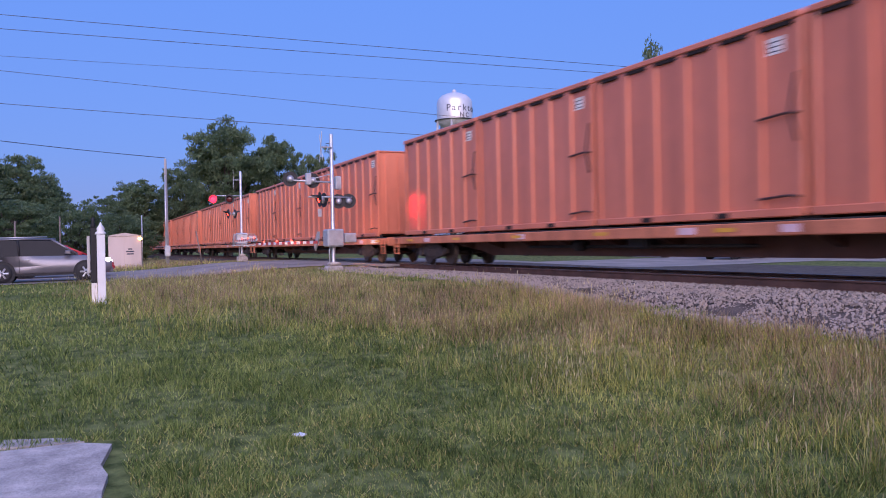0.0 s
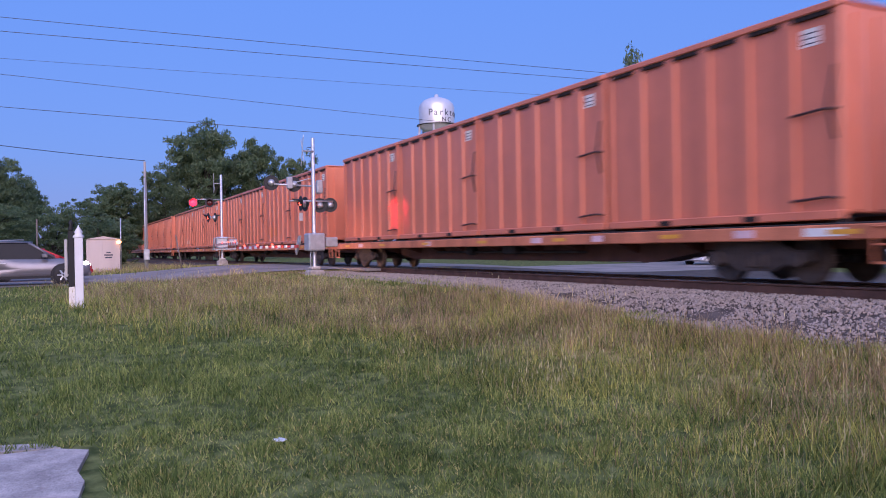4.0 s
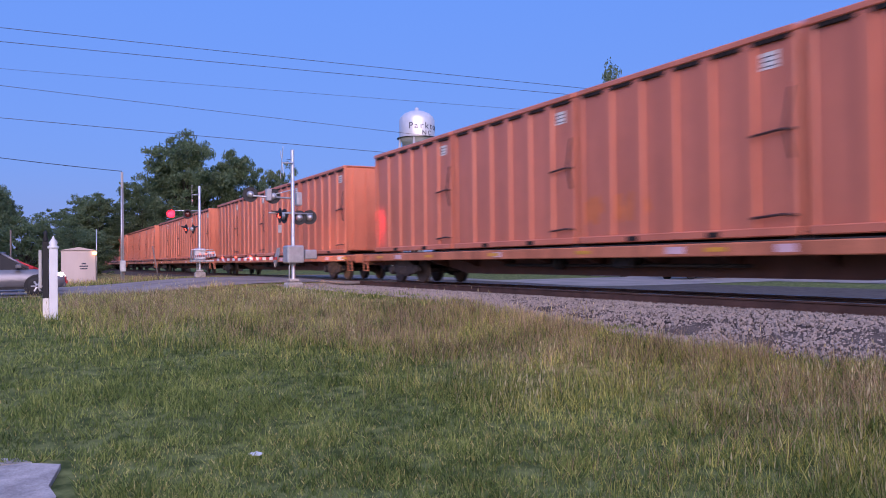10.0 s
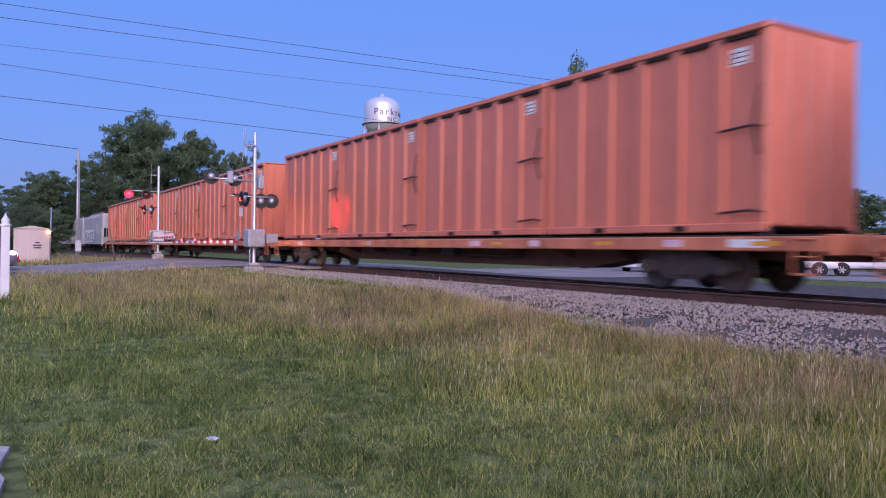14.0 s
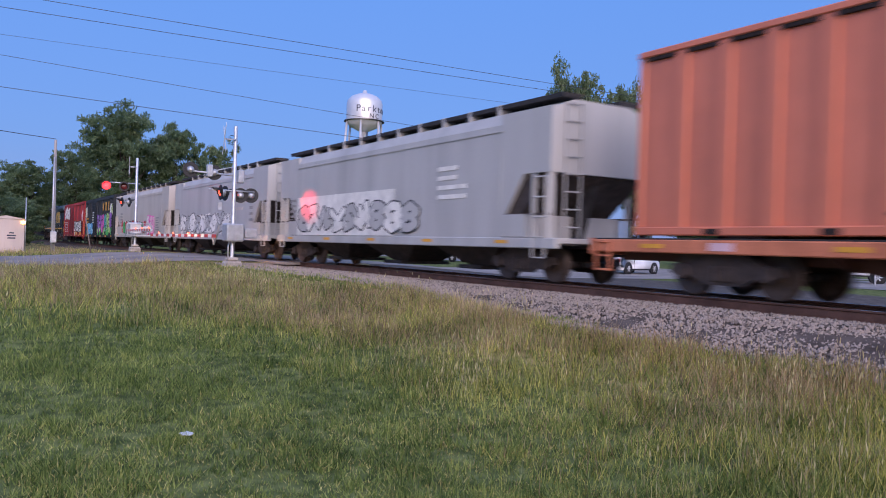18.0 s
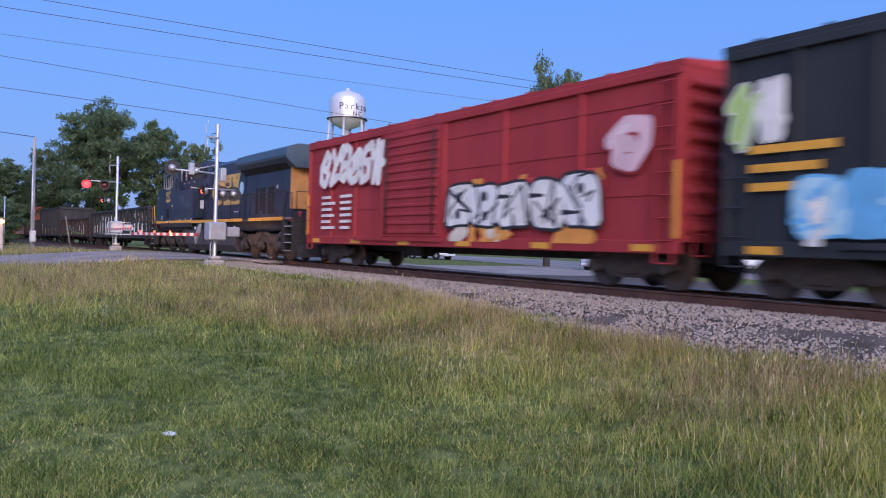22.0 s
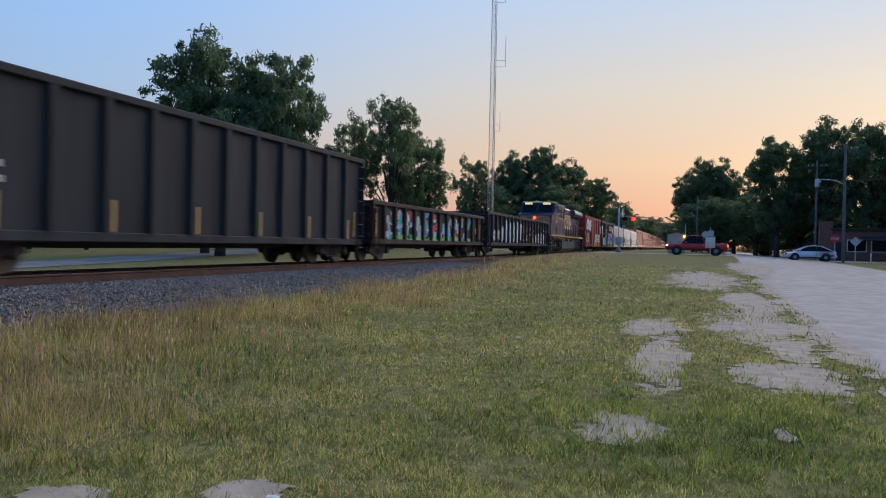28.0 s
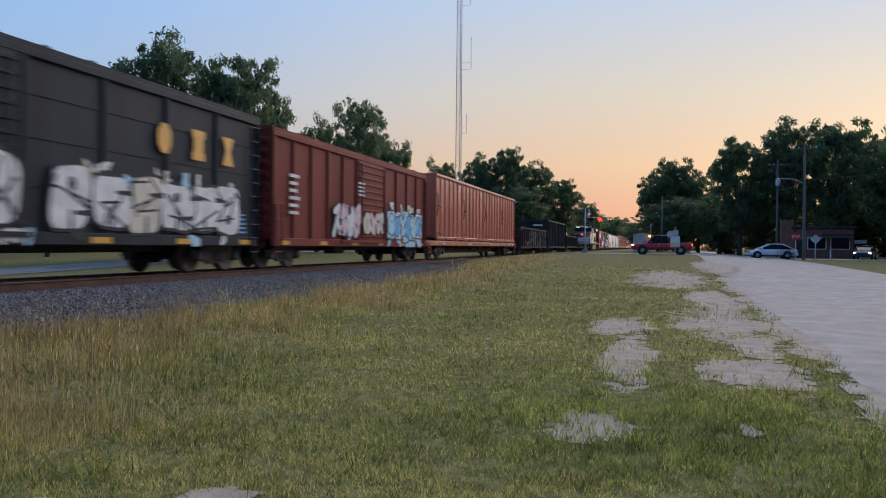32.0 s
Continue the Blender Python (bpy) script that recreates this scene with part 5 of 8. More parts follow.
    for k, ax in enumerate((-2.0, 0.02, 2.0)):
        for sy in (-1, 1):
            piece("wheel", wheel, c, (x + s * ax, sy * 0.735, 0.53), 0 if sy < 0 else 180)
            y = sy * 1.12
            jb = Mesher().prism([(x + s * ax - 0.36, 0.50), (x + s * ax - 0.22, 0.40), (x + s * ax + 0.22, 0.40), (x + s * ax + 0.36, 0.50), (x + s * ax + 0.20, 0.76), (x + s * ax - 0.20, 0.76)], y - 0.1, y + sy * 0.08).lathe([(0.17, 0.0), (0.19, 0.10), (0.16, 0.24), (0.06, 0.26)] if sy > 0 else [(0.06, -0.26), (0.16, -0.24), (0.19, -0.10), (0.17, 0.0)], (x + s * ax, y, 0.58), "y", 14)
            part("axle_box", jb, "truck", c)
            for q in (-0.3, 0.3):
                if k != 1:
                    part("spring", Mesher().lathe([(0.08, 0.74), (0.10, 0.77), (0.08, 0.80), (0.10, 0.84), (0.08, 0.88), (0.10, 0.92), (0.08, 0.96)], (x + s * ax + q, y + sy * 0.02, 0), "z", 8), "truck", c)
            part("brake_beam", Mesher().box(x + s * ax - 0.1, x + s * ax + 0.7, y - 0.05, y + sy * 0.16, 0.20, 0.27, 0.02), "truck", c)
            part("box_bracket", Mesher().prism([(x + s * ax - 0.40, 0.62), (x + s * ax - 0.30, 0.36), (x + s * ax - 0.12, 0.34), (x + s * ax - 0.18, 0.66)], y, y + sy * 0.13), "truck", c)


def handrail(c, pts, r=0.02, material="dark"):
    part("handrail", Mesher().tube(pts, r, 6), material, c)


def steps(c, x0, x1, sy):
    """Side steps at a platform corner."""
    y0, y1 = sy * 1.10, sy * 1.52
    for k in range(5):
        z = 0.42 + k * 0.30
        tread = part("step", Mesher().box(x0, x1, y0, y1, z - 0.02, z + 0.02, 0.008), "truck", c, "worn metal step")
        part("step_edge", Mesher().box(x0, x1, y1 - sy * 0.01, y1 + sy * 0.006, z - 0.02, z + 0.022), "faded", tread, "pale worn tread edge")
        part("step_riser", Mesher().box(x0, x1, sy * 1.08, sy * 1.14, z + 0.02, z + 0.28), "dark", c)
    for x in (x0 - 0.03, x1):
        part("step_side", Mesher().box(x, x + 0.03, y0, y1, 0.36, 1.62), "dark", c)


def locomotive():
    c = thing("locomotive", "dark blue and gold diesel locomotive with lit number boards", "locomotive")
    # frame, walkway and gold sill stripe
    part("underframe", Mesher().box(-10.15, 10.15, -1.30, 1.30, 1.18, 1.58, 0.03), "dark", c)
    part("walkway", Mesher().box(-9.75, 9.85, -1.50, 1.50, 1.55, 1.62, 0.01), "navy", c)
    for sy in (-1, 1):
        part("side_skirt", Mesher().prism([(-9.70, 1.60), (-2.5, 1.60), (-2.5, 1.36), (-6.9, 1.36), (-8.6, 1.36), (-9.0, 1.50), (-9.70, 1.50)], sy * 1.40, sy * 1.49), "dark", c)
        for a, b in ((-9.70, -8.55), (-8.50, -7.35), (-6.95, -6.15), (-6.10, -5.05), (-5.0, -3.7), (-3.65, -2.5), (-2.48, -1.2), (-1.15, 0.3), (0.35, 2.1), (2.15, 3.9), (3.95, 5.2), (6.0, 7.6), (7.65, 9.75)):
            z = 1.60 if a < -2.49 else 1.57
            part("gold_stripe", Mesher().box(a, b, sy * 1.49, sy * 1.503, z - 0.02, z + 0.115), "yellow", c, "gold reflective sill stripe")
        part("white_reflector", Mesher().box(-7.33, -7.02, sy * 1.49, sy * 1.503, 1.585, 1.70), "reflw", c)
        part("jacking_pad", Mesher().box(-7.15, -6.75, sy * 1.42, sy * 1.52, 1.36, 1.62, 0.02), "dark", c)
    # cab: wide nose, slanted windshield, roof
    w = 1.46
    prof = [(-9.72, 1.62), (-9.72, 3.22), (-9.55, 3.38), (-8.70, 3.56), (-8.52, 3.60), (-8.22, 4.34), (-8.05, 4.42), (-6.10, 4.42), (-6.10, 1.62)]
    part("cab", Mesher().prism(prof, -w, w), "navy", c, "wide-nosed blue cab")
    part("cab_roof", Mesher().prism([(-8.35, 4.40), (-7.9, 4.56), (-6.3, 4.58), (-6.02, 4.44), (-6.02, 4.38), (-8.3, 4.36)], -w + 0.08, w - 0.08), "roofblue", c)
    # yellow nose dulled to brown-gold: the shade is in its colour
    part("nose_front", Mesher().prism([(-w + 0.12, 1.70), (w - 0.12, 1.70), (w - 0.12, 3.05), (w - 0.30, 3.25), (-w + 0.30, 3.25), (-w + 0.12, 3.05)], -9.735, -9.715, "x"), mat("shade_dulled_nose", (0.52, 0.23, 0.09), 0.5, var=0.25), c, "gold nose panel coloured dull for shade")
    part("nose_door", Mesher().box(-9.76, -9.73, 0.25, 0.85, 1.75, 3.1, 0.01), "navy", c)
    part("nose_window", Mesher().box(-9.775, -9.755, 0.38, 0.72, 2.55, 2.95, 0.01), "glass", c)
    for sy in (-1, 1):
        # windshield panes follow the slant
        ms = Mesher()
        a, b = (-8.535, 3.68), (-8.31, 4.20)
        y0, y1 = sy * 0.10, sy * 1.28
        ms.add([(a[0] - 0.02, y0, a[1]), (a[0] - 0.02, y1, a[1]), (b[0] - 0.02, y1, b[1]), (b[0] - 0.02, y0, b[1]), (a[0] + 0.01, y0, a[1]), (a[0] + 0.01, y1, a[1]), (b[0] + 0.01, y1, b[1]), (b[0] + 0.01, y0, b[1])], [(0, 1, 2, 3), (7, 6, 5, 4), (0, 4, 5, 1), (3, 2, 6, 7), (0, 3, 7, 4), (1, 5, 6, 2)])
        part("windshield", ms, "glass", c, "slanted windshield pane")
        part("number_board", Mesher().box(-8.36, -8.18, sy * 0.42, sy * 1.15, 4.25, 4.46, 0.02), "dark", c)
        part("number_panel", Mesher().box(-8.372, -8.36, sy * 0.46, sy * 1.11, 4.27, 4.44), "numlit", c, "glowing number board")
        part("headlight", Mesher().lathe([(0.10, -9.80), (0.11, -9.77), (0.11, -9.72)], (0, 0.0, 2.95 + sy * 0.14), "x", 12), "redlit2" if sy < 0 else "redlit2", c, "glowing red-orange nose lamp")
        # side windows with pale frames
        y = sy * w
        for x0, x1, nm in ((-8.05, -7.60, "quarter_window"), (-7.55, -7.10, "side_window"), (-7.05, -6.72, "side_window"), (-6.68, -6.34, "quarter_window")):
            g = part(nm, Mesher().box(x0 + 0.04, x1 - 0.04, y - 0.01, y + sy * 0.012, 3.56, 4.16), "glass", c)
            fr = Mesher().box(x0, x0 + 0.045, y - 0.01, y + sy * 0.03, 3.50, 4.22).box(x1 - 0.045, x1, y - 0.01, y + sy * 0.03, 3.50, 4.22).box(x0 + 0.045, x1 - 0.045, y - 0.01, y + sy * 0.03, 3.50, 3.55).box(x0 + 0.045, x1 - 0.045, y - 0.01, y + sy * 0.03, 4.17, 4.22)
            part("window_frame", fr, "faded", g)
        part("sun_shade", Mesher().prism([(y, 4.30), (y + sy * 0.22, 4.20), (y + sy * 0.22, 4.17), (y, 4.26)], -7.65, -6.5, "x"), "roofblue", c)
        part("arm_rest", Mesher().box(-7.5, -6.75, y, y + sy * 0.06, 3.44, 3.49), "galv", c)
        part("cab_seam", Mesher().box(-8.34, -6.15, y - 0.01, y + sy * 0.006, 2.50, 2.52), "black", c)
        part("battery_grille", Mesher().box(-7.45, -6.93, y, y + sy * 0.012, 1.86, 2.38), "hole", c, "dark square grille")
        gl = Mesher()
        for k in range(7):
            gl.box(-7.44, -6.94, y + sy * 0.01, y + sy * 0.024, 1.90 + k * 0.068, 1.915 + k * 0.068)
        part("grille_slats", gl, "black", c)
        part("white_tag", Mesher().box(-8.62, -8.40, y, y + sy * 0.006, 1.80, 2.0), "reflw", c)
        part("tag_mark", Mesher().box(-8.55, -8.47, y, y + sy * 0.009, 1.84, 1.96), "ink", c)
        part("flag_decal", Mesher().box(-6.45, -6.24, y, y + sy * 0.006, 2.47, 2.57), "gpalepink", c)
        part("small_lamp", Mesher().box(-9.45, -9.28, y, y + sy * 0.01, 3.02, 3.09), "reflw", c)
        part("horn_port", Mesher().lathe([(0.05, 0.0), (0.06, 0.02)] if sy > 0 else [(0.06, -0.02), (0.05, 0.0)], (-8.0, y, 3.15), "y", 10), "black", c)
        if sy < 0:
            lettering("road_number", "917", 0.58, "yellowdim", c, (-7.21, y - 0.006, 3.11))
            part("lightning_bolt", Mesher().prism([(-7.85, 2.84), (-7.35, 2.92), (-7.25, 2.84), (-7.0, 2.96), (-6.95, 2.86), (-6.56, 2.90), (-6.95, 2.74), (-7.0, 2.80), (-7.3, 2.68), (-7.32, 2.77), (-7.62, 2.74), (-7.50, 2.80)], y - 0.002, y - 0.008), "yellowdim", c, "gold lightning bolt")
    # equipment cabinet behind the cab, full width low, narrower above
    part("lower_cabinet", Mesher().box(-6.10, -2.50, -1.44, 1.44, 1.62, 3.26, 0.03), "navy", c)
    part("cabinet_wing", Mesher().box(-2.52, -2.0, -1.38, 1.38, 1.80, 3.15, 0.03), "navy", c)
    part("upper_cabinet", Mesher().prism([(-6.10, 3.2), (-6.10, 4.46), (-2.50, 4.54), (-0.85, 4.60), (-0.65, 4.48), (-0.65, 3.2)], -1.18, 1.18), "navy", c)
    for sy in (-1, 1):
        y = sy * 1.18
        for x0 in (-5.40, -4.47, -3.52):
            g = part("louvre", Mesher().box(x0, x0 + 0.80, y - 0.02, y + sy * 0.015, 3.86, 4.38), "hole", c, "brown louvred intake")
            sl = Mesher()
            for k in range(8):
                z = 3.91 + k * 0.058
                sl.prism([(y + sy * 0.01, z), (y + sy * 0.05, z - 0.02), (y + sy * 0.05, z), (y + sy * 0.01, z + 0.02)], x0 + 0.05, x0 + 0.75, "x")
            part("louvre_slats", sl, "gondbrown", g)
            fr = Mesher().box(x0 - 0.05, x0, y, y + sy * 0.06, 3.84, 4.40)
            part("louvre_frame", fr, "galv", g, "pale frame upright")
            part("louvre_frame", Mesher().box(x0 + 0.80, x0 + 0.85, y, y + sy * 0.06, 3.84, 4.40), "galv", g)
            part("white_tag", Mesher().box(x0 + 0.3, x0 + 0.5, y, y + sy * 0.01, 3.66, 3.71), "reflw", c)
        part("black_vent", Mesher().box(-1.46, -0.96, y, y + sy * 0.012, 3.76, 4.27), "hole", c)
        part("vent_cover", Mesher().box(-1.9, -1.1, y, y + sy * 0.05, 3.15, 3.55, 0.02), "navy", c)
        handrail(c, [(-6.0, sy * 1.36, 3.95), (-2.7, sy * 1.36, 3.95)])
        for x in (-6.0, -4.66, -3.74, -2.7):
            handrail(c, [(x, sy * 1.36, 3.26), (x, sy * 1.36, 3.97)], 0.016)
        part("cabinet_seam", Mesher().box(-5.9, -2.55, sy * 1.435, sy * 1.446, 2.15, 2.17), "black", c)
        for x in (-4.9, -3.75, -2.75):
            part("pale_tag", Mesher().box(x, x + 0.16, sy * 1.44, sy * 1.447, 1.72, 1.81), "gpalepink", c)
        for k in range(2):
            x = -5.0 + k * 1.05
            part("worn_triangle", Mesher().prism([(x, 3.02), (x + 0.95, 2.35), (x + 0.95, 3.02)] if k == 0 else [(x, 2.45), (x + 0.5, 2.98), (x + 1.0, 2.3)], sy * 1.441, sy * 1.445), "roofblue", c)
    # long hood
    part("engine_hood", Mesher().prism([(-1.05, 1.62), (1.05, 1.62), (1.05, 4.26), (0.8, 4.44), (-0.8, 4.44), (-1.05, 4.26)], -2.51, 4.4, "x"), "navy", c)
    part("radiator_hood", Mesher().box(4.4, 9.45, -1.05, 1.05, 1.62, 3.62, 0.02), "navy", c)
    part("radiator_wing", Mesher().prism([(-1.48, 4.02), (-1.40, 4.30), (-1.0, 4.46), (1.0, 4.46), (1.40, 4.30), (1.48, 4.02), (1.46, 3.92), (1.06, 3.56), (-1.06, 3.56), (-1.46, 3.92)], 4.15, 9.88, "x"), "roofblue", c, "overhanging radiator roof")
    # near-black sheet paints the shadow on the wing's underside
    part("wing_shade_sheet", Mesher().prism([(-1.30, 3.76), (-1.06, 3.54), (1.06, 3.54), (1.30, 3.76)], 4.3, 9.4, "x"), "hole", c)
    part("gold_rear", Mesher().box(9.45, 9.53, -1.10, 1.10, 2.0, 3.60, 0.02), mat("brownish_gold_panel", (0.50, 0.24, 0.07), 0.5, var=0.2), c, "gold rear panel of the hood")
    part("rear_mark", Mesher().box(9.53, 9.54, -0.2, 0.5, 2.5, 3.0), "navy", c)
    for sy in (-1, 1):
        y = sy * 1.05
        for k in range(9):
            x = -0.6 + k * 0.55
            d = part("hood_door", Mesher().box(x, x + 0.53, y - 0.01, y + sy * 0.022, 1.75, 4.05, 0.006), "navy", c)
            piece("door_latch", Mesher().box(x + 0.44, x + 0.49, y + sy * 0.02, y + sy * 0.04, 1.95, 2.05).mesh("door_latch", M["black"]), d)
            part("door_latch", Mesher().box(x + 0.44, x + 0.49, y + sy * 0.02, y + sy * 0.04, 3.5, 3.6), "black", d)
        for k, x in enumerate((5.6, 6.08, 6.43, 7.02, 7.36)):
            part("hood_grille", Mesher().box(x, x + 0.28, y, y + sy * 0.012, 1.86 + 0.15 * (k == 1), 2.95), "hole", c, "dark vertical grille")
        for k in range(4):
            x = 8.1 + (k % 2) * 0.6
            part("hood_panel", Mesher().box(x, x + 0.55, y, y + sy * 0.02, 1.8 + (k // 2) * 0.8, 2.5 + (k // 2) * 0.8, 0.006), "navy", c)
        part("placard", Mesher().box(7.95, 8.5, y, y + sy * 0.008, 2.86, 3.0), "reflw", c)
        part("data_plate", Mesher().box(2.9, 3.4, y, y + sy * 0.026, 2.0, 2.06), "reflw", c)
        # long handrail with stanchions
        handrail(c, [(-2.3, sy * 1.46, 2.66), (9.9, sy * 1.46, 2.66)], 0.022)
        for k in range(10):
            x = -1.3 + k * 1.22
            handrail(c, [(x, sy * 1.46, 1.62), (x, sy * 1.46, 2.66)], 0.018)
    # railway mark on the hood, as bold shapes
    y = -1.075
    def glyph(pts, nm="railway_mark"):
        part(nm, Mesher().prism(pts, y, y - 0.008), "yellowdim", c, "large faded gold railway mark")
    ring = [(0.55 + 0.92 * math.cos(radians(15 * k)), 3.05 + 0.69 * math.sin(radians(15 * k))) for k in range(24)]
    glyph(ring)
    part("mark_core", Mesher().prism([(0.66 + 0.46 * math.cos(radians(15 * k)), 3.05 + 0.32 * math.sin(radians(15 * k))) for k in range(24)], y - 0.006, y - 0.012), "navy", c)
    glyph([(1.40, 2.36), (2.42, 2.36), (2.42, 3.74), (1.40, 3.74)])
    for z in (2.76, 3.22):
        part("mark_slit", Mesher().box(1.62, 2.18, y - 0.012, y - 0.006, z, z + 0.16), "navy", c)
    glyph([(2.42, 2.36), (3.66, 2.36), (3.32, 3.05), (3.66, 3.74), (2.42, 3.74), (2.78, 3.05)])
    part("worn_disc", Mesher().lathe([(0.28, -0.004), (0.28, 0.0)], (3.85, y, 3.05), "y", 24), "gsky", c, "pale worn disc")
    # roof gear
    part("exhaust_stack", Mesher().box(1.2, 2.2, -0.45, 0.45, 4.30, 4.46, 0.04), "dark", c)
    for x in (-0.1, 0.3, 3.1, 3.5):
        part("roof_lug", Mesher().box(x, x + 0.12, -0.1, 0.1, 4.33, 4.42), "dark", c)
    part("horn", Mesher().lathe([(0.03, 0.0), (0.05, 0.25), (0.10, 0.42)], (-5.6, -0.3, 4.52), "x", 10).box(-5.65, -5.55, -0.5, -0.1, 4.40, 4.50), "dark", c)
    part("antenna_dome", Mesher().lathe([(0.16, 4.57), (0.14, 4.64), (0.04, 4.67)], (-7.2, 0.3, 0), "z", 12), "white", c)
    # fuel tank
    part("fuel_tank", Mesher().prism([(-1.42, 1.20), (1.42, 1.20), (1.42, 0.52), (1.18, 0.22), (-1.18, 0.22), (-1.42, 0.52)], -3.62, 4.1, "x"), mat("dusty_fuel_tank", (0.058, 0.048, 0.046), 0.7, var=0.25, scale=1.5), c, "long dusty fuel tank")
    part("tank_strap", Mesher().box(-0.55, -0.45, -1.44, -1.42, 0.6, 1.22), "dark", c)
    for x in (-4.2, -4.0):
        part("tank_pipe", Mesher().tube([(x, -1.3, 0.5), (x, -1.3, 1.25)], 0.05, 6), "truck", c)
    rng = random.Random(5)
    for k in range(7):
        x = -2.2 + k * 1.0
        part("pipe_fitting", Mesher().lathe([(0.06, 0), (0.08, 0.05), (0.05, 0.16)], (x, -1.34, 1.22), "z", 8), "galv" if k % 3 == 0 else "dark", c)
    # ends
    for sx in (-1, 1):
        for sy in (-1, 1):
            steps(c, *((-10.62, -9.98) if sx < 0 else (10.0, 10.66)), sy)
            px = sx * 10.62
            handrail(c, [(px, sy * 1.5, 1.6), (px, sy * 1.5, 2.55), (sx * 10.15, sy * 1.5, 2.6), (sx * 9.95, sy * 1.5, 1.7)], 0.022, "yellowdim" if sx < 0 else "dark")
            handrail(c, [(sx * 10.7, sy * 1.35, 1.6), (sx * 10.7, sy * 1.35, 2.6), (sx * 10.72, sy * 0.45, 2.6), (sx * 10.72, sy * 0.45, 1.6)], 0.022)
            part("corner_skirt", Mesher().box(sx * 9.66, sx * 9.98, sy * 1.30, sy * 1.50, 0.36, 1.6, 0.03), "dark", c)
        part("end_platform", Mesher().box(sx * 9.8, sx * 10.72, -1.5, 1.5, 1.50, 1.60, 0.01), "dark", c)
        part("pilot_plate", Mesher().prism([(-1.5, 1.5), (1.5, 1.5), (1.5, 0.5), (1.2, 0.22), (-1.2, 0.22), (-1.5, 0.5)], sx * 10.66, sx * 10.74, "x"), "dark", c)
        part("plough", Mesher().prism([(sx * 10.7, 0.75), (sx * 11.0, 0.20), (sx * 10.7, 0.20)], -1.35, 1.35), "dark", c)
        coupler(c, sx * 10.7, sx)
        for k in range(4):
            yy = (-0.9, -0.6, 0.6, 0.9)[k]
            part("air_hose", Mesher().tube([(sx * 10.74, yy, 0.95), (sx * 10.95, yy, 0.8), (sx * 11.02, yy, 0.5)], 0.03, 6), "black", c)
        part("mu_cable", Mesher().tube([(sx * 10.75, -0.2, 1.75), (sx * 11.0, -0.35, 1.45), (sx * 11.2, -0.3, 1.6)], 0.03, 6), "black", c)
        loco_truck(c, sx * 6.88, sx > 0)
    return c


runs(locomotive(), -449.2)
# ---- places by bearing: degrees to the left of +y, metres from the camera's spot ----
def at_bearing(az, d):
    a = radians(az)
    return -math.sin(a) * d, math.cos(a) * d


# ---- level crossing signals ----
def lamp_unit(parent, x, y, z, face, lens, name="signal_lamp", r=0.19):
    """A round flashing lamp: black backing disc, hood, lens in front and a silver housing behind. face: degrees, 0 looks towards +x."""
    a = radians(face)
    root = part(name, Mesher().lathe([(0.28, -0.012), (0.28, 0.012)], (0, 0, 0), "x", 24), "lensblack", parent, "black round signal backing")
    root.matrix_basis = pose(x, y, z, 0, 0, face)
    part("housing", Mesher().lathe([(0.03, -0.18), (0.08, -0.15), (0.12, -0.09), (0.14, -0.012)], (0, 0, 0), "x", 16), "galv", root, "silver domed housing")
    part("lens", Mesher().lathe([(r, 0.012), (r * 0.95, 0.04), (r * 0.5, 0.06), (0.02, 0.07)], (0, 0, 0), "x", 20), lens, root)
    hood = Mesher()
    n = 14
    vs, fs = [], []
    for k in range(n + 1):
        b = radians(-20 + 220 * k / n)
        for xx, r in ((0.012, 0.17), (0.34 * max(0.25, math.sin(max(b, 0.2))), 0.185)):
            vs.append((xx, r * math.cos(b), r * math.sin(b)))
    fs = [(2 * k, 2 * k + 1, 2 * k + 3, 2 * k + 2) for k in range(n)]
    hood.add(vs, fs, True)
    hd = part("hood", hood, "lensblack", root)
    hd.modifiers.new("thick", "SOLIDIFY").thickness = 0.01
    return root


def crossbuck(parent, z, rz):
    root = part("crossbuck", Mesher().prism([(-0.6, z - 0.45), (-0.5, z - 0.55), (0.6, z + 0.45), (0.5, z + 0.55)], -0.012, 0.0).prism([(0.6, z - 0.45), (0.5, z - 0.55), (-0.6, z + 0.45), (-0.5, z + 0.55)], 0.001, 0.012), "white", parent, "white crossed warning boards")
    root.matrix_basis = pose(0, -0.42, 0, 0, 0, rz)
    part("crossbuck_arm", Mesher().tube([(0, 0, z), (0, 0.42, z)], 0.03, 6), "galv", root)


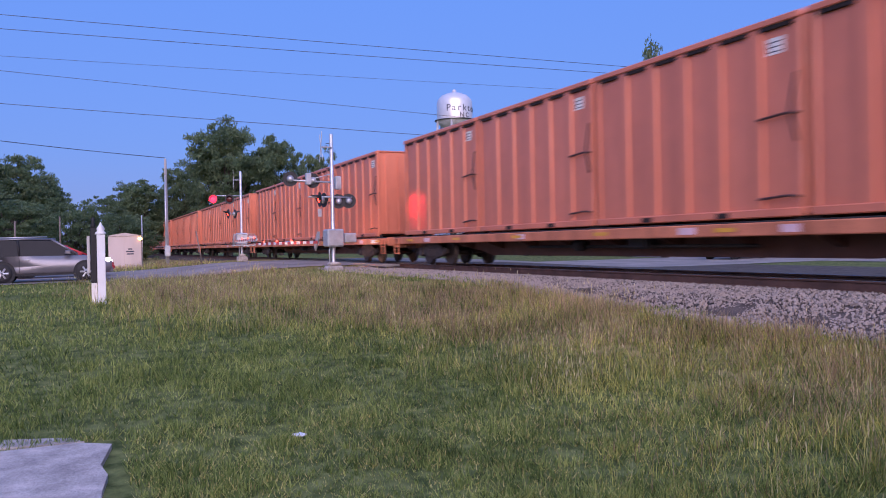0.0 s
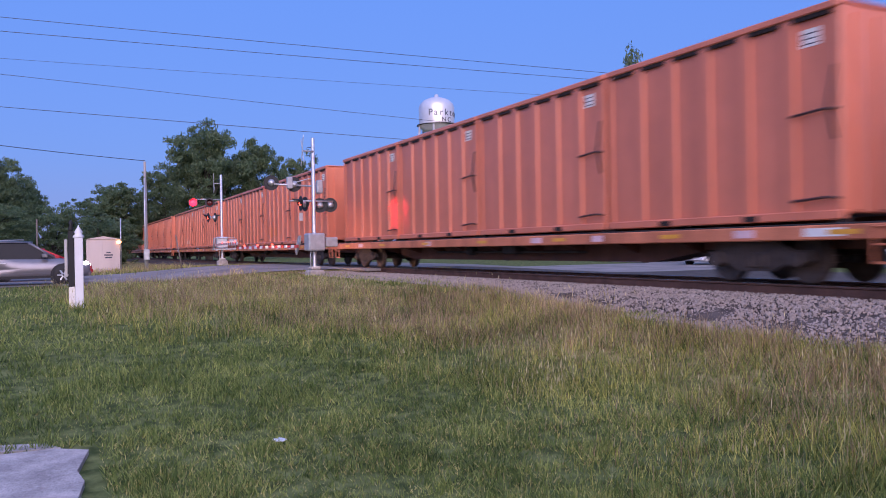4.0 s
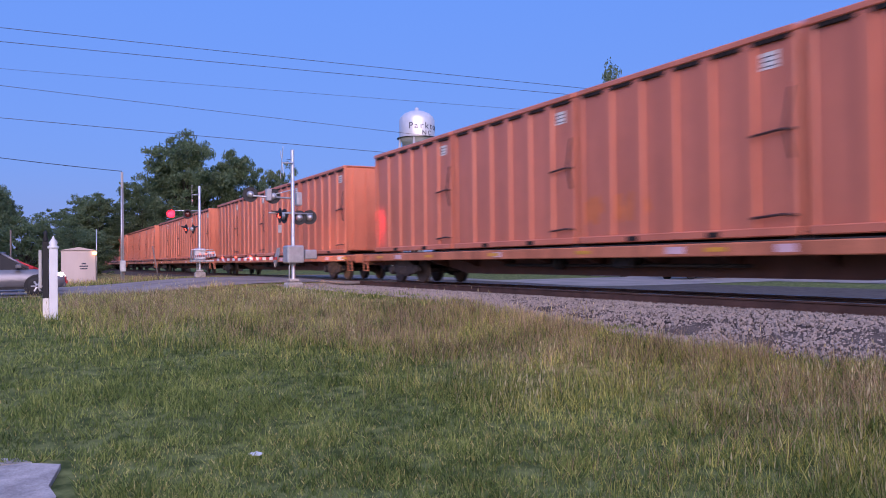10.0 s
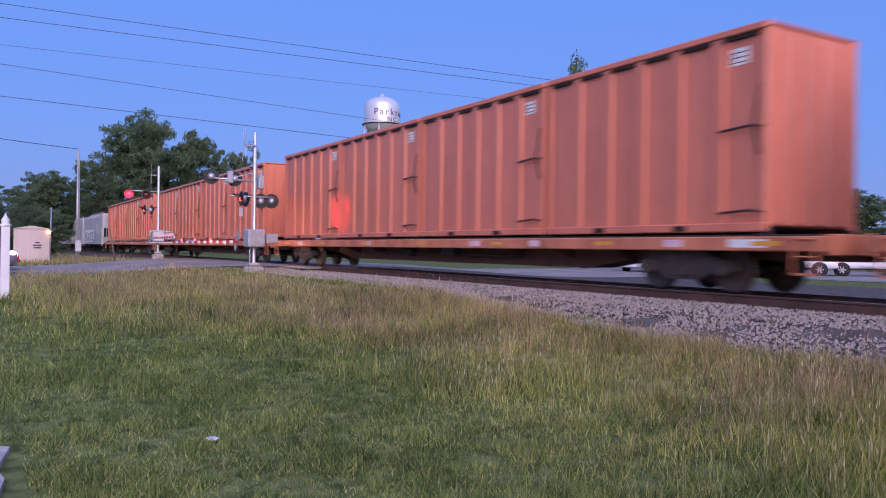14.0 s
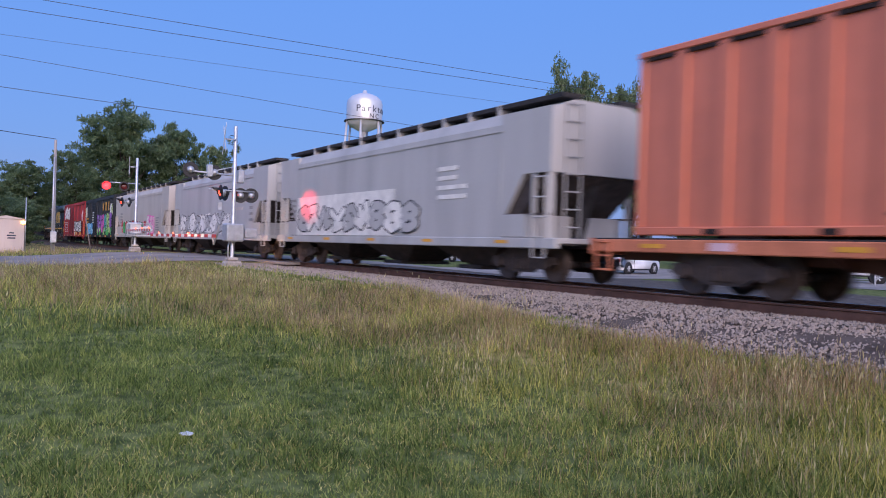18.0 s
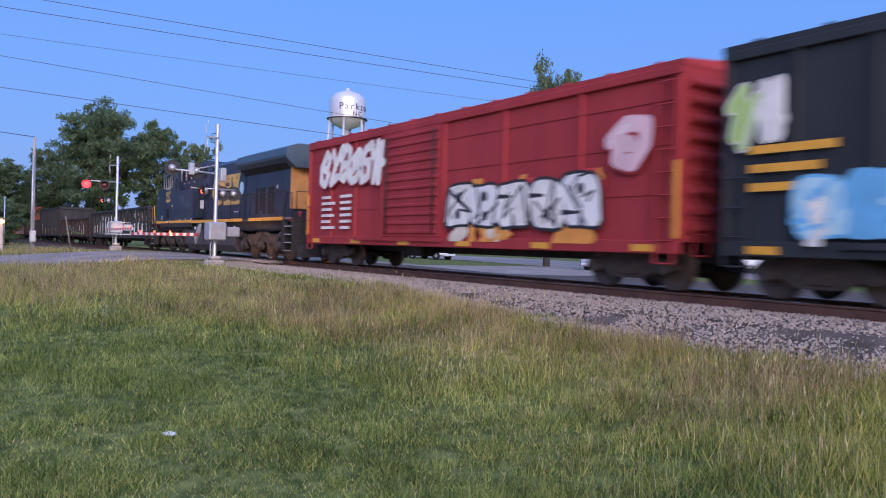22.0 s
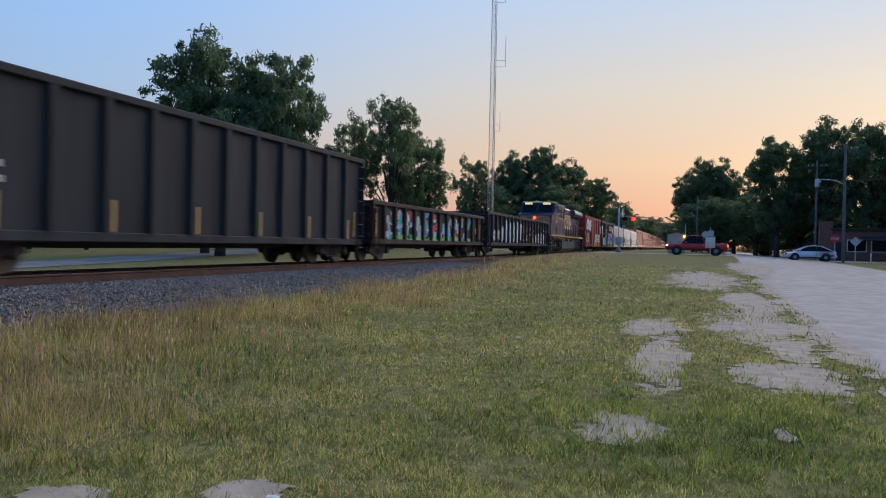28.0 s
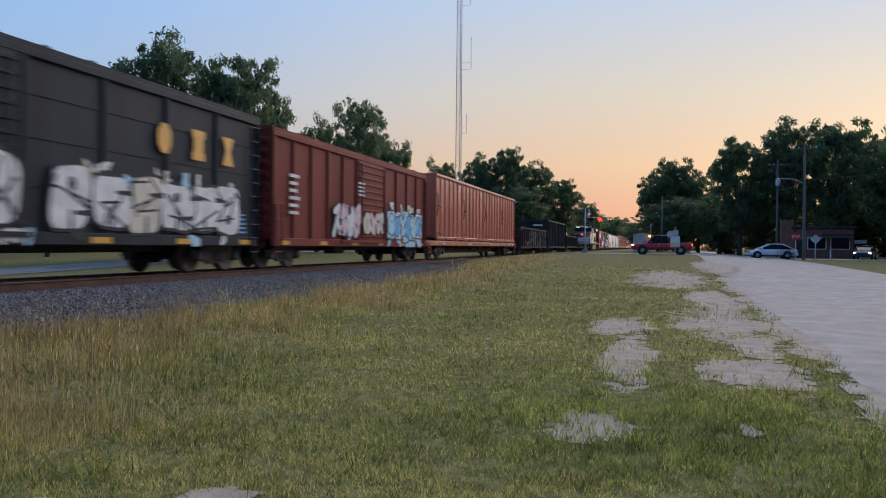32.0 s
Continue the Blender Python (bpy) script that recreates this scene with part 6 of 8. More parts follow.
def crossing_mast(name_label, h, lit_face, arm_dir, arm_len, variant):
    c = thing("crossing_signal", name_label, "crossing signal", "level crossing signals")
    part("foundation", Mesher().box(-0.42, 0.42, -0.42, 0.42, -0.5, 0.10, 0.05).box(-0.30, 0.30, -0.30, 0.30, 0.10, 0.42, 0.06).box(-0.2, 0.2, -0.2, 0.2, 0.42, 0.56, 0.05), "concrete", c, "pale concrete footing")
    part("mast", Mesher().lathe([(0.10, 0.2), (0.10, 0.5), (0.072, 0.6), (0.072, h), (0.05, h + 0.03)], (0, 0, 0), "z", 14), "galv", c, "silver steel mast")
    part("conduit", Mesher().tube([(0.0, -0.16, 0.2), (0.0, -0.16, 1.0), (0.0, -0.10, 1.25)], 0.03, 6), "galv", c)
    mech = part("gate_machine", Mesher().box(-0.18, 0.40, -0.36, 0.30, 1.15, 1.82, 0.05), "galv", c, "grey gate machine cabinet")
    part("cover_latch", Mesher().box(0.40, 0.42, -0.06, 0.04, 1.42, 1.52), "galv", mech)
    part("side_box", Mesher().box(0.05, 0.30, 0.36, 0.85, 1.30, 1.66, 0.03), "galv", c)
    cw = Mesher().prism([(-0.9, 1.0), (-0.5, 1.45), (-0.42, 1.75), (-0.60, 1.75), (-1.02, 1.25)], -0.42, -0.36).prism([(-0.9, 1.0), (-0.5, 1.45), (-0.42, 1.75), (-0.60, 1.75), (-1.02, 1.25)], 0.36, 0.42)
    part("counterweight_arm", cw, "galv", c)
    # lowered gate arm, red and white, with three lamps
    if arm_len:
        n = int(arm_len / 0.4)
        for k in range(n):
            x0 = arm_dir * (0.4 + k * 0.4)
            x1 = arm_dir * (0.4 + (k + 1) * 0.4)
            part("arm_stripe", Mesher().box(x0, x1, -0.52, -0.49, 1.28 + 0.0 * k, 1.40), "reflw" if k % 2 else "reflr", c)
        for k in range(3):
            x = arm_dir * (arm_len * (0.42 + 0.24 * k))
            part("arm_lamp", Mesher().lathe([(0.03, 1.40), (0.04, 1.42), (0.035, 1.47), (0.01, 1.48)], (x, -0.505, 0), "z", 10), "redlit2", c, "small red gate lamp")
    if variant == 0:
        # high bracket with two lamps turned away, lower pair turned away, one lamp glowing down the road
        part("bracket", Mesher().tube([(0, 0, 3.62), (0, -1.55, 3.66)], 0.035, 8).tube([(0, 0, 3.95), (0, -0.9, 3.70)], 0.02, 6), "galv", c)
        part("bracket_box", Mesher().box(-0.1, 0.1, -1.05, -0.85, 3.5, 3.95, 0.03), "galv", c)
        lamp_unit(c, -0.10, -1.62, 3.72, 170, "redoff")
        lamp_unit(c, -0.10, -0.74, 3.68, 170, "redoff")
        lamp_unit(c, -0.12, 0.30, 2.90, 165, "redoff")
        lamp_unit(c, -0.12, 0.72, 2.92, 165, "redoff")
        lamp_unit(c, 0.10, -0.55, 2.95, -95, "redlit2", r=0.10)
        lamp_unit(c, -0.25, -0.25, 2.95, 95, "redlit2", r=0.10)
        part("cross_arm", Mesher().tube([(0, -0.95, 3.05), (0, 0.80, 3.05)], 0.03, 8), "galv", c)
        part("junction_box", Mesher().box(-0.12, 0.14, 0.12, 0.34, 3.35, 3.85, 0.03), "galv", c)
        part("tag_plate", Mesher().box(0.08, 0.09, -0.62, -0.48, 2.3, 2.6), "galv", c)
    else:
        part("cross_arm", Mesher().tube([(0, -1.75, 4.05), (0, 0.2, 4.05)], 0.03, 8), "galv", c)
        lamp_unit(c, 0.12, -1.62, 3.85, lit_face, "redlit", r=0.22)
        lamp_unit(c, 0.12, -0.68, 3.85, lit_face, "redoff")
        lamp_unit(c, -0.05, -0.75, 2.98, -80, "redlit2", r=0.10)
        lamp_unit(c, -0.15, -0.35, 2.98, 100, "redoff")
        part("platform", Mesher().box(-0.5, 0.5, -0.55, 0.75, 1.05, 1.12, 0.01), "galv", c)
        part("platform_rail", Mesher().tube([(0.45, -0.5, 1.1), (0.45, -0.5, 1.75), (0.45, 0.7, 1.75), (0.45, 0.7, 1.1)], 0.025, 6), "galv", c)
    crossbuck(c, h - 0.5, -15 if variant == 0 else -6)
    for k in range(5 if variant == 0 else 2):
        part("step_bolt", Mesher().tube([(0, -0.07, h - 0.35 - k * 0.32), (0, -0.22, h - 0.35 - k * 0.32)], 0.012, 5), "black", c)
    return c


sig_a = crossing_mast("tall silver crossing signal with dark lamp backs and gate machine", 5.45, 0, -1, 8.4, 0)
sig_a.matrix_basis = pose(-28.9, 8.9, 0.42, 0, 0, 4)
sig_b = crossing_mast("silver crossing signal with a glowing red lamp beside the road", 5.5, -10, 1, 9.2, 1)
sig_b.matrix_basis = pose(-47.5, 8.95, 0.66, 0, 0, -3)
sig_c = crossing_mast("distant silver crossing signal with a glowing red lamp", 5.05, 180, -1, 0, 1)
sig_c.matrix_basis = pose(90.0, 7.7, 0.95, 0, 0, 0)

# the flashing lens that faces the rails throws red on the passing cars
red = new("signal_beam", bpy.data.lights.new("signal_beam", "SPOT"))
red.data.energy, red.data.color, red.data.spot_size, red.data.spot_blend, red.data.shadow_soft_size = 4300, (1.0, 0.03, 0.03), radians(25), 1.0, 0.08
red.matrix_world = look((-29.0, 8.9, 3.5), (-26.75, 11.05, 2.95))


# ---- equipment hut with a lamp ----
def hut(label):
    c = thing("equipment_hut", label, "equipment hut", "railway equipment huts")
    part("body", Mesher().box(-1.0, 1.0, -1.0, 1.0, 0.15, 2.25, 0.03), "hut", c)
    part("roof", Mesher().prism([(-1.06, 2.25), (0, 2.45), (1.06, 2.25)], -1.06, 1.06, "x"), "hut", c)
    part("plinth", Mesher().box(-0.9, 0.9, -0.9, 0.9, -0.3, 0.15), "concrete", c)
    part("door", Mesher().box(1.0, 1.02, -0.85, -0.05, 0.3, 2.1, 0.01), "hut", c)
    for k, w in enumerate((0.25, 0.5, 0.42)):
        part("notice_line", Mesher().box(1.001, 1.006, 0.30 - w / 2, 0.30 + w / 2, 1.35 - k * 0.16, 1.43 - k * 0.16), "ink", c)
    part("lamp", Mesher().lathe([(0.03, 0.0), (0.13, 0.05), (0.13, 0.15), (0.03, 0.2)], (1.08, 0.92, 1.95), "z", 12), "lampwarm", c, "glowing warm lamp")
    part("lamp_post", Mesher().tube([(0.9, 1.05, 0), (0.9, 1.05, 3.6)], 0.03, 6), "galv", c)
    return c


hut_a = hut("beige metal railway equipment hut with a glowing lamp")
hut_a.matrix_basis = pose(-55.6, 2.85, 0.28, 0, 0, -2)
hut_b = copy_thing(hut_a, pose(98.0, 1.6, 0.95, 0, 0, 182))


# ---- poles, posts, wires ----
def utility_pole(h, label, arms=(), transformer=False, street=0):
    c = thing("utility_pole", label, "utility pole", "poles")
    part("shaft", Mesher().lathe([(0.16, -0.4), (0.15, 1.0), (0.10, h)], (0, 0, 0), "z", 10), "pole", c)
    for z in arms:
        part("cross_arm", Mesher().box(-0.05, 0.05, -1.1, 1.1, z - 0.06, z + 0.06, 0.01), "pole", c)
        for y in (-1.0, -0.5, 0.5, 1.0):
            part("insulator", Mesher().lathe([(0.03, 0), (0.05, 0.06), (0.02, 0.14)], (0, y, z + 0.06), "z", 8), "white", c)
    if transformer:
        part("transformer", Mesher().lathe([(0.26, 0), (0.28, 0.1), (0.28, 0.85), (0.2, 0.95)], (-0.42, 0, h * 0.72), "z", 14), "galv", c, "pale transformer can")
    if street:
        part("lamp_arm", Mesher().tube([(0, 0, h * 0.66), (0, street * 0.8, h * 0.70), (0, street * 2.2, h * 0.71)], 0.035, 6), "galv", c)
        part("lamp_head", Mesher().lathe([(0.05, 0), (0.16, 0.04), (0.16, 0.12), (0.06, 0.2)], (0, street * 2.3, h * 0.695), "z", 10), "galv", c)
    return c


px, py = at_bearing(84.35, 50)
p1 = utility_pole(6.6, "bare grey utility pole with a metal riser")
p1.matrix_basis = pose(px, py, 0.47)
for ch in p1.children:
    ch.data.materials[0] = M["polegrey"]
    ch.scale = (0.72, 0.72, 1)
part("riser", Mesher().tube([(0.16, -0.06, 0.0), (0.16, -0.06, 5.6)], 0.04, 6), "galv", p1)
part("meter_box", Mesher().box(0.1, 0.32, -0.16, 0.16, 0.7, 1.35, 0.03), "galv", p1)
px, py = at_bearing(-97.95, 108)
p2 = utility_pole(12.0, "dark utility pole with a transformer by the street", (11.3,), True)
p2.matrix_basis = pose(px, py, 0.9)
px, py = at_bearing(-99.6, 82)
p3 = utility_pole(11.0, "dark utility pole with a street lamp arm", (10.6,), False, 1)
p3.matrix_basis = pose(px, py, ground_z(px, py))
px, py = at_bearing(-90.45, 130)
p4 = utility_pole(9.0, "thin distant utility pole")
p4.matrix_basis = pose(px, py, 0.95)
for az, d, h in ((93.6, 52, 3.0), (91.0, 60, 3.6)):
    px, py = at_bearing(az, d)
    q = thing("marker_post", "thin weathered wooden post in the grass", "post", "thin posts")
    part("shaft", Mesher().lathe([(0.06, -0.3), (0.05, h)], (0, 0, 0), "z", 8), "pole", q)
    q.matrix_basis = pose(px, py, ground_z(px, py))
px, py = at_bearing(82.0, 46)
q = thing("leaning_stick", "thin leaning wooden stick beside the crossing", "stick")
part("shaft", Mesher().tube([(0, 0, -0.2), (-0.35, -0.3, 1.9)], 0.035, 6), "pole", q)
q.matrix_basis = pose(px, py, ground_z(px, py))


def wire(p, q, sag, r=0.016):
    c = thing("overhead_wire", "thin black overhead cable", "cable", "overhead wires")
    pts = []
    for k in range(25):
        t = k / 24
        v = Vector(p).lerp(Vector(q), t)
        v.z -= sag * 4 * t * (1 - t)
        pts.append(v - Vector(p))
    part("strand", Mesher().tube(pts, r, 5), "wire", c)
    c.matrix_basis = pose(*p)


def sky_point(az, el, d):
    return (*at_bearing(az, d), EYE + d * math.tan(radians(el)))


# two line poles; the spans between them cross above the crossing
POLE_L, POLE_R = at_bearing(113, 47), at_bearing(37, 56)


def span_at(az):
    """Where the span is met on a bearing: the share of its length, and the distance."""
    d = Vector(at_bearing(az, 1))
    p, q = Vector(POLE_L), Vector(POLE_R)
    e = q - p
    t = (p.x * d.y - p.y * d.x) / (d.x * e.y - d.y * e.x)
    return t, (p + e * t).length


for (px, py), n in ((POLE_L, "tall wooden pole carrying the overhead wires"), (POLE_R, "wooden line pole beyond the tracks")):
    lp = utility_pole(14.2, n, (13.4, 11.0))
    lp.matrix_basis = pose(px, py, ground_z(px, py))
for (a1, e1), (a2, e2), d1, d2, r in (((94.2, 15.0), (53.3, 12.55), 42, 52, 0.022), ((94.2, 14.15), (53.3, 12.0), 42, 52, 0.022), ((94.2, 12.5), (55.5, 10.95), 42, 52, 0.013), ((94.2, 11.6), (65.7, 9.6), 42, 49, 0.018), ((94.3, 9.57), (59.9, 7.5), 42, 50, 0.022)):
    ta, da = span_at(a1)
    tb, db = span_at(a2)
    za, zb = EYE + da * math.tan(radians(e1)), EYE + db * math.tan(radians(e2))
    s = (zb - za) / (tb - ta)
    wire((*POLE_L, za - s * ta), (*POLE_R, za + s * (1 - ta)), 0.12, r * 0.65)
wire(sky_point(84.35, 6.3, 50), (*POLE_L, 9.0), 0.3, 0.02)
px, py = at_bearing(-99.6, 82)
wire((px, py, 8.2), (40, -32, 9.0), 0.8, 0.03)
p5 = utility_pole(11.5, "dark wooden utility pole beside the street", (10.8,))
p5.matrix_basis = pose(40, -32, 0.3)
wire((px, py, 8.6), (*at_bearing(-97.95, 108), 9.2), 0.5, 0.02)

# ---- white post with a pointed cap and a black board beside it ----
px, py = at_bearing(88.55, 19)
fp = thing("fence_post", "weathered white wooden post with a pointed cap and black board", "post")
part("post", Mesher().box(-0.10, 0.10, -0.085, 0.085, -0.3, 1.58, 0.012), "white", fp, "peeling white post")
part("cap", Mesher().lathe([(0.115, 1.58), (0.115, 1.62), (0.07, 1.66), (0.09, 1.71), (0.03, 1.80), (0.008, 1.86)], (0, 0, 0), "z", 8), "white", fp)
part("black_board", Mesher().box(-0.16, -0.10, -0.212, -0.088, 0.5, 1.74, 0.01), "black", fp, "black painted board")
part("board_foot", Mesher().box(-0.155, -0.10, -0.208, -0.092, -0.2, 0.5), "offwhite", fp)
part("white_panel", Mesher().box(-0.22, -0.18, -0.285, -0.222, 0.72, 1.55, 0.01), "hopper", fp)
part("finial", Mesher().lathe([(0.02, 1.70), (0.06, 1.78), (0.03, 1.86), (0.05, 1.92), (0.01, 1.98)], (-0.13, -0.15, 0), "z", 8), "black", fp)
fp.matrix_basis = pose(px, py, 0.38)
# ---- parked and waiting vehicles: local x is forward ----
def loft(ms, secs, smooth_=True):
    """A skin through cross-sections: each is (x, list of (y, z)) with the same count."""
    n = len(secs[0][1])
    vs = [(x, y, z) for x, ring in secs for y, z in ring]
    fs = [(i * n + k, i * n + (k + 1) % n, (i + 1) * n + (k + 1) % n, (i + 1) * n + k) for i in range(len(secs) - 1) for k in range(n)]
    fs += [tuple(range(n - 1, -1, -1)), tuple(range((len(secs) - 1) * n, len(secs) * n))]
    return ms.add(vs, fs, smooth_)


def ring_low(w, z0, z1, t=0.93):
    return [(-w * 0.86, z0), (-w, z0 + 0.16), (-w * 1.0, (z0 + z1) / 2), (-w * t, z1 - 0.04), (-w * t * 0.9, z1), (w * t * 0.9, z1), (w * t, z1 - 0.04), (w, (z0 + z1) / 2), (w, z0 + 0.16), (w * 0.86, z0)]


def ring_top(w0, w1, z0, z1):
    return [(-w0, z0), (-w1 - 0.03, z1 - 0.06), (-w1 * 0.9, z1), (w1 * 0.9, z1), (w1 + 0.03, z1 - 0.06), (w0, z0)]


def road_vehicle(name, label, category, paint, L, w, belt, roof, cab, wb, wr, hood=0.0, bed=None, lights=True, group="vehicles"):
    """cab: stations along x of the glasshouse (rear foot, rear roof, front roof, front foot)."""
    c = thing(name, label, category, group)
    h = L / 2
    z0 = 0.26 if bed is None else 0.42
    nose = belt - hood
    tail = belt if bed is None else belt + 0.02
    body = Mesher()
    secs = [(-h, ring_low(w * 0.88, z0 + 0.12, tail - 0.10)), (-h + 0.12, ring_low(w * 0.97, z0 + 0.04, tail)), (-h + 0.7, ring_low(w, z0, tail)), (cab[0], ring_low(w, z0, belt)), (0, ring_low(w, z0 - 0.02, belt)), (cab[3], ring_low(w, z0, belt - 0.02)), (h - 0.9, ring_low(w * 0.98, z0, nose)), (h - 0.25, ring_low(w * 0.94, z0 + 0.02, nose - 0.07)), (h - 0.04, ring_low(w * 0.86, z0 + 0.06, nose - 0.2)), (h, ring_low(w * 0.80, z0 + 0.12, nose - 0.28))]
    loft(body, secs)
    part("body", body, paint, c, "smooth painted body")
    gl = Mesher()
    a, b, d, e = cab
    w0, w1 = w * 0.90, w * 0.72
    loft(gl, [(a, ring_top(w0 * 0.97, w0 * 0.9, belt - 0.03, belt + 0.03)), (b, ring_top(w0, w1, belt - 0.03, roof - 0.03)), ((b + d) / 2, ring_top(w0, w1, belt - 0.03, roof - 0.01)), (d, ring_top(w0, w1, belt - 0.03, roof - 0.03)), (e, ring_top(w0 * 0.95, w0 * 0.88, belt - 0.05, belt + 0.0))], False)
    part("glasshouse", gl, "glass", c, "dark tinted windows")
    rf = Mesher()
    loft(rf, [(b - 0.12, [(-w1, roof - 0.06), (-w1 * 0.8, roof), (w1 * 0.8, roof), (w1, roof - 0.06)]), ((b + d) / 2, [(-w1 - 0.03, roof - 0.03), (-w1 * 0.8, roof + 0.035), (w1 * 0.8, roof + 0.035), (w1 + 0.03, roof - 0.03)]), (d + 0.12, [(-w1, roof - 0.06), (-w1 * 0.8, roof), (w1 * 0.8, roof), (w1, roof - 0.06)])])
    part("roof", rf, paint, c)
    for sy in (-1, 1):
        for x0, x1, nm in ((a, b, "rear_pillar"), (d, e, "front_pillar")):
            part(nm, Mesher().tube([(x0, sy * (w0 * 0.93 if nm == "rear_pillar" else w1 + 0.03), belt if nm == "rear_pillar" else roof - 0.05), (x1, sy * ((w1 + 0.03) if nm == "rear_pillar" else w0 * 0.9), roof - 0.05 if nm == "rear_pillar" else belt)], 0.045, 6), paint, c)
        xm = (b + d) / 2 - 0.1
        part("door_pillar", Mesher().tube([(xm, sy * (w0 + 0.01), belt - 0.02), (xm - 0.05, sy * (w1 + 0.045), roof - 0.05)], 0.04, 6), "black", c)
        part("mirror", Mesher().box(e - 0.45, e - 0.25, sy * (w0 + 0.02), sy * (w0 + 0.24), belt + 0.02, belt + 0.17, 0.03), paint, c)
        for x in (xm - 0.75, xm + 0.15):
            part("door_handle", Mesher().box(x, x + 0.2, sy * w * 0.985, sy * (w * 0.985 + 0.02), belt - 0.19, belt - 0.15, 0.01), "galv", c)
        part("rocker_trim", Mesher().box(-wb / 2 + 0.4, wb / 2 - 0.4, sy * (w - 0.06), sy * (w - 0.005), z0, z0 + 0.09), "black", c)
        part("door_seam", Mesher().box(xm - 0.01, xm + 0.005, sy * (w - 0.02), sy * (w + 0.004), z0 + 0.12, belt - 0.1), "black", c)
        for wx in (-wb / 2, wb / 2):
            arch = Mesher().lathe([(wr + 0.09, -0.05), (wr + 0.09, 0.012)] if sy > 0 else [(wr + 0.09, -0.012), (wr + 0.09, 0.05)], (wx, sy * w * 0.995, wr), "y", 24)
            part("wheel_arch", arch, "black", c)
            t = part("wheel", Mesher().lathe([(wr * 0.6, -0.11), (wr * 0.96, -0.11), (wr, -0.07), (wr, 0.07), (wr * 0.96, 0.11), (wr * 0.6, 0.11)], (0, 0, 0), "y", 24), "black", c, "black tyre")
            t.matrix_basis = pose(wx, sy * (w - 0.09), wr)
            rim = Mesher().lathe([(wr * 0.62, sy * 0.06), (wr * 0.62, sy * 0.105)] if sy > 0 else [(wr * 0.62, -0.105), (wr * 0.62, -0.06)], (0, 0, 0), "y", 20)
            part("rim_well", rim, "dark", t)
            sp = Mesher()
            for k in range(6):
                b2 = radians(60 * k)
                sp.tube([(0.03 * math.cos(b2), sy * 0.115, 0.03 * math.sin(b2)), (wr * 0.6 * math.cos(b2), sy * 0.112, wr * 0.6 * math.sin(b2))], 0.035, 5)
            part("rim_spokes", sp, "galv", t)
        part("headlamp", Mesher().box(h - 0.30, h - 0.06, sy * w * 0.60, sy * w * 0.90, nose - 0.26, nose - 0.11, 0.03), "lampwhite" if lights else "glass", c)
        part("tail_lamp", Mesher().box(-h - 0.01, -h + 0.10, sy * w * 0.66, sy * w * 0.93, tail - 0.34, tail - 0.12, 0.02), "redlit2" if lights else "signred", c)
    part("front_bumper", Mesher().box(h - 0.12, h + 0.04, -w * 0.8, w * 0.8, z0 + 0.05, z0 + 0.24, 0.04), paint if bed is None else "galv", c)
    part("rear_bumper", Mesher().box(-h - 0.06, -h + 0.1, -w * 0.85, w * 0.85, z0 + 0.05, z0 + 0.24, 0.04), paint if bed is None else "galv", c)
    part("grille", Mesher().box(h - 0.03, h + 0.012, -w * 0.45, w * 0.45, nose - 0.42, nose - 0.22, 0.01), "black", c)
    if bed is not None:
        part("bed_well", Mesher().box(-h + 0.12, bed, -w * 0.82, w * 0.82, belt - 0.02, belt + 0.024), "black", c, "dark open load bed")
        part("tailgate_top", Mesher().box(-h + 0.02, -h + 0.12, -w * 0.88, w * 0.88, belt - 0.02, belt + 0.05, 0.01), paint, c)
    return c


suv = road_vehicle("suv", "silver-grey SUV waiting at the level crossing", "car", "carsilver", 4.75, 0.93, 1.02, 1.66, (-2.25, -1.75, 0.25, 1.15), 2.85, 0.36, hood=0.04)
part("roof_rail", Mesher().tube([(-1.6, -0.62, 1.70), (0.1, -0.62, 1.72)], 0.02, 6), "galv", suv)
suv.matrix_basis = pose(-34.2, -1.13, ground_z(-34.2, -1.1) + 0.03, 0, 0, 90)
car2 = road_vehicle("car", "dark red car waiting behind the grey SUV", "car", "carred", 4.5, 0.90, 0.95, 1.42, (-1.9, -1.1, 0.25, 1.2), 2.65, 0.32, hood=0.10)
car2.matrix_basis = pose(-39.2, -0.75, ground_z(-39.2, -0.5) + 0.03, 0, 0, 90)
truck_r = road_vehicle("pickup_truck", "red pickup truck waiting at the far crossing", "truck", "carred", 5.8, 0.98, 1.12, 1.85, (-0.75, -0.55, 0.75, 1.35), 3.6, 0.40, hood=0.04, bed=-0.85)
truck_r.matrix_basis = pose(80.0, -0.6, ground_z(80, -0.6) + 0.035, 0, 0, 90)
sedan = road_vehicle("car", "white sedan crossing the street", "car", "carwhite", 4.6, 0.90, 0.92, 1.42, (-2.0, -1.0, 0.2, 1.3), 2.7, 0.32, hood=0.10, lights=False)
sedan.matrix_basis = pose(82.5, -11.0, ground_z(82.5, -11) + 0.035, 0, 0, 90)
px, py = at_bearing(35.3, 56)
pick1 = road_vehicle("pickup_truck", "white pickup truck parked beyond the tracks", "truck", "carwhite", 5.6, 0.98, 1.12, 1.85, (-0.75, -0.55, 0.75, 1.35), 3.5, 0.40, hood=0.04, bed=-0.85)
pick1.matrix_basis = pose(px, py, ground_z(px, py) + 0.03, 0, 0, 215)
px, py = at_bearing(30.4, 57)
pick2 = copy_thing(pick1, pose(px, py, ground_z(px, py) + 0.03, 0, 0, 212))
px, py = at_bearing(44.3, 56)
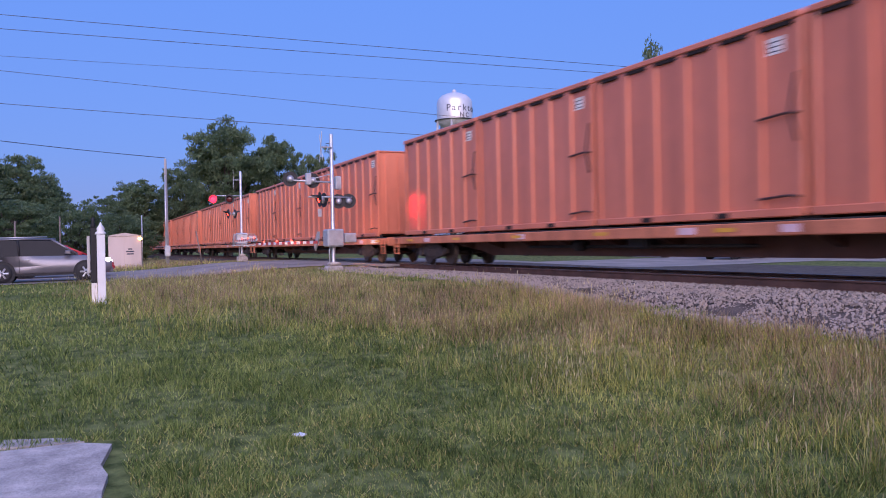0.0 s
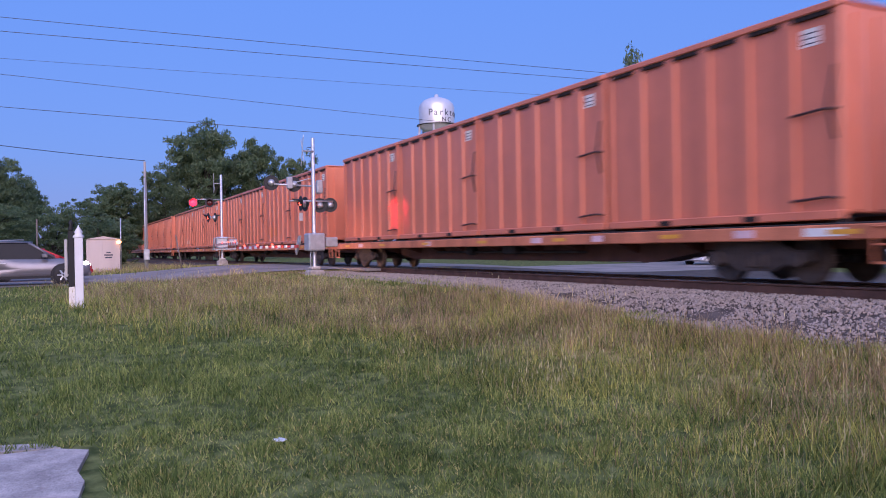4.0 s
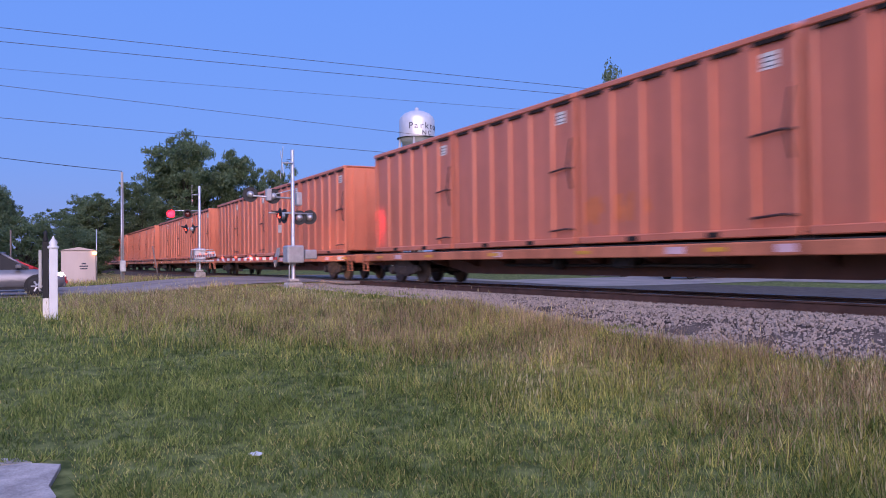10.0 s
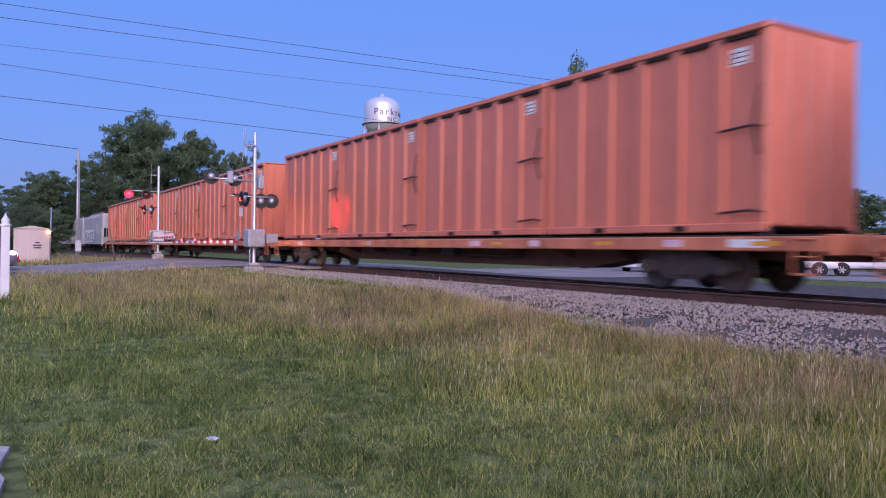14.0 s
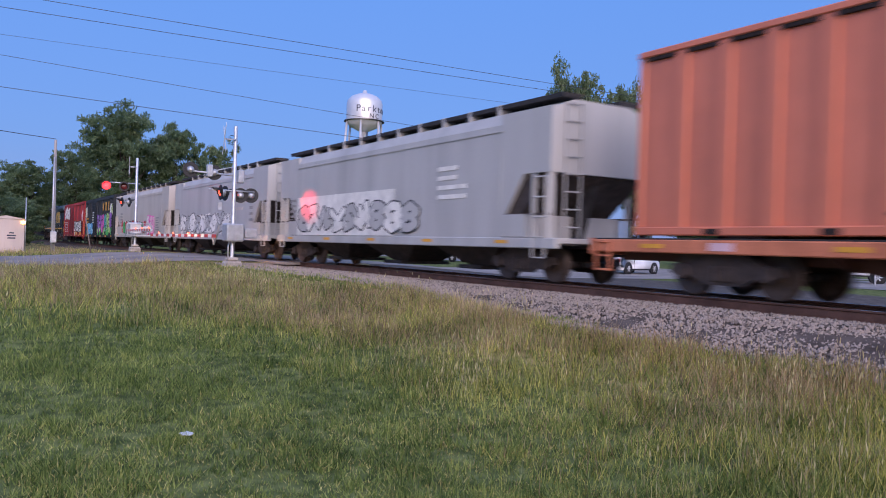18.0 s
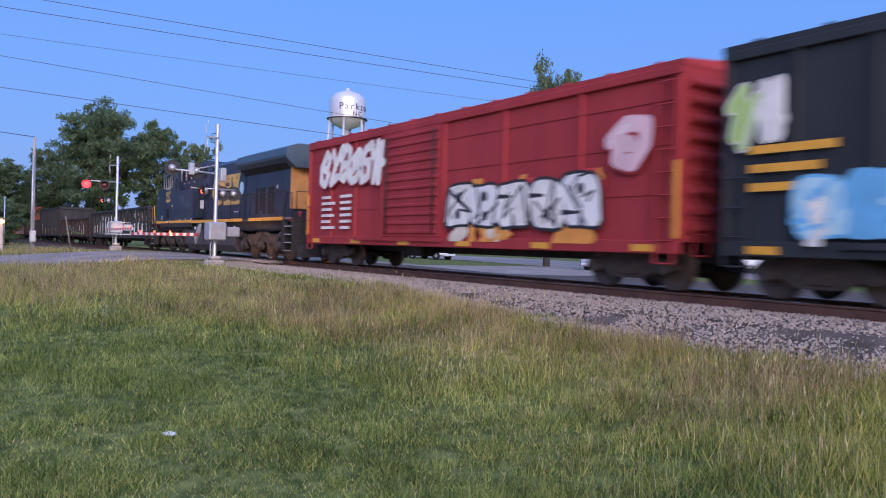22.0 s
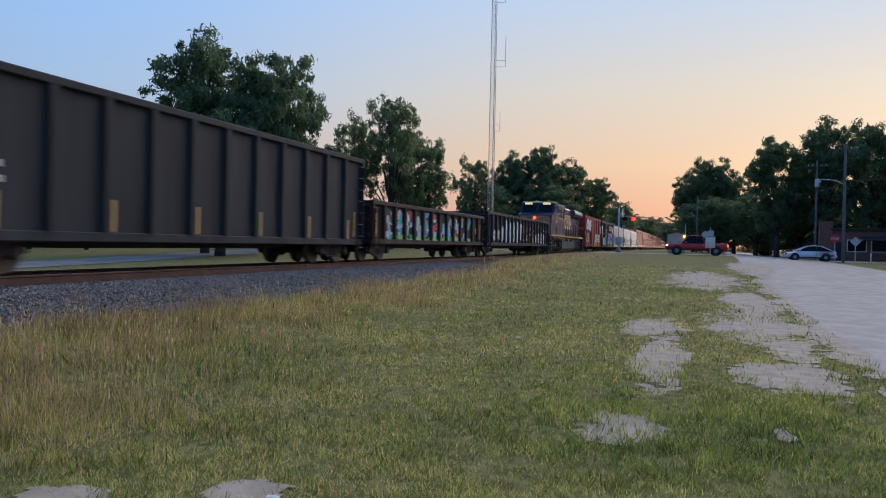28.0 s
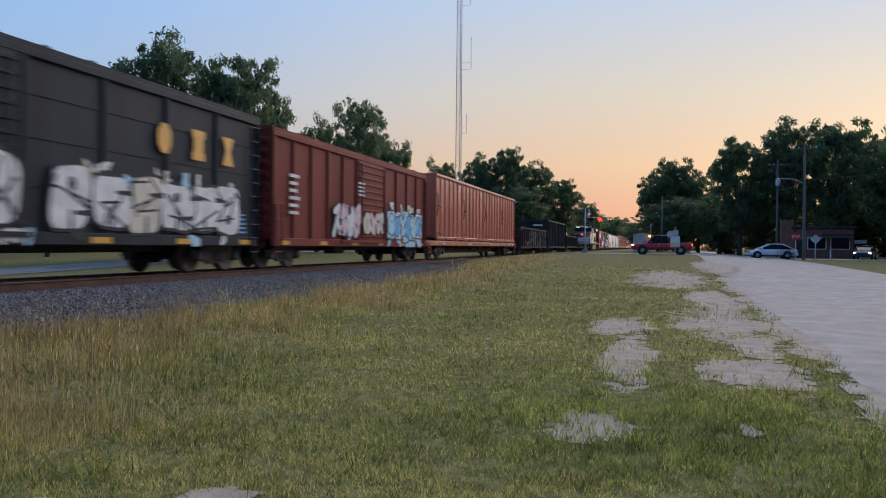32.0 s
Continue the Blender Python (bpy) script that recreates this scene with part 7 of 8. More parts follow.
van = road_vehicle("van", "white van parked beyond the tracks", "van", "carwhite", 5.0, 0.98, 1.15, 2.1, (-2.4, -2.2, 0.7, 1.6), 3.1, 0.36, hood=0.05, lights=False)
van.matrix_basis = pose(px, py, ground_z(px, py) + 0.03, 0, 0, 100)
px, py = at_bearing(57.5, 70)
car5 = road_vehicle("car", "pale car beyond the tracks", "car", "carwhite", 4.5, 0.90, 0.95, 1.42, (-1.9, -1.1, 0.25, 1.2), 2.65, 0.32, hood=0.10, lights=False)
car5.matrix_basis = pose(px, py, ground_z(px, py) + 0.03, 0, 0, 20)
px, py = at_bearing(-103.2, 92)
car6 = road_vehicle("car", "dark car with its lamps lit behind a fence", "car", "navy", 4.5, 0.90, 0.95, 1.42, (-1.9, -1.1, 0.25, 1.2), 2.65, 0.32, hood=0.10)
car6.matrix_basis = pose(px, py, ground_z(px, py), 0, 0, 160)

# dipped headlamps of the waiting SUV, on the passing cars
for dx in (-0.62, 0.62):
    hl = new("headlamp_beam", bpy.data.lights.new("headlamp_beam", "SPOT"))
    hl.data.energy, hl.data.color, hl.data.spot_size, hl.data.spot_blend, hl.data.shadow_soft_size = 1500, (1.0, 0.55, 0.18), radians(30), 1.0, 0.06
    hl.matrix_world = look((-34.2 + dx, 1.45, ground_z(-34.2, 1.3) + 0.75), (-31.0 + dx, 11.2, 1.25))
# ---- water tower ----
def water_tower():
    c = thing("water_tower", "silver water tower on legs with dark lettering", "water tower")
    R, H = 4.05, 36.2
    prof = [(0.6, H - 9.0), (1.6, H - 8.7), (3.2, H - 7.9), (4.0, H - 7.0), (R, H - 6.6), (R, H - 2.6), (3.8, H - 1.9), (2.9, H - 1.0), (1.5, H - 0.45), (0.5, H - 0.3), (0.45, H + 0.3), (0.1, H + 0.5)]
    part("tank", Mesher().lathe(prof, (0, 0, 0), "z", 40), "tank", c, "silver rounded tank")
    part("balcony", Mesher().lathe([(R, H - 6.75), (R + 0.55, H - 6.75), (R + 0.55, H - 6.65), (R, H - 6.6)], (0, 0, 0), "z", 40), "dark", c, "dark walkway ring")
    part("riser", Mesher().lathe([(0.6, -1), (0.6, H - 8.8)], (0, 0, 0), "z", 16), "tank", c)
    for k in range(6):
        a = 2 * math.pi * (k + 0.4) / 6
        part("leg", Mesher().tube([(math.cos(a) * 6.2, math.sin(a) * 6.2, -1), (math.cos(a) * (R + 0.05), math.sin(a) * (R + 0.05), H - 6.7)], 0.26, 10), "tank", c)
        for z in (9, 18):
            f = 1 - (z + 1) / (H - 5.7)
            r0 = R + (6.2 - R) * f
            b = 2 * math.pi * (k + 1.4) / 6
            part("strut", Mesher().tube([(math.cos(a) * r0, math.sin(a) * r0, z), (math.cos(b) * r0, math.sin(b) * r0, z)], 0.09, 6), "tank", c)
    return c


wt = water_tower()
px, py = at_bearing(63.83, 178)
wt.matrix_basis = pose(px, py, 0.0)


def wrap_letters(parent, txt, size, z, R, mid, spread):
    """Letters set round a drum, one by one. mid: the bearing of the middle on the drum, degrees."""
    for k, ch in enumerate(txt):
        a = radians(mid + (k - (len(txt) - 1) / 2) * spread)
        me = text_mesh(ch, size, 0.03)
        me.materials.clear()
        me.materials.append(M["ink"])
        piece("letter", me, parent, (math.cos(a) * R, math.sin(a) * R, z), math.degrees(a) + 90)


_face = math.degrees(math.atan2(-py, -px))
wrap_letters(wt, "Parkton", 2.1, 31.9, 4.07, _face + 33, 17.5)
wrap_letters(wt, "NC", 1.5, 30.3, 4.07, _face + 34, 20.0)


# ---- lattice radio mast ----
def radio_mast():
    c = thing("radio_mast", "tall slender lattice radio mast", "radio mast")
    H, r = 64.0, 0.48
    cor = [(r * math.cos(radians(90 + 120 * k)), r * math.sin(radians(90 + 120 * k))) for k in range(3)]
    for x, y in cor:
        part("leg", Mesher().tube([(x, y, -0.5), (x * 0.7, y * 0.7, H)], 0.05, 6), "galv", c)
    br = Mesher()
    n = 70
    for i in range(n):
        za, zb = H * i / n, H * (i + 1) / n
        fa, fb = 1 - 0.3 * i / n, 1 - 0.3 * (i + 1) / n
        for k in range(3):
            a, b = cor[k], cor[(k + 1) % 3]
            br.tube([(a[0] * fa, a[1] * fa, za), (b[0] * fb, b[1] * fb, zb)], 0.025, 4)
            br.tube([(a[0] * fb, a[1] * fb, zb), (b[0] * fb, b[1] * fb, zb)], 0.02, 4)
    part("bracing", br, "galv", c)
    for z, w in ((26.5, 1.6), (35.5, 1.4), (17.5, 1.0)):
        part("antenna", Mesher().tube([(0, -0.3, z), (0.2, -w, z), (0.2, -w, z + 4.5 * w / 1.6)], 0.035, 6).tube([(0, -0.3, z + 0.9), (0.2, -w, z + 0.9)], 0.025, 6), "galv", c)
    return c


rm = radio_mast()
px, py = at_bearing(-75.9, 110)
rm.matrix_basis = pose(px, py, 0.0)


# ---- buildings ----
def brick_shop():
    c = thing("brick_building", "low dark brick building with a flat roof and awning", "building")
    part("wall", Mesher().box(-4, 4, -3.1, 3.1, 0, 3.4, 0.02), "brick", c)
    part("roof", Mesher().box(-4.3, 4.3, -3.4, 3.4, 3.4, 3.65, 0.03), "dark", c)
    part("side_tower", Mesher().box(-4.2, -1.5, 3.1, 4.5, 0, 4.4, 0.03), "brick", c)
    for y in (-1.7, 0.7):
        w = part("window", Mesher().box(-4.02, -3.99, y - 0.9, y + 0.9, 1.1, 2.3), "glass", c)
        part("window_frame", Mesher().box(-4.05, -4.0, y - 1.0, y - 0.9, 1.0, 2.4).box(-4.05, -4.0, y + 0.9, y + 1.0, 1.0, 2.4).box(-4.05, -4.0, y - 0.9, y + 0.9, 2.3, 2.4).box(-4.05, -4.0, y - 0.9, y + 0.9, 1.0, 1.1), "cream", w)
    part("door", Mesher().box(-4.04, -3.98, 1.9, 2.8, 0, 2.1, 0.01), "dark", c)
    part("awning", Mesher().prism([(-5.3, 2.35), (-4.0, 2.75), (-4.0, 2.65), (-5.3, 2.28)], -2.9, 0.2), "dark", c)
    part("shop_sign", Mesher().box(-5.4, -5.32, -4.2, -3.0, 1.7, 2.1), "faded", c)
    return c


shop = brick_shop()
px, py = at_bearing(-100.6, 103)
shop.matrix_basis = pose(px, py, ground_z(px, py), 0, 0, -6)


def hall():
    c = thing("roadside_hall", "cream building with a maroon metal roof", "building")
    part("wall", Mesher().box(-7, 7, -4, 4, -0.3, 3.1), "cream", c)
    part("roof", Mesher().prism([(-4.6, 3.0), (0, 5.3), (4.6, 3.0), (4.6, 3.15), (0, 5.5), (-4.6, 3.15)], -7.5, 7.5, "x"), "maroon", c)
    part("gable", Mesher().prism([(-4, 3.05), (4, 3.05), (0, 5.1)], -6.9, 6.9, "x"), "cream", c)
    for k in range(14):
        x = -7.2 + k * 1.1
        part("roof_seam", Mesher().prism([(-4.6, 3.16), (0, 5.51), (0, 5.55), (-4.6, 3.20)], x, x + 0.05, "x"), "maroon", c)
    for x in (-5, -1.5, 3.5):
        w = part("window", Mesher().box(x - 0.6, x + 0.6, -4.03, -3.98, 0.9, 2.1), "glass", c)
        part("window_frame", Mesher().box(x - 0.68, x + 0.68, -4.05, -4.0, 2.1, 2.2).box(x - 0.68, x + 0.68, -4.05, -4.0, 0.8, 0.9), "white", w)
    part("door", Mesher().box(0.8, 1.8, -4.03, -3.98, -0.1, 2.0), "white", c)
    return c


hl_ = hall()
hl_.matrix_basis = pose(4.5, 46.0, 0.2, 0, 0, 2)

# ---- signs ----
def sign_post(label, category, h, face):
    c = thing("road_sign", label, category, "road signs")
    part("post", Mesher().box(-0.035, 0.035, -0.035, 0.035, -0.3, h, 0.006), "galv", c)
    return c


px, py = at_bearing(-99.1, 78)
st = sign_post("red octagonal stop sign on a steel post", "sign", 2.4, 0)
oc = [(0.38 * math.cos(radians(22.5 + 45 * k)), 2.15 + 0.38 * math.sin(radians(22.5 + 45 * k))) for k in range(8)]
part("sign_face", Mesher().prism(oc, -0.06, -0.04, "x"), "signred", st, "red octagon")
lettering("sign_letters", "STOP", 0.27, "white", st, (-0.063, 0, 2.15), -90)
st.matrix_basis = pose(px, py, ground_z(px, py), 0, 0, -6)
px, py = at_bearing(-100.3, 80)
dm = sign_post("grey back of a diamond road sign", "sign", 2.2, 0)
part("sign_back", Mesher().prism([(0, 1.5), (0.45, 1.95), (0, 2.4), (-0.45, 1.95)], -0.06, -0.045, "x"), "galv", dm)
dm.matrix_basis = pose(px, py, ground_z(px, py))
px, py = at_bearing(28.75, 52)
st2 = copy_thing(st, pose(px, py, ground_z(px, py), 0, 0, -120))
px, py = at_bearing(-91.35, 74)
ws = sign_post("pale backs of road signs on a post by the far crossing", "sign", 2.6, 0)
part("sign_back", Mesher().box(-0.06, -0.045, -0.42, 0.42, 1.15, 1.75), "offwhite", ws)
part("sign_back", Mesher().box(-0.06, -0.045, -0.42, 0.42, 0.75, 1.12), "gcream", ws)
part("sign_back", Mesher().box(-0.06, -0.045, -0.28, 0.20, 1.80, 2.30), "galv", ws)
part("round_sign", Mesher().lathe([(0.3, -0.08), (0.3, -0.065)], (0, 0.42, 1.95), "x", 20), "galv", ws)
ws.matrix_basis = pose(px, py, ground_z(px, py))
for az, d in ((-101.2, 84), (-104.5, 84)):
    px, py = at_bearing(az, d)
    bo = thing("bollard", "short white marker post", "post", "marker posts")
    part("post", Mesher().lathe([(0.06, -0.2), (0.06, 0.9), (0.03, 0.95)], (0, 0, 0), "z", 8), "white", bo)
    bo.matrix_basis = pose(px, py, ground_z(px, py))
fe = thing("wire_fence", "dark chain-link fence beside the street", "fence")
for k in range(12):
    px, py = 78 + 0.3 * k, -22 - k * 2.2
    part("post", Mesher().tube([(px, py, 0.6), (px, py, 2.3)], 0.04, 6), "dark", fe)
    if k < 11:
        part("rail", Mesher().tube([(px, py, 2.25), (px + 0.3, py - 2.2, 2.25)], 0.025, 5), "dark", fe)
        part("rail", Mesher().tube([(px, py, 1.2), (px + 0.3, py - 2.2, 1.2)], 0.015, 5), "dark", fe)
px, py = at_bearing(-95.3, 125)
yl = thing("yard_lamp", "small bright yard lamp on a pole among the trees", "lamp")
part("pole", Mesher().tube([(0, 0, -0.5), (0, 0, 6.6)], 0.08, 6), "pole", yl)
part("bulb", Mesher().lathe([(0.05, 6.5), (0.2, 6.6), (0.2, 6.75), (0.05, 6.85)], (0, 0, 0), "z", 10), "lampwhite", yl)
yl.matrix_basis = pose(px, py, 1.0)
px, py = at_bearing(-92.0, 140)
yl2 = copy_thing(yl, pose(px, py, -2.0))
# ---- trees ----
def tree_kind(seed, dens, lobes, leaf, gap):
    """A unit tree 10 m high: trunk with limbs, and a crown of small leaf sprays in uneven lobes."""
    rng = np.random.default_rng(seed)
    tr = Mesher()
    tr.tube([(0, 0, -0.5), (0.05, 0, 1.5), (0.12, 0.05, 3.2), (0.05, 0.1, 5.6)], 0.34, 9, 0.14)
    cs = []
    for k in range(lobes):
        d = rng.normal(size=3)
        d /= np.linalg.norm(d)
        u = rng.uniform(0.35, 1.0) ** 0.6
        cs.append((2.75 * d[0] * u, 2.75 * d[1] * u, 5.3 + 3.5 * d[2] * u, rng.uniform(0.7, 1.3)))
    for x, y, z, s in cs[::2]:
        tr.tube([(0.08, 0.05, max(1.8, z * 0.45)), (x * 0.5, y * 0.5, z * 0.8), (x * 0.9, y * 0.9, z)], 0.11, 5, 0.03)
    n = dens
    # leaves gather in sprays on the skin of each lobe, with gaps between them
    sprays = []
    for x, y, z, r in cs:
        for k in range(max(3, int(7 * r))):
            d = rng.normal(size=3)
            d /= np.linalg.norm(d)
            q = r * rng.uniform(0.55, 1.12)
            sprays.append((x + 1.15 * d[0] * q, y + 1.15 * d[1] * q, z + 0.8 * d[2] * q, rng.uniform(0.22, 0.48)))
    C = np.array(sprays)[rng.integers(0, len(sprays), n)]
    d = rng.normal(size=(n, 3))
    d /= np.linalg.norm(d, axis=1)[:, None]
    rad = C[:, 3] * rng.uniform(gap, 1.0, n) ** 0.5 * rng.choice([1.0, 1.0, 1.35], n)
    P = C[:, :3] + d * rad[:, None] * np.array([1.15, 1.15, 0.7])
    u = rng.normal(size=(n, 3))
    u /= np.linalg.norm(u, axis=1)[:, None]
    w = np.cross(u, rng.normal(size=(n, 3)))
    w /= np.linalg.norm(w, axis=1)[:, None]
    s = leaf * rng.uniform(0.6, 1.3, n)[:, None]
    V = np.stack([P - u * s, P + w * s * 0.62, P + u * s], 1).reshape(-1, 3)
    V[:, 2] *= 9.9 / np.percentile(V[:, 2], 99.0)
    V[:, :2] *= 3.4 / np.percentile(np.abs(V[:, :2]), 99.0)
    F = np.arange(3 * n).reshape(-1, 3)
    return tr, V, F


TREES = {}


def tree(kind, az, d, el, width, label="leafy green tree against the dusk sky", sink=0.0):
    if kind not in TREES:
        seed, dens, lobes, leaf, gap, mt = {"oak": (14, 30000, 66, 0.15, 0.12, "leaf"), "oak_b": (23, 30000, 62, 0.15, 0.12, "leaf"), "ash": (37, 16000, 44, 0.14, 0.05, "leaf2"), "bush": (41, 20000, 60, 0.16, 0.2, "leaf"), "thin": (53, 8000, 28, 0.13, 0.05, "leaf2")}[kind]
        tr, V, F = tree_kind(seed, dens, lobes, leaf, gap)
        me = bpy.data.meshes.new("crown")
        me.from_pydata(V.tolist(), [], F.tolist())
        me.materials.append(M[mt])
        TREES[kind] = (tr.mesh("trunk", M["bark"]), me)
    x, y = at_bearing(az, d)
    z = ground_z(x, y) - (2.2 if kind == "bush" and el < 3.3 else sink)
    H = EYE + d * math.tan(radians(el)) - z
    c = thing("tree", label, "tree", "trees")
    for nm, me in zip(("trunk", "crown"), TREES[kind]):
        piece(nm, me, c)
    sw, sh = width / 7.6, H / 9.9
    c.matrix_basis = pose(x, y, z, 0, 0, (az * 37 + d * 11) % 360) @ Matrix.Diagonal((sw, sw, sh, 1))
    return c


for row in (
    # beyond the crossing
    ("oak", 80.2, 112, 8.4, 12.5), ("oak_b", 76.6, 115, 7.5, 9.5), ("ash", 73.9, 118, 6.6, 7.5), ("oak", 83.2, 125, 5.6, 8.0), ("oak_b", 85.9, 120, 4.5, 9.5), ("bush", 88.0, 118, 3.4, 9.0),
    ("bush", 90.4, 76, 3.15, 6.6), ("oak_b", 93.9, 84, 6.1, 8.5), ("oak", 91.9, 95, 4.8, 5.5), ("oak_b", 96.8, 80, 6.3, 9.0), ("bush", 94.0, 70, 3.4, 7.0), ("bush", 87.0, 92, 2.4, 7.5), ("oak", 99.5, 85, 6.6, 10), ("bush", 84.5, 140, 3.2, 12),
    # behind the train
    ("oak_b", 71.0, 125, 4.4, 10), ("bush", 67.6, 125, 4.4, 9), ("ash", 61.2, 120, 6.8, 8.5), ("oak", 64.2, 130, 4.8, 9), ("bush", 57.5, 125, 4.8, 12), ("ash", 49.0, 60, 12.6, 6.4), ("ash", 44.3, 62, 11.4, 5.8), ("oak_b", 35.2, 82, 5.4, 6.2), ("oak", 31.5, 90, 3.8, 8),
    ("oak", 40.0, 95, 4.2, 9), ("bush", 52.5, 120, 4.2, 12), ("oak_b", 26.0, 92, 4.4, 9), ("oak", 20.0, 95, 4.8, 9), ("bush", 14.5, 90, 4.0, 9), ("oak_b", -12, 85, 5.0, 9), ("oak", -18.5, 90, 5.4, 10), ("bush", -25, 85, 4.6, 9), ("oak", -31, 88, 5.4, 10), ("ash", -38.5, 80, 6.4, 9), ("thin", -44.5, 72, 7.2, 6),
    # towards the sunset, far side
    ("thin", -47.9, 70, 8.2, 4.6), ("oak", -55.5, 62, 13.2, 8.8), ("oak_b", -59.8, 60, 12.7, 8.2), ("bush", -56.5, 58, 8.5, 9.5), ("ash", -65.6, 78, 8.6, 6), ("ash", -68.6, 76, 10.0, 7.5), ("bush", -70.6, 80, 7.6, 7), ("bush", -62.6, 75, 6.2, 9), ("bush", -51.0, 80, 6.2, 8),
    ("ash", -74.4, 135, 6.0, 7.5), ("oak", -77.4, 150, 6.3, 9), ("oak_b", -79.3, 152, 6.9, 9.5), ("oak", -81.5, 158, 5.8, 9), ("oak_b", -83.3, 165, 4.7, 9), ("bush", -84.9, 190, 3.2, 10), ("bush", -75.8, 140, 4.2, 12), ("bush", -80.2, 145, 4.4, 12),
    ("bush", -86.4, 360, 2.2, 22), ("bush", -87.9, 380, 2.0, 22), ("oak", -85.2, 330, 2.4, 18), ("bush", -89.4, 330, 2.0, 20),
    # towards the sunset, street side
    ("oak", -90.2, 155, 5.2, 9), ("oak_b", -91.3, 150, 6.0, 9), ("oak", -92.9, 150, 4.9, 8.5), ("bush", -91.5, 140, 3.4, 13), ("oak_b", -95.6, 122, 7.2, 9.5), ("oak", -98.4, 122, 8.1, 11), ("oak_b", -101.6, 118, 8.0, 11), ("oak", -104.6, 112, 7.2, 10), ("bush", -97.0, 130, 4.6, 14), ("bush", -103.0, 128, 4.8, 14), ("oak_b", -107.6, 100, 8.6, 11), ("bush", -94.3, 135, 3.6, 10), ("oak", -111.5, 92, 9.0, 12), ("bush", -107.0, 110, 5, 14),
    # the last four stand unseen, added to darken reflections on the train sides
    ("bush", -91.9, 160, 2.3, 15), ("bush", -94.9, 150, 2.5, 15), ("bush", -98.0, 140, 2.7, 15), ("bush", -101.2, 136, 2.8, 15), ("bush", -104.4, 130, 2.9, 15), ("bush", -108.2, 118, 3.2, 14), ("oak_b", -116.5, 80, 9.5, 12), ("oak", -123, 75, 9.5, 12), ("oak_b", -131, 78, 9.0, 12), ("oak", -140, 80, 9.0, 12),
):
    tree(*row)
snag = thing("dead_tree", "bare dead branches above the low trees", "tree")
part("branches", Mesher().tube([(0, 0, 0), (0.3, 0.2, 5), (0.1, 0.5, 9.4)], 0.16, 6, 0.03).tube([(0.25, 0.2, 4.5), (1.4, 0.6, 7.8)], 0.09, 5, 0.02).tube([(0.25, 0.3, 6), (-0.9, 0.2, 8.8)], 0.07, 5, 0.02).tube([(0.2, 0.3, 7), (0.8, 1.0, 9)], 0.05, 5, 0.015), "bark", snag)
px, py = at_bearing(-43.3, 66)
snag.matrix_basis = pose(px, py, 0)
# ---- concrete slab at the lawn's edge ----
slab = thing("concrete_slab", "cracked pale concrete slab set in the lawn", "slab", kind="structure")
part("slab_piece", Mesher().prism([(-7.05, -2.6), (-7.0, -0.02), (-6.82, 0.22), (-6.2, 0.12), (-5.9, 0.16), (-5.5, 0.11), (-3.8, 0.04), (-3.6, -2.6)], -0.08, 0.045, "z"), "concrete", slab)
part("slab_chip", Mesher().prism([(-7.2, -0.7), (-7.08, 0.02), (-7.3, -0.1), (-7.5, -0.6)], -0.05, 0.03, "z"), "concrete", slab)

# ---- bare sandy patches ----
DIRT = [(16.2, 0.55, 2.0, 0.72), (12.2, 0.38, 4.2, 0.44), (7.1, 0.45, 0.85, 0.48), (36.0, -0.6, 7.0, 2.0), (17.2, -1.35, 3.7, 1.2), (10.5, -1.22, 1.5, 0.68), (24.5, -1.7, 5.0, 0.8), (13.2, -1.55, 1.6, 0.4), (7.25, -0.82, 0.26, 0.09), (3.8, 3.62, 0.30, 0.26), (4.35, 2.6, 0.26, 0.28), (48.0, -3.2, 9.0, 1.3)]


GRID = np.random.default_rng(77).uniform(-1, 1, (256, 256))


def patchy(x, y, s, seed):
    """Smooth random patches, about 1/s metres across, from -1 to 1."""
    u, v = x * s + seed * 13.7, y * s - seed * 7.3
    i, j = np.floor(u).astype(int), np.floor(v).astype(int)
    f, g = u - i, v - j
    f, g = f * f * (3 - 2 * f), g * g * (3 - 2 * g)
    a, b, c, d = GRID[i % 256, j % 256], GRID[(i + 1) % 256, j % 256], GRID[i % 256, (j + 1) % 256], GRID[(i + 1) % 256, (j + 1) % 256]
    return (a * (1 - f) + b * f) * (1 - g) + (c * (1 - f) + d * f) * g


def ramp01(a, b, x):
    t = np.clip((x - a) / (b - a), 0, 1)
    return t * t * (3 - 2 * t)


def ground_zs(x, y):
    z = 0.42 * ramp01(6, 20, -x) + 0.95 * ramp01(12, 80, x)
    z = z - 0.38 * ramp01(2, 14, -y) * ramp01(30, 78, x)
    z = z + 0.22 * ramp01(5, 9, y) * (1 - ramp01(30, 80, abs(x))) * (1 - ramp01(14.5, 20, y))
    c = ramp01(1.0, 9.5, y) * (1 - ramp01(16, 26, y))
    return z + (0.80 - z) * c * ramp01(29, 34, -x) * (1 - ramp01(52, 60, -x))


def crumbs(x, y):
    return 0.75 * patchy(x, y, 1.1, 4.0) + 0.5 * patchy(x, y, 3.1, 14.0) + 0.55 * patchy(x, y, 8.0, 24.0)


def oval(x, y, cx, cy, rx, ry):
    return 1.5 * (0.75 - ((x - cx) / rx) ** 2 - ((y - cy) / ry) ** 2)


def verge_field(x, y):
    return 0.38 - abs(y + 2.05 + 0.0226 * x) / 0.42 + 0.6 * patchy(x, y, 0.7, 34.0) + 0.4 * patchy(x, y, 2.6, 44.0) + 0.25 * patchy(x, y, 8.0, 54.0)


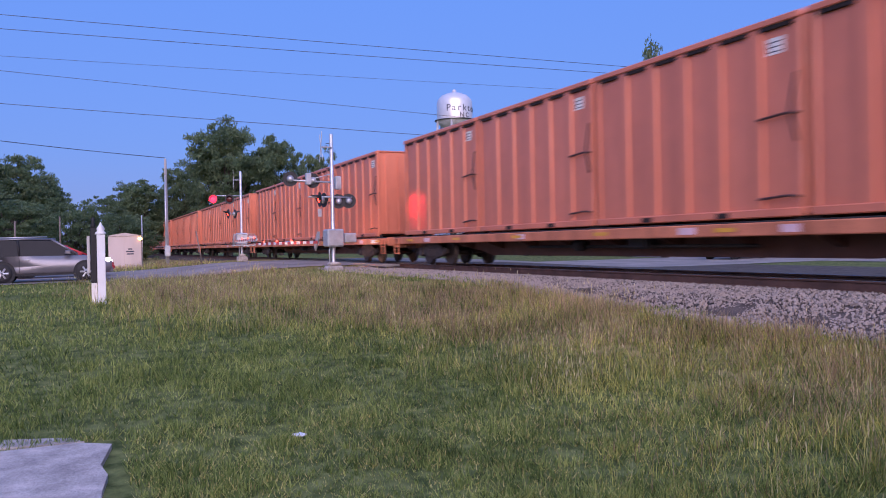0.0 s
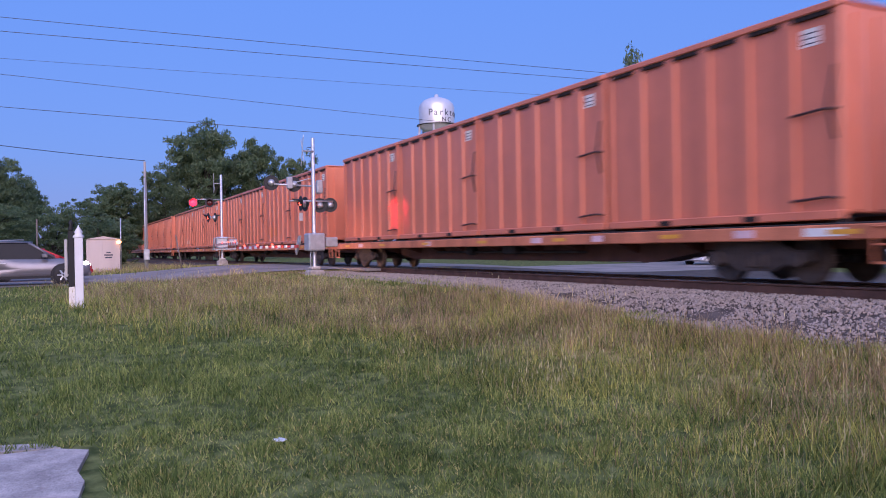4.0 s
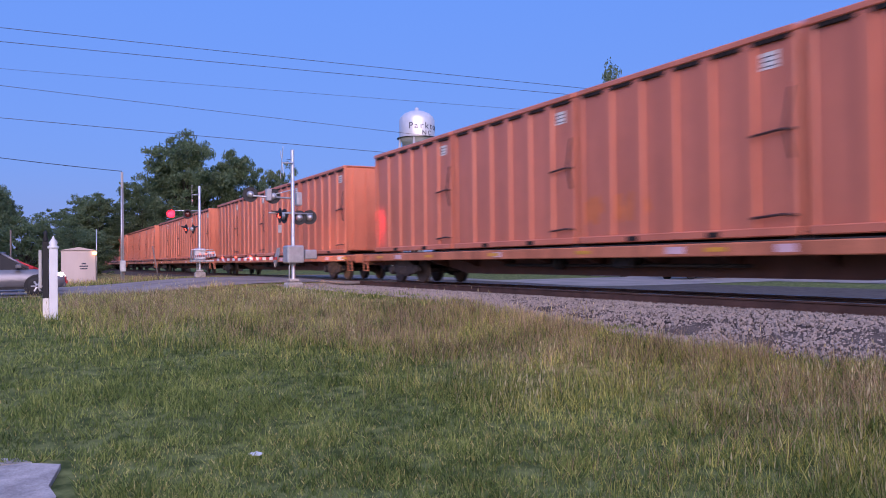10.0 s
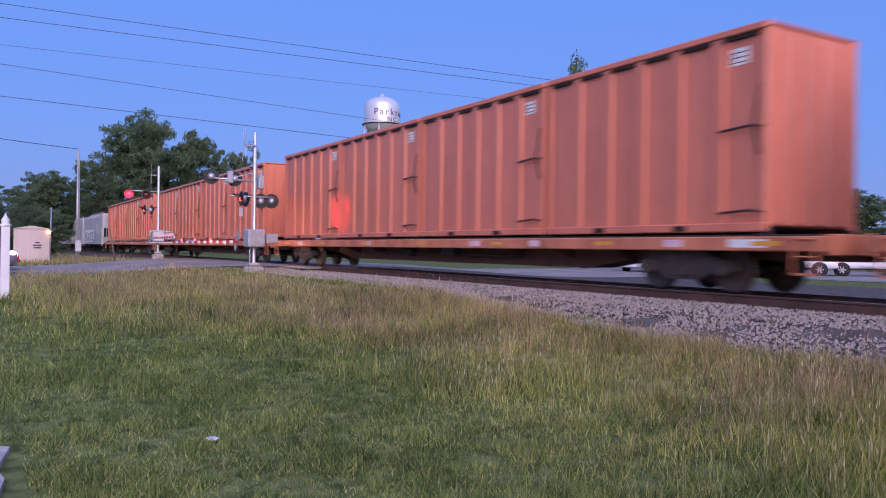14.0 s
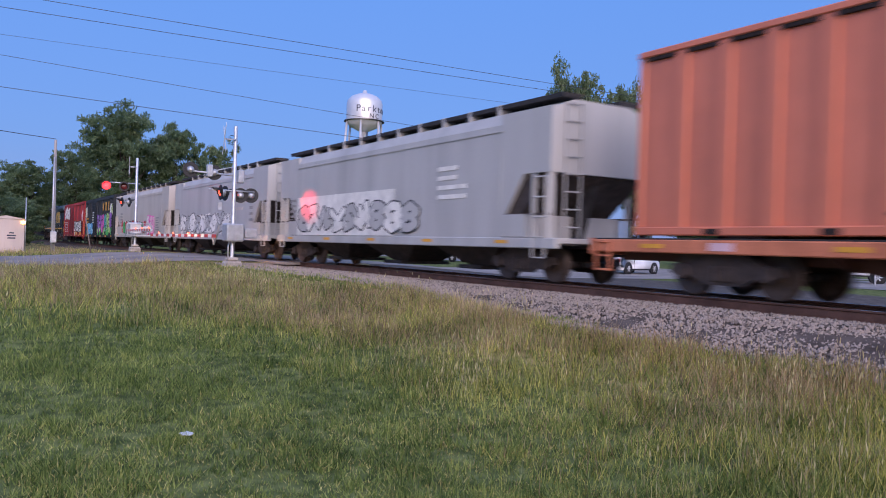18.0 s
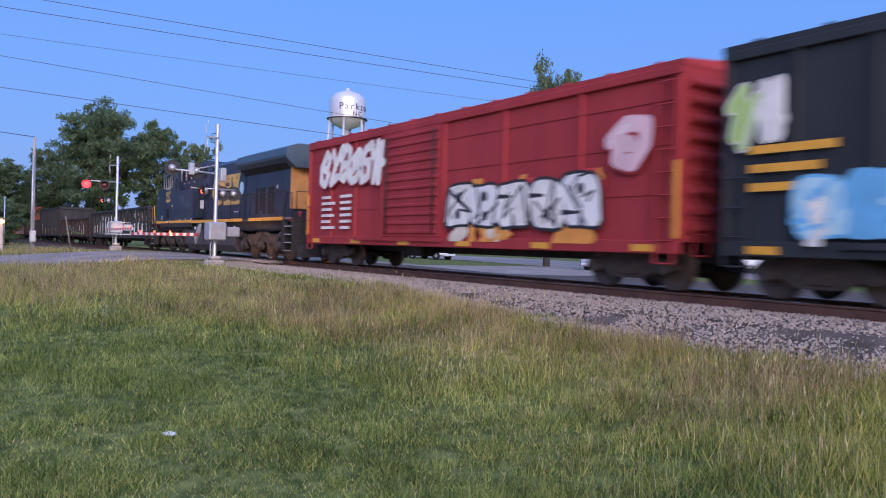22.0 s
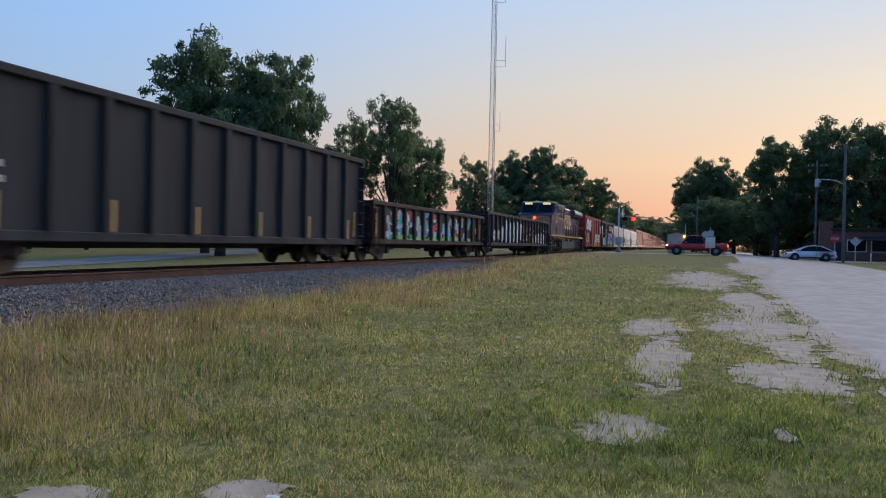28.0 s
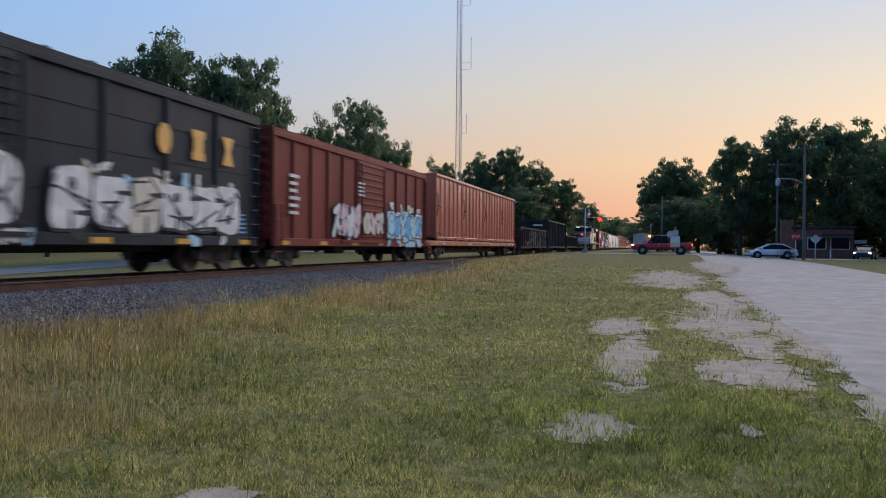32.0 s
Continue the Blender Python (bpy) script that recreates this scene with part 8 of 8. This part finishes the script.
def dirtness(x, y):
    m = np.full_like(x, -9.0)
    for d in DIRT:
        m = np.maximum(m, oval(x, y, *d))
    m = np.maximum(m + crumbs(x, y), verge_field(x, y))
    return ramp01(0.05, 0.95, m + 0.3 * patchy(x, y, 12.0, 64.0))


def ragged_sheet(nm, field, x0, x1, y0, y1, step, lift, material):
    """A thin broken sheet on the ground wherever field(x, y) is above zero."""
    gx, gy = np.meshgrid(np.arange(x0, x1, step), np.arange(y0, y1, step))
    gx, gy = gx.ravel(), gy.ravel()
    ok = (field(gx + step / 2, gy + step / 2) > 0)
    gx, gy = gx[ok], gy[ok]
    V = np.concatenate([np.stack([gx + i * step, gy + j * step, ground_zs(gx + i * step, gy + j * step) + lift], 1)[:, None] for i, j in ((0, 0), (1, 0), (1, 1), (0, 1))], 1).reshape(-1, 3)
    me = bpy.data.meshes.new(nm)
    me.from_pydata(V.tolist(), [], np.arange(len(V)).reshape(-1, 4).tolist())
    me.materials.append(M[material])
    return new(nm, me)


for i, d in enumerate(DIRT):
    cx, cy, rx, ry = d
    ob = ragged_sheet("bare_patch", lambda x, y: oval(x, y, *d) + crumbs(x, y), cx - rx * 1.6, cx + rx * 1.6, cy - ry * 1.6, cy + ry * 1.6, 0.045 if cx < 20 else 0.08, 0.004 + 0.0012 * i, "dirt")
    tagged(ob, "bare sandy patch worn in the grass", "dirt patch", "bare patches", kind="structure")
ob = ragged_sheet("sandy_verge", verge_field, 0.0, 60.0, -4.6, -1.2, 0.07, 0.014, "dirt")
tagged(ob, "ragged sandy edge between street and lawn", "verge", kind="structure")
for x, y, s in ((-6.3, 1.62, 0.055), (17.8, 2.5, 0.06), (12.8, 2.7, 0.05), (4.15, 2.35, 0.03)):
    li = thing("litter", "crumpled white scrap of paper on the grass", "litter", "litter")
    part("scrap", Mesher().prism([(-s, -0.03), (0, -0.045), (s, -0.015), (s * 0.8, 0.035), (-s * 0.6, 0.04)], 0.0, 0.008, "z"), "white", li)
    li.matrix_basis = pose(x, y, ground_z(x, y) + 0.055, 3, 2, 30)

# ---- grass ----
def paved(x, y):
    side = (y < -2.12 - 0.0226 * x + 0.18 * patchy(x, y, 0.8, 6.0)) & (y > -10.0 - 0.0226 * x) & (x > -8)
    return side | (abs(x - ROAD_X) < 6.5) | ((x < -3.6) & (x > -7.1) & (y < 0.3)) | (abs(x - 84) < 4)


def tallness(x, y):
    """How far the rough strip along the line has grown up, 0 to 1."""
    e = np.where(x < 0, 5.3 - 4.6 * ramp01(8, 18, -x), 5.3 + 0.6 * ramp01(5, 10, x) + 0.6 * ramp01(12, 18, x) + 1.0 * ramp01(20, 42, x)) + 1.2 * patchy(x, y, 0.3, 3.1)
    t = ramp01(e - 2.4, e + 1.6, y + 0.9 * patchy(x, y, 0.9, 61.0)) * (1 - ramp01(8.8, 9.5, y + 0.5 * patchy(x, y, 0.9, 1.0)))
    t = t * (1 - ramp01(15, 19, -x) * ramp01(6.6, 7.8, y + 0.4 * patchy(x, y, 0.9, 31.0)))
    return np.where(paved(x, y) | (y > 9.6), 0, t)


def blades(nm, material, label, n, r0, r1, az0, az1, seed, fields, width, lean, bent):
    """Blades scattered by bearing, denser and finer near where one stands. fields(x, y): the chance to keep one, and its height."""
    rng = np.random.default_rng(seed)
    r = np.exp(rng.uniform(math.log(r0), math.log(r1), n))
    a = np.radians(rng.uniform(az0, az1, n))
    x, y = -np.sin(a) * r, np.cos(a) * r
    keep, h = fields(x, y)
    ok = rng.uniform(size=n) < np.where(paved(x, y) | (y > 9.6), 0, keep)
    x, y, r, h = x[ok], y[ok], r[ok], h[ok]
    n = len(x)
    z = ground_zs(x, y) - 0.012
    h = h * rng.uniform(0.5, 1.45, n)
    w = width * rng.uniform(0.6, 1.4, n) * (0.5 + r / 13)
    t, q = rng.uniform(0, 6.283, n), rng.uniform(0, 6.283, n)
    l = lean * rng.uniform(0, 1, n) * h
    dx, dy, wx, wy = np.cos(t) * l, np.sin(t) * l, np.cos(q) * w, np.sin(q) * w
    if bent:
        V = np.stack([np.stack(p, 1) for p in ((x - wx, y - wy, z), (x + wx, y + wy, z), (x + dx * 0.35 + wx * 0.7, y + dy * 0.35 + wy * 0.7, z + h * 0.6), (x + dx * 0.35 - wx * 0.7, y + dy * 0.35 - wy * 0.7, z + h * 0.6), (x + dx, y + dy, z + h * 0.95))], 1).reshape(-1, 3)
        o = np.arange(n)[:, None] * 5
        loops = np.concatenate([o + [0, 1, 2, 3], o + [3, 2, 4]], 1).ravel()
        sizes = np.tile([4, 3], n)
    else:
        V = np.stack([np.stack(p, 1) for p in ((x - wx, y - wy, z), (x + wx, y + wy, z), (x + dx, y + dy, z + h))], 1).reshape(-1, 3)
        loops = np.arange(3 * n)
        sizes = np.full(n, 3)
    me = bpy.data.meshes.new(nm)
    me.vertices.add(len(V))
    me.vertices.foreach_set("co", V.ravel())
    me.loops.add(len(loops))
    me.loops.foreach_set("vertex_index", loops)
    me.polygons.add(len(sizes))
    me.polygons.foreach_set("loop_start", np.concatenate([[0], np.cumsum(sizes)[:-1]]))
    me.update(calc_edges=True)
    me.materials.append(M[material])
    return tagged(new(nm, me), label, "grass", kind="stuff")


def clumps(x, y):
    """Tufts a hand or two across, from -1 to 1."""
    return np.clip(0.8 * patchy(x, y, 2.2, 21.0) + 0.6 * patchy(x, y, 5.5, 22.0), -1, 1)


def thatch(x, y):
    """Where the lawn has dried to pale thatch, 0 to 1: mostly on the sunset side."""
    return np.clip(0.10 + 0.95 * patchy(x, y, 0.33, 17.0) + 0.35 * clumps(x, y) + 0.85 * ramp01(-1, 3, x), 0, 1) * (0.35 + 0.65 * ramp01(-3, 2, x))


def lawn_field(x, y):
    t = tallness(x, y)
    k = (1.0 - 0.5 * t - 0.9 * dirtness(x, y)) * (1 - 0.76 * thatch(x, y))
    return k * (0.8 + 0.45 * clumps(x, y)), 0.075 + 0.045 * clumps(x, y) + 0.02 * patchy(x, y, 0.6, 2.0) + 0.08 * t


def withered_field(x, y):
    k = (0.10 + 0.9 * thatch(x, y)) * (1 - 0.75 * dirtness(x, y))
    return k * (1 - 0.4 * tallness(x, y)), 0.042 + 0.022 * clumps(x, y)


def tall_field(x, y):
    t = tallness(x, y)
    return t * (1 - dirtness(x, y)) * np.maximum(0.04, (0.78 - 0.62 * ramp01(0, 8, x)) + 0.5 * patchy(x, y, 0.5, 5.0) + 0.5 * clumps(x, y)), 0.08 + 0.14 * t * (0.8 + 0.6 * patchy(x, y, 0.8, 7.0) + 0.5 * clumps(x, y))


def dry_field(x, y):
    t = tallness(x, y)
    f = np.where(x < 0, 0.05 + (0.34 + 0.42 * ramp01(4, 12, -x)) * ramp01(5.8, 8.4, y + 0.50 * np.maximum(0, -x - 6)), 0.34 + 0.22 * ramp01(3, 10, x) + 0.4 * ramp01(4.6, 7.4, y))
    return t * np.maximum(0.03, f + 0.6 * patchy(x, y, 0.45, 9.0) + 0.65 * clumps(x, y)), 0.10 + 0.19 * t * (0.85 + 0.6 * patchy(x, y, 0.8, 8.0) + 0.5 * clumps(x, y))


M["lawn"] = blade_mat("lawn_blades", (0.042, 0.072, 0.018), (0.185, 0.250, 0.062), (0.47, 0.50, 0.15))
M["withered"] = blade_mat("withered_blades", (0.20, 0.165, 0.058), (0.62, 0.53, 0.195), (0.88, 0.77, 0.33))
M["tallgrass"] = blade_mat("tall_green_blades", (0.075, 0.092, 0.020), (0.43, 0.42, 0.095), (0.88, 0.80, 0.25))
M["straw"] = blade_mat("straw_stalks", (0.11, 0.075, 0.042), (0.40, 0.285, 0.16), (0.70, 0.54, 0.32))
blades("lawn_grass", "lawn", "short green lawn grass", 700000, 4.1, 48, -108, 97, 1, lawn_field, 0.0062, 1.2, False)
blades("withered_grass", "withered", "short withered yellow grass in the lawn", 520000, 4.1, 48, -108, 97, 5, withered_field, 0.0056, 1.5, False)
blades("tall_grass", "tallgrass", "tall green grass along the railway", 380000, 4.6, 62, -100, 97, 2, tall_field, 0.0042, 0.9, False)
blades("dry_grass", "straw", "tall dry straw-coloured grass along the railway", 400000, 4.6, 62, -100, 97, 3, dry_field, 0.0036, 0.8, False)


def seed_heads(n, r0, r1, az0, az1, seed):
    """Thin stalks that stand above the rough grass, each with a pale seed head."""
    rng = np.random.default_rng(seed)
    r = np.exp(rng.uniform(math.log(r0), math.log(r1), n))
    a = np.radians(rng.uniform(az0, az1, n))
    x, y = -np.sin(a) * r, np.cos(a) * r
    t = tallness(x, y)
    ok = rng.uniform(size=n) < t * np.clip(0.22 + 0.9 * patchy(x, y, 0.55, 71.0) + 0.7 * clumps(x, y), 0.02, 1)
    x, y, r = x[ok], y[ok], r[ok]
    n = len(x)
    z = ground_zs(x, y)
    h = rng.uniform(0.24, 0.52, n) * (0.85 + 0.3 * patchy(x, y, 0.8, 72.0))
    b, l = rng.uniform(0, 6.283, n), rng.uniform(0.02, 0.30, n) * h
    tx, ty = x + np.cos(b) * l, y + np.sin(b) * l
    q = rng.uniform(0, 6.283, n)
    w, hw, hl = 0.0016 * (0.7 + r / 11), 0.0042 * rng.uniform(0.6, 1.4, n) * (0.7 + r / 12), rng.uniform(0.05, 0.11, n)
    cx, cy = np.cos(q), np.sin(q)
    zt = z + h
    P = [(x - cx * w, y - cy * w, z), (x + cx * w, y + cy * w, z), (tx, ty, zt), (tx - cx * hw, ty - cy * hw, zt + hl * 0.35), (tx + cx * hw, ty + cy * hw, zt + hl * 0.35), (tx + (tx - x) * 0.25, ty + (ty - y) * 0.25, zt + hl)]
    V = np.stack([np.stack(p, 1) for p in P], 1).reshape(-1, 3)
    o = np.arange(n)[:, None] * 6
    F = np.concatenate([o + [0, 1, 2], o + [2, 4, 3], o + [3, 4, 5]], 1).reshape(-1, 3)
    me = bpy.data.meshes.new("seed_stalks")
    me.from_pydata(V.tolist(), [], F.tolist())
    me.materials.append(M["seedhead"])
    return tagged(new("seed_stalks", me), "pale seeding stalks above the rough grass", "grass", kind="stuff")


M["seedhead"] = blade_mat("pale_seed_heads", (0.22, 0.185, 0.09), (0.48, 0.42, 0.21), (0.78, 0.70, 0.40))
seed_heads(64000, 5.0, 45, -98, 95, 9)

# ---- ties and crossing boards ----
tie = Mesher().box(-0.115, 0.115, -1.3, 1.3, -0.18, 0.0, 0.012).mesh("tie", M["tie"])
k = 0
for i in range(-62, 150):
    x = i * 0.53
    if -46 < x < -31:
        continue
    piece("tie", tie, track, (x, TRACK_Y + random.uniform(-0.04, 0.04), RAIL_TOP - 0.175), random.uniform(-1, 1))
board = Mesher().box(-1.2, 1.2, -0.32, 0.32, -0.1, 0.0, 0.01).mesh("crossing_board", M["asphalt"])
for i in range(7):
    for y in (-1.25, -0.36, 0.36, 1.25):
        piece("crossing_board", board, track, (-46 + 1.2 + i * 2.45, TRACK_Y + y, RAIL_TOP - 0.012))


# ---- loose ballast stones ----
def stones(n, x0, x1, y0, y1, seed, size):
    rng = np.random.default_rng(seed)
    base = np.array([(1, 0, 0), (-1, 0, 0), (0, 1, 0), (0, -1, 0), (0, 0, 1), (0, 0, -1)], float)
    tri = [(0, 2, 4), (2, 1, 4), (1, 3, 4), (3, 0, 4), (2, 0, 5), (1, 2, 5), (3, 1, 5), (0, 3, 5)]
    vs, fs = [], []
    for i in range(n):
        x, o = rng.uniform(x0, x1), rng.uniform(y0, y1)
        y = TRACK_Y + o
        if -46.5 < x < -31:
            continue
        pts = ((3.62, ground_z(x, y) + 0.0), (3.1, 0.34), (2.3, 0.56), (1.45, 0.655), (0.0, 0.64))
        ao = abs(o)
        z = pts[0][1]
        for (oa, za), (ob, zb) in zip(pts, pts[1:]):
            if ob <= ao <= oa:
                z = za + (zb - za) * (oa - ao) / (oa - ob)
        z = max(z, ground_z(x, y))
        s = size * rng.uniform(0.55, 1.35)
        q = Euler(rng.uniform(0, 6.28, 3)).to_matrix()
        b = base * rng.uniform(0.6, 1.15, (6, 1)) * s * np.array([1.2, 0.9, 0.75])
        b = b @ np.array(q) + np.array([x, y, z + s * 0.25])
        o2 = len(vs)
        vs += b.tolist()
        fs += [(a + o2, c + o2, d + o2) for a, c, d in tri]
    return vs, fs


vs, fs = stones(80000, -31, 38, -3.75, -1.0, 4, 0.031)
me = bpy.data.meshes.new("ballast_stones")
me.from_pydata(vs, [], fs)
me.materials.append(M["ballast"])
tagged(new("ballast_stones", me), "loose grey crushed stones along the track", "ballast", kind="stuff")


# ---- what moves ----
def motions():
    """The whole train rolls along the line at one steady speed."""
    for ob, s in MOVERS:
        z = RAIL_TOP + (ob["lift"] if "lift" in ob else 0.0)
        walk(ob, [(t, pose(s + SPEED * t, TRACK_Y, z)) for t in (0, 8, 16, 24, 32)])


motions()
